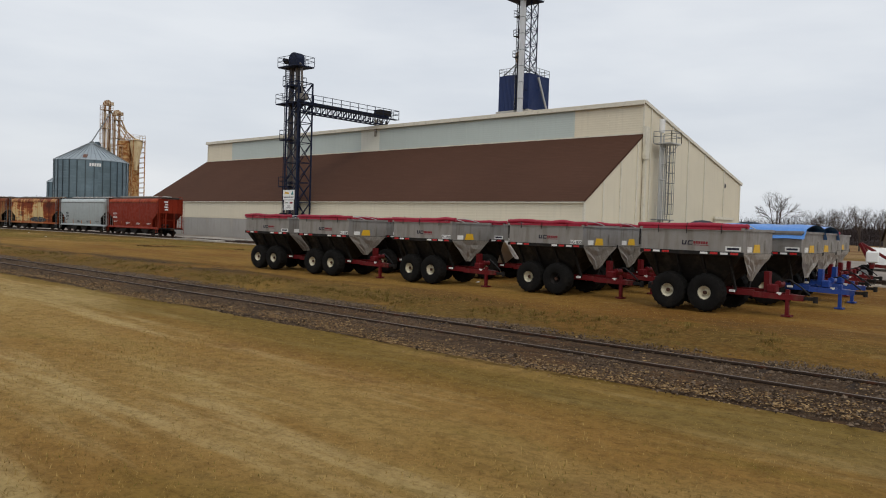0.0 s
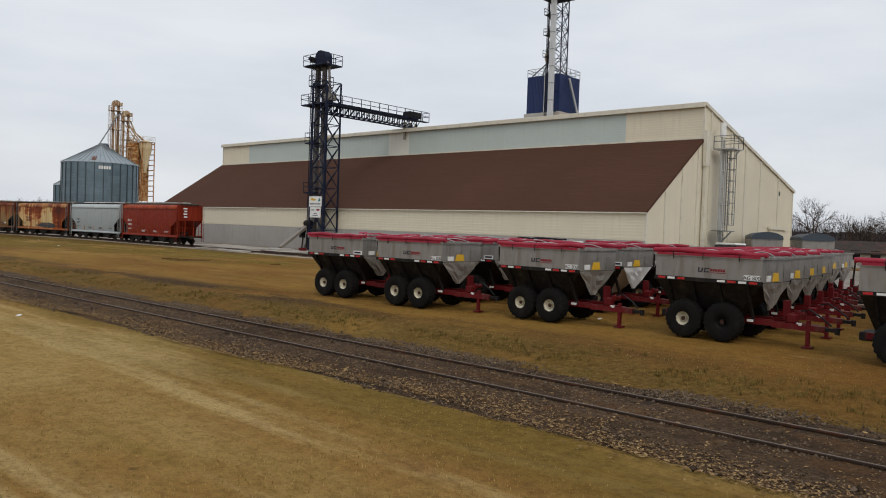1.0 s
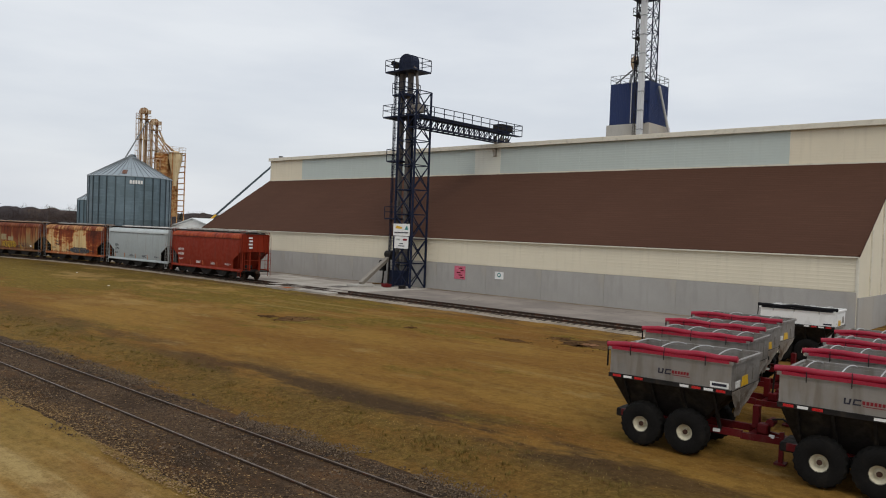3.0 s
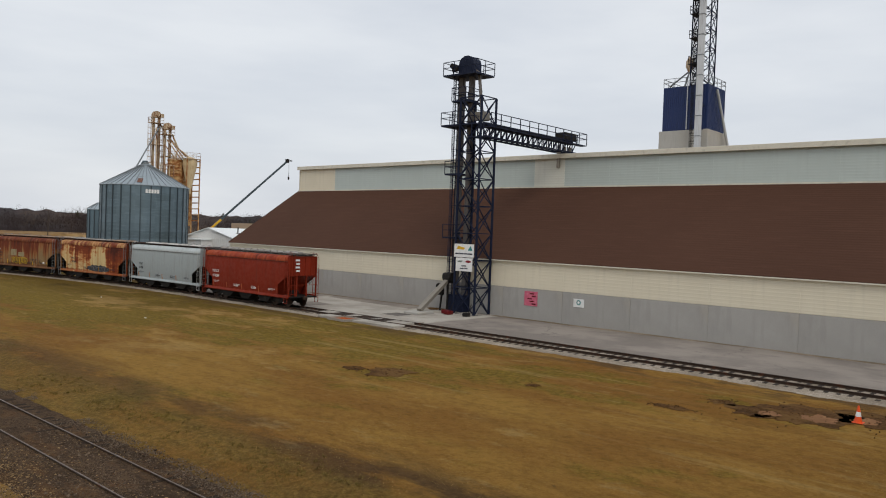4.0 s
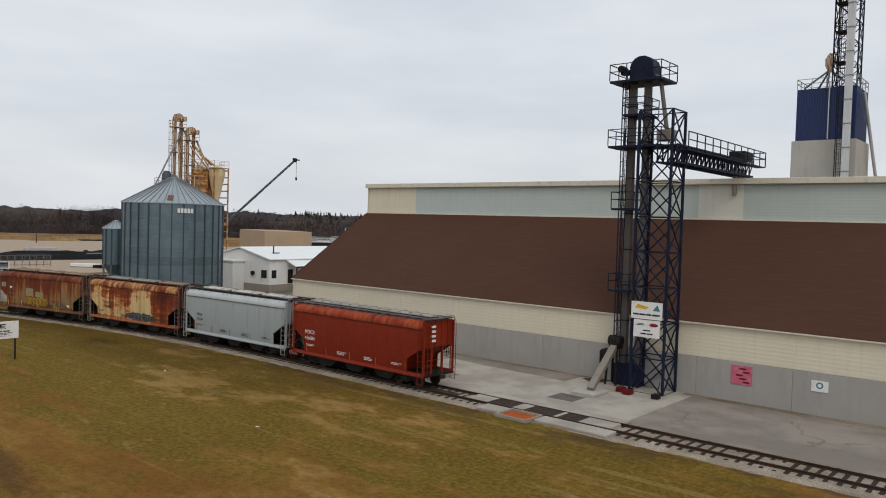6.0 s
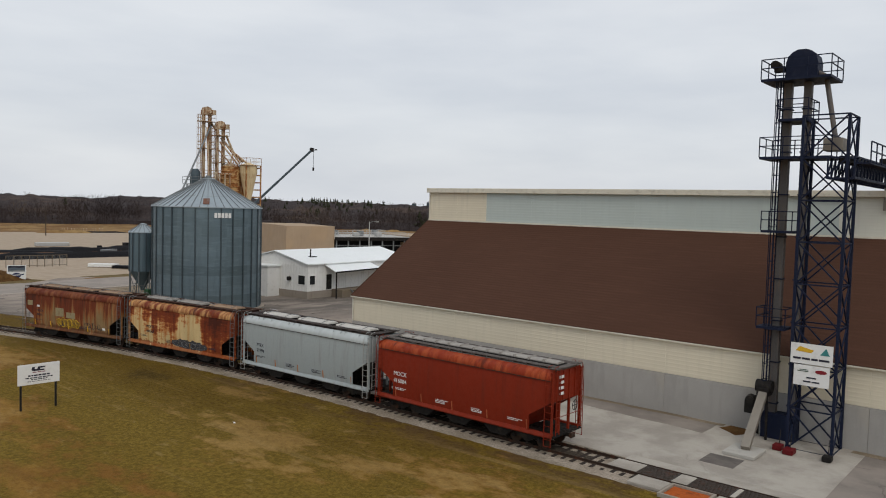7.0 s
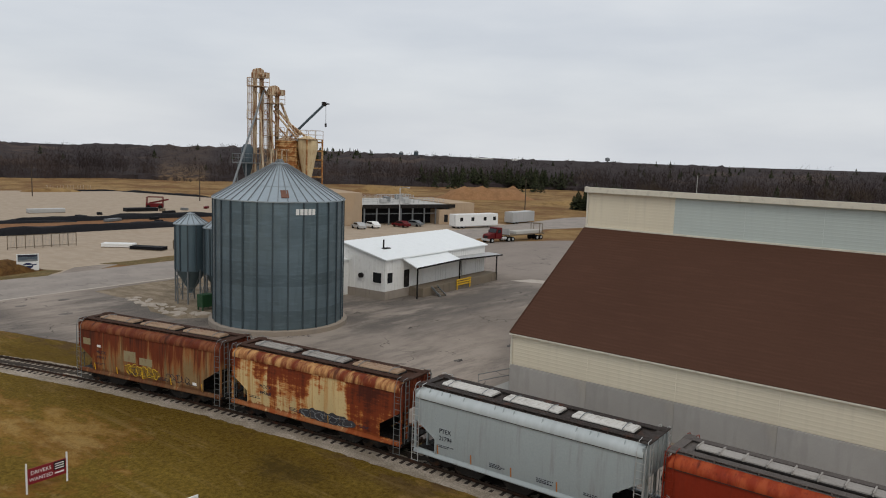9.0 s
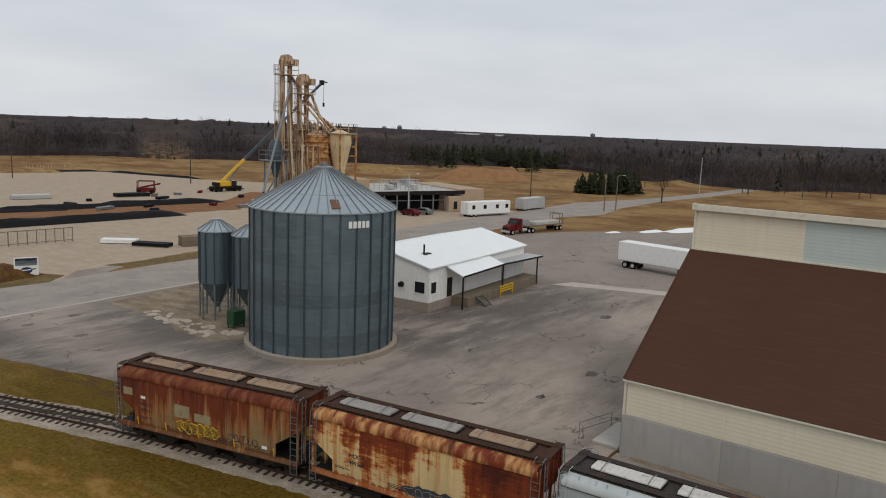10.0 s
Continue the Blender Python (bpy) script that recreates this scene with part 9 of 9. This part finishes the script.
fn = thing("panel_fence", pose(62.6, 210.8, 0, 0, 0, -5), "temporary wire panel fence on the site", "fence")
for i in range(9):
    part("post", G().box(1.3 * i - 0.05, 1.3 * i + 0.05, -0.05, 0.05, 0, 2.2), M_WOOD, fn)
part("top_bar", G().box(0, 10.4, -0.04, 0.04, 2.1, 2.2), M_WOOD, fn)
part("bottom_bar", G().box(0, 10.4, -0.04, 0.04, 0.25, 0.33), M_WOOD, fn)
part("mesh_wire", joined([(0.2 * i, 0.2 * i + 0.02, -0.01, 0.01, 0.3, 2.1) for i in range(52)]), M_GALVDARK, fn)


def pallet_stack(m, sx, sy, sz, material, label, cat):
    t = thing("stacked_goods", m, label, cat)
    for k in range(2):
        part("layer", G().chamfer(-sx, sx, -sy, sy, 0.12 + sz * k / 2, 0.1 + sz * (k + 1) / 2, 0.03), material, t)
    part("pallet", G().box(-sx, sx, -sy, sy, 0, 0.12), M_WOOD, t)


pallet_stack(pose(77.2, 204.0, 0, 0, 0, -48), 2.6, 0.9, 0.6, M_WHITE, "white wrapped sheets stacked on a pallet", "building material")
pallet_stack(pose(79.2, 198.4, 0, 0, 0, -60), 2.8, 1.0, 0.5, M_TARP, "stack under a black sheet", "building material")
pallet_stack(pose(84.0, 195.6, 0, 0, 0, -20), 1.6, 1.2, 1.4, M_WOOD, "dark timber crate on the gravel", "crate")
pallet_stack(pose(96.0, 272.0, 0, 0, 0, -10), 4.0, 1.2, 0.9, M_GALVLIGHT, "grey steel stacked on the gravel", "building material")
pallet_stack(pose(117.0, 266.0, 0, 0, 0, -10), 4.0, 1.4, 0.8, M_TARP, "stack under a black sheet", "building material")


def make_lift(m, material, label):
    t = thing("site_lift", m, label, "machine")
    part("body", G().chamfer(-2.2, 2.2, -1.0, 1.0, 0.5, 1.5, 0.08), material, t)
    part("mast", joined_beams([((-2.0, s, 1.5), (-2.0, s, 3.2)) for s in (-0.9, 0.9)] + [((2.0, s, 1.5), (2.0, s, 3.2)) for s in (-0.9, 0.9)] + [((-2.0, s, 3.2), (2.0, s, 3.2)) for s in (-0.9, 0.9)], 0.18), material, t)
    part("arm", G().beam((-1.5, 0, 1.5), (3.5, 0, 2.6), 0.4), material, t)
    for x in (-1.5, 1.5):
        for y in (-1.0, 1.0):
            part("wheel", G().cyl((x, y - 0.2, 0.55), (x, y + 0.2, 0.55), 0.55, 14), M_RUBBER, t)


make_lift(pose(124.0, 271.0, 0, 0, 0, -40), M_FRAMERED, "red telescopic lift on the site")
make_lift(pose(95.0, 164.8, 0, 0, 0, 20), M_REDRIB, "faded red machine behind the bin")


def make_car(m, material, label):
    t = thing("car", m, label, "car", "cars at the building site")
    part("body", G().prism([(-2.2, 0.35), (2.2, 0.35), (2.25, 0.8), (1.2, 0.95), (0.6, 1.45), (-1.0, 1.45), (-1.7, 0.98), (-2.2, 0.85)], -0.88, 0.88, axis="x"), material, t)
    part("windows", G().prism([(1.05, 0.97), (0.55, 1.38), (-0.95, 1.38), (-1.5, 0.98)], -0.895, 0.895, axis="x"), M_GLASS, t)
    for x in (-0.8, 0.8):
        for y in (-1.35, 1.35):
            part("wheel", G().cyl((x - 0.1, y, 0.33), (x + 0.1, y, 0.33), 0.33, 14), M_RUBBER, t)


for i, (x, y, mt, lb) in enumerate(((133.0, 203.5, M_GALVLIGHT, "silver car parked by the half-built bay"), (137.0, 203.2, M_WHITE, "white car parked by the half-built bay"), (144.0, 200.6, M_FRAMERED, "red car parked by the half-built bay"), (148.0, 200.2, M_GALVDARK, "grey car parked by the half-built bay"))):
    make_car(pose(x, y, 0, 0, 0, 10 * i - 20), mt, lb)


def make_pole(x, y, h, material, arm, label, cat="utility pole"):
    t = thing("utility_pole" if not arm else "street_lamp", pose(x, y, 0), label, cat)
    part("shaft", G().cyl((0, 0, 0), (0, 0, h), 0.17, 8, 0.11), material, t)
    if arm:
        part("lamp_arm", G().tube([(0, 0, h - 0.3), (0.8, -0.4, h + 0.1), (1.7, -0.8, h)], 0.06, 6), M_GALVDARK, t)
        part("lamp_head", G().chamfer(1.5, 2.3, -1.1, -0.7, h - 0.1, h + 0.08, 0.03), M_GALVLIGHT, t)


make_pole(192.0, 176.5, 9.6, M_WOOD, False, "weathered timber utility pole beside the road")
make_pole(198.0, 176.0, 9.0, M_WOOD, True, "timber pole with a street lamp arm", "street lamp")
make_pole(282.4, 181.9, 12.5, M_GALVLIGHT, False, "pale utility pole by the far road")
make_pole(208.5, 207.5, 10.5, M_BARK, False, "dark timber utility pole beyond the road")
make_pole(145.5, 202.5, 9.0, M_GALVLIGHT, True, "grey steel street lamp by the site", "street lamp")
make_pole(152.0, 292.0, 10.0, M_BARK, False, "dark timber utility pole beyond the site")
make_pole(118.0, 330.0, 10.0, M_BARK, False, "dark timber utility pole beyond the site")
for i, (x, y, s) in enumerate(((163.0, 152.5, 1.0), (170.0, 148.0, 1.6), (174.0, 147.0, 1.3), (155.0, 157.5, 0.6))):
    bank("white_pile", line((x - 3 * s, y + 1.2 * s), (x + 3 * s, y - 1.2 * s), 6), 2.0 * s, 0.42 * s, M_SNOW, "heap of white material at the yard edge", "pile")
for i, (x, y, r_) in enumerate(((88.3, 128.4, 0.95), (69.4, 121.0, 0.75), (61.8, 121.5, 0.5), (50.6, 167.0, 0.6), (47.5, 160.0, 0.7), (46.0, 166.5, 0.6))):
    ring = [(x + r_ * math.cos(q) * (1 + 0.7 * noise.noise(Vector((2 * math.cos(q), 2 * math.sin(q), i)))), y + 0.6 * r_ * math.sin(q) * (1 + 0.6 * noise.noise(Vector((2 * math.cos(q), 2 * math.sin(q), i + 9.0))))) for q in np.linspace(0, 2 * math.pi, 24)[:-1]]
    sheet("pothole_patch", ring, 0.024, M_DARKASPHALT, "dark worn patch in the asphalt yard", "stain")


# broken slabs along the edge of the pad
r = random.Random(21)
edge_line = [(55.6, 162.6), (55.0, 160.0), (54.6, 157.0), (54.2, 154.0), (54.4, 151.6), (56.0, 150.0), (58.0, 149.4)]
for i in range(70):
    q = r.uniform(0, len(edge_line) - 1.001)
    a, b = edge_line[int(q)], edge_line[int(q) + 1]
    x, y = a[0] + (b[0] - a[0]) * (q % 1) + abs(r.gauss(0, 1.1)) + 0.2, a[1] + (b[1] - a[1]) * (q % 1) + abs(r.gauss(0, 0.6))
    s = r.uniform(0.22, 0.62)
    ring = [(s * math.cos(a_) * r.uniform(0.7, 1.2), 0.75 * s * math.sin(a_) * r.uniform(0.7, 1.2)) for a_ in np.linspace(0, 2 * math.pi, 7)[:-1]]
    g = G()
    n = len(ring)
    g.add([(u, v, 0.0) for u, v in ring] + [(u * 0.95, v * 0.95, 0.09) for u, v in ring], [tuple(range(n, 2 * n))] + [(k, (k + 1) % n, n + (k + 1) % n, n + k) for k in range(n)])
    ob = part("broken_slab", g, M_RUBBLE, at=pose(x, y, 0.015, r.uniform(-7, 7), r.uniform(-7, 7), r.uniform(0, 360)), label="broken tan concrete slab on the ground")
    tagged(ob, category="rubble", group="broken slabs by the tanks")

# ---- far house and trees ----
def make_house(m, w, d, h, wall_mat, roof_mat, label):
    t = thing("far_house", m, label, "house")
    part("wall", G().prism([(-d / 2, 0), (d / 2, 0), (d / 2, h), (0, h + d * 0.28), (-d / 2, h)], -w / 2, w / 2, axis="x"), wall_mat, t)
    for s in (-1, 1):
        part("roof", G().prism(sorted([(s * (d / 2 + 0.4), h - 0.15), (0, h + d * 0.28)]) + sorted([(s * (d / 2 + 0.4), h + 0.05), (0, h + d * 0.28 + 0.2)], reverse=True), -w / 2 - 0.3, w / 2 + 0.3, axis="x"), roof_mat, t)
    for x in (-w * 0.3, 0.0, w * 0.3):
        part("window", G().box(x - 0.5, x + 0.5, -d / 2 - 0.03, -d / 2, 1.0, 2.1), M_GLASS, t)


make_house(pose(103.5, 31.4, 0, 0, 0, -80), 7, 4.4, 1.8, M_GREYROOF, M_CARROOF, "low grey house behind the yard")
make_house(pose(128.0, 20.0, 0, 0, 0, -70), 14, 8, 2.4, M_WOOD, M_CARROOF, "low brown house behind the yard")


def bare_tree(m, height, seed, label, density=1.0):
    """A leafless tree: trunk, forking limbs and fine twigs."""
    rr = random.Random(seed)
    t = thing("bare_tree", m, label, "tree")
    trunk, crown = G(), G()

    def grow(p, d, length, radius, level):
        q = p + d * length
        (trunk if level < 2 else crown).cyl(p, q, radius, 5 if level < 2 else 3, radius * 0.68, caps=False)
        if level >= 6:
            return
        for _ in range(3 if level < 4 or rr.random() < density else 2):
            turn_ = Vector((rr.gauss(0, 1), rr.gauss(0, 1), rr.gauss(0.25, 0.6)))
            nd = (d + turn_ * (0.40 + 0.05 * level)).normalized()
            grow(p.lerp(q, rr.uniform(0.6, 1.0)), nd, length * rr.uniform(0.6, 0.85), radius * 0.6, level + 1)

    grow(Vector((0, 0, -0.1)), Vector((0, 0, 1)), height * 0.24, height * 0.0125, 0)
    part("trunk", trunk, M_BARK, t)
    part("crown", crown, M_BARK, t, "fine leafless twigs")
    return t


TREES = [bare_tree(pose(137.9, 46.1, 0), 16.5, 3, "bare spreading tree with fine twigs"), bare_tree(pose(150, 40, 0, 0, 0, 60), 12.5, 5, "small bare tree with dense twigs"), bare_tree(pose(165, 36, 0, 0, 0, 20), 14, 9, "bare upright tree behind the yard")]
for i, (x, y, s) in enumerate(((160, 44, 0.7), (158, 33, 0.9), (172, 30, 1.0), (180, 25, 1.0), (160, 46, 0.9), (190, 22, 1.1), (175, 42, 0.9), (150, 22, 0.8), (300, 172, 0.9), (262, 196, 0.8), (310, 160, 1.0), (231.0, 176.2, 1.35), (296.0, 169.0, 1.15), (302.4, 152.3, 1.1), (312.2, 146.4, 1.2), (314.0, 145.0, 1.0), (319.9, 137.1, 1.15), (324.8, 134.1, 1.0), (352, 150, 1.1), (360, 165, 1.0), (346, 178, 1.0), (325, 190, 0.9), (300, 200, 0.9), (372, 140, 1.1), (365, 128, 0.9), (282, 214, 0.8), (350, 118, 0.9), (335, 150, 0.8), (290, 205, 1.1))):
    b = TREES[i % 3]
    o = copy_thing(b, pose(x, y, 0, 0, 0, 47 * i))
    o.scale = (s, s, s)


def conifer_material():
    k = Nodes("dark_conifer", 0.9)
    return k.done(k.mix(k.island(), (0.014, 0.018, 0.010, 1), (0.048, 0.054, 0.026, 1)))


M_CONIFER = conifer_material()


def woods_material():
    """Bare twigs: purple-brown stands, darker masses and paler straw-coloured gaps."""
    k = Nodes("winter_woods", 0.95)
    col = k.mix(k.island(), (0.036, 0.027, 0.026, 1), (0.056, 0.043, 0.039, 1))
    col = k.mix(k.step(k.noise(0.035, 4, (1, 1, 0.3), rough=0.6), 0.44, 0.60, 0, 0.7), col, (0.024, 0.019, 0.020, 1))
    col = k.mix(k.step(k.noise(0.014, 4, (1, 1, 0.3), rough=0.6, shift=9.0), 0.52, 0.66, 0, 0.6), col, (0.088, 0.060, 0.048, 1))
    col = k.mix(k.step(k.noise(0.022, 4, (1, 1, 0.3), 0.6, 0, 23.0), 0.62, 0.70, 0, 0.6), col, (0.165, 0.115, 0.072, 1))
    return k.done(col)


def conifers(name, spots, label):
    """Evergreens of ragged drooping boughs; each bough is a thin blade."""
    rr = random.Random(31)
    g = G()
    for x, y, z, h in spots:
        for i in range(70):
            u = rr.random() ** 0.8
            a = rr.uniform(0, 6.283)
            reach = (1 - u) * h * 0.30 * rr.uniform(0.6, 1.15) + 0.15
            zz = z + h * (0.04 + 0.93 * u)
            c, s = math.cos(a), math.sin(a)
            w = 0.10 * h * (1.15 - u)
            g.add([(x, y, zz + 0.05 * h), (x + c * reach - s * w, y + s * reach + c * w, zz - 0.05 * h), (x + c * reach * 1.25, y + s * reach * 1.25, zz - 0.02 * h), (x + c * reach + s * w, y + s * reach - c * w, zz - 0.06 * h)], [(0, 1, 2), (0, 2, 3)])
    return tagged(part(name, g, M_CONIFER, label=label), category="trees", kind="stuff")


def wood_edge(b):
    """Distance of the first trees by bearing, from a point near the bend of the siding."""
    return np.interp(np.degrees(b), (-30, 20, 35, 48, 53, 58, 63, 67, 71, 78, 85, 140), (380, 392, 377, 394, 385, 402, 398, 356, 334, 326, 338, 350)) + 9 * np.sin(b * 13.0 + 1) + 5 * np.sin(b * 41.0)


def hill_top(b):
    return np.interp(np.degrees(b), (-30, 15, 25, 31, 38, 46, 52, 58, 66, 74, 83, 100, 140), (8, 8.5, 8.0, 9.6, 11.6, 9.4, 8.6, 7.2, 7.6, 6.0, 6.6, 7.0, 8))


def rise(q):
    u = np.clip((q - 430) / 420, 0, 1)
    return u * u * (3 - 2 * u)


def woods():
    """Far belts of leafless woodland, thousands of twiggy trees in one mesh."""
    r_ = np.random.RandomState(12)
    n = 6800
    bearing = np.radians(r_.uniform(-22, 120, n))
    depth = np.where(r_.rand(n) < 0.55, r_.rand(n) ** 1.3 * 60, r_.rand(n) * 500)
    rad = wood_edge(bearing) + depth + r_.normal(0, 5, n)
    x, y = 14 + rad * np.sin(bearing), 96 + rad * np.cos(bearing)
    z0 = hill_top(bearing) * rise(rad) - 0.3
    clump = np.sin(x * 0.045 + 2 * np.sin(y * 0.031)) * np.sin(y * 0.052 + 2 * np.sin(x * 0.027))
    open_ = ((np.degrees(bearing) > 31.6) & (np.degrees(bearing) < 35.4) | (np.degrees(bearing) > 29.5) & (np.degrees(bearing) < 30.4)) & (depth < 70)
    h = np.where(depth < 60, 11.0, 7.6) * np.where(open_ & (r_.rand(n) < 0.72), 0.22, 1.0) * (1 + 0.34 * clump) * r_.uniform(0.62, 1.28, n)
    m = 44
    u = r_.rand(n, m)
    a = r_.uniform(0, 2 * np.pi, (n, m))
    spread = h[:, None] * 0.33 * np.sqrt(np.clip(1 - (2 * np.clip(u, 0.25, 1) - 1.15) ** 2, 0.05, 1)) * r_.rand(n, m) ** 0.5
    bx, by = x[:, None] + spread * np.cos(a), y[:, None] + spread * np.sin(a)
    bz = z0[:, None] + h[:, None] * (0.12 + 0.82 * u)
    ln = h[:, None] * r_.uniform(0.08, 0.24, (n, m))
    tilt = r_.normal(0, 0.55, (n, m, 2))
    w = r_.uniform(0.035, 0.12, (n, m)) * np.where(depth < 55, 0.8, 1.25)[:, None]
    ang = r_.uniform(0, np.pi, (n, m))
    base = np.stack([bx, by, bz - ln * 0.5], -1)
    tip = base + np.stack([tilt[..., 0] * ln, tilt[..., 1] * ln, ln], -1)
    sd = np.stack([np.cos(ang) * w, np.sin(ang) * w, 0 * w], -1)
    vs = np.stack([base - sd, base + sd, tip], 2).reshape(-1, 3)
    lean = r_.normal(0, 0.05, (n, 2)) * h[:, None]
    root = np.stack([x, y, z0], -1)
    wide = np.stack([np.cos(bearing), -np.sin(bearing), 0 * x], -1) * r_.uniform(0.05, 0.12, n)[:, None]
    top = root + np.stack([lean[:, 0], lean[:, 1], h * 0.9], -1)
    vs = np.concatenate([vs, np.stack([root - wide, root + wide, top], 1).reshape(-1, 3)])
    me = bpy.data.meshes.new("woods")
    me.from_pydata(vs.tolist(), [], np.arange(len(vs)).reshape(-1, 3).tolist())
    me.materials.append(woods_material())
    return tagged(new("woods", me), "dense belt of leafless brown winter woodland", "woods", kind="stuff")


woods()
wt = thing("water_tower", pose(780.7, 462.4, 4), "small far water tower on the horizon", "water tower")
part("tank", G().lathe([(0.3, 11.0), (2.6, 12.0), (2.6, 14.6), (0.1, 15.6)], n=16), M_GALVDARK, wt)
part("stem", G().cyl((0, 0, 0), (0, 0, 11.2), 0.7, 10), M_GALVDARK, wt)
r = random.Random(44)
spots = [(240 + 22 * u + r.gauss(0, 2.2), 205 - 9 * u + r.gauss(0, 2.8), 0, r.uniform(4.5, 9.5) * (1 - 0.35 * abs(2 * u - 1))) for u in [r.random() for _ in range(95)]]
spots += [(322.6, 165.1, 0, 9.5), (309.2, 323.7, 0, 8), (313, 317, 0, 9), (316, 313, 0, 7.5), (330.3, 285.8, 0, 9.5), (328, 277, 0, 8.5), (326.6, 272.5, 0, 7), (321, 301, 0, 7)]
conifers("conifers", spots, "dark evergreen clump by the road")
spots = []
for _ in range(330):
    lo, hi, d0, d1 = r.choice(((51, 57, 2, 26), (57, 63, 0, 16), (36, 47, 120, 420), (20, 110, 40, 480), (66, 86, 150, 460), (41, 46, 330, 480)))
    b = math.radians(r.uniform(lo, hi))
    d = float(wood_edge(b)) + r.uniform(d0, d1)
    spots.append((14 + d * math.sin(b), 96 + d * math.cos(b), float(hill_top(b) * rise(d)), r.uniform(6, 12)))
conifers("far_conifers", spots, "dark evergreens among the far woods")
for x, y, z, w_, lab in ((438.5, 832.2, 7.6, 18, "pale farmhouse on the far hill"), (452, 822, 8.0, 12, "small pale house on the far hill"), (659.7, 648.5, 8.2, 26, "long white farm shed on the far hill"), (640, 667, 8.4, 14, "small white house on the far hill"), (713.1, 579.1, 8.6, 34, "long white barn on the far hill"), (736, 548, 8.4, 20, "white house on the far hill")):
    make_house(pose(x, y, z, 0, 0, -40), w_, 8, 3.2, M_WHITE, M_GREYROOF, lab)
for x, y, h in ((655.5, 653.3, 17.0), (666.4, 640.5, 18.5)):
    si = thing("tower_silo", pose(x, y, 0), "dark round silo on the far hill", "silo")
    part("shaft", G().cyl((0, 0, 0), (0, 0, h), 2.6, 14), M_STIFF, si)
    part("dome", G().lathe([(2.6, h), (1.8, h + 1.3), (0.05, h + 1.9)], n=14), M_GALVDARK, si)


def hills():
    """Rising ground under undergrowth and the mass of bare crowns that closes the view."""
    rs = [(1, -0.3), (3, 1.6), (8, 2.6), (18, 3.2), (32, 3.8), (50, 4.6), (75, 5.2), (100, 5.6), (130, 5.8), (165, 6.0), (205, 6.0), (250, 6.2), (300, 6.4), (350, 6.6), (400, 6.8), (440, 7.0), (480, 6.6), (530, 5.6), (640, 3.0), (950, 2.0), (1400, 2.0), (2000, 2.0)]
    bs = np.radians(np.arange(-40, 146, 0.25))
    vs = []
    for i, (d, up) in enumerate(rs):
        for b in bs:
            q = float(wood_edge(b)) + d + 3.0 * noise.noise(Vector((b * 160, i * 0.4, 5.0)))
            x, y = 14 + q * math.sin(b), 96 + q * math.cos(b)
            lump_ = 0.85 + 0.45 * noise.noise(Vector((x / 75, y / 75, 2.0))) + 0.4 * noise.noise(Vector((x / 22, y / 22, 1.0))) + 0.35 * noise.noise(Vector((x / 7, y / 7, 4.0)))
            vs.append((x, y, float(hill_top(b) * rise(q)) + (up * max(0.0, lump_) if i else up)))
    m = len(bs)
    g = G().add(vs, [(i * m + j, (i + 1) * m + j, (i + 1) * m + j + 1, i * m + j + 1) for i in range(len(rs) - 1) for j in range(m - 1)])
    k = Nodes("wooded_floor", 0.95)
    bear = k.math("ARCTAN2", k.math("SUBTRACT", k.axis(0), 14.0), k.math("SUBTRACT", k.axis(1), 96.0))
    bear = k.math("ADD", bear, k.math("MULTIPLY", k.math("SUBTRACT", k.noise(0.12, 4, (1, 1, 0.1)), 0.5), 0.03))
    glade = k.math("MULTIPLY", k.step(bear, radians(31.4), radians(32.2)), k.step(bear, radians(34.8), radians(35.6), 1, 0))
    col = k.mix(k.step(k.noise(0.22, 6, (1, 1, 0.4), rough=0.7), 0.32, 0.68), (0.031, 0.024, 0.024, 1), (0.050, 0.040, 0.039, 1))
    col = k.mix(k.step(k.noise(0.02, 5, rough=0.65, shift=4.0), 0.46, 0.62, 0, 0.5), col, (0.030, 0.023, 0.024, 1))
    col = k.mix(k.step(k.noise(0.010, 5, rough=0.6, shift=14.0), 0.54, 0.66, 0, 0.6), col, (0.098, 0.066, 0.050, 1))
    straw = k.mix(k.step(k.noise(0.3, 5, (1, 1, 0.05), 0.7, 0, 8.0), 0.42, 0.6), (0.045, 0.032, 0.026, 1), (0.180, 0.115, 0.062, 1))
    col = k.mix(k.math("MULTIPLY", glade, k.step(k.axis(2), 2.0, 7.0, 0.85, 0.2)), col, straw)
    mat_ = k.done(col, k.noise(0.35, 6, rough=0.7), 0.5, 1.2)
    return tagged(part("hills", g, mat_, label="brown wooded hillside in the distance", smooth=True), category="hills", kind="structure")


hills()
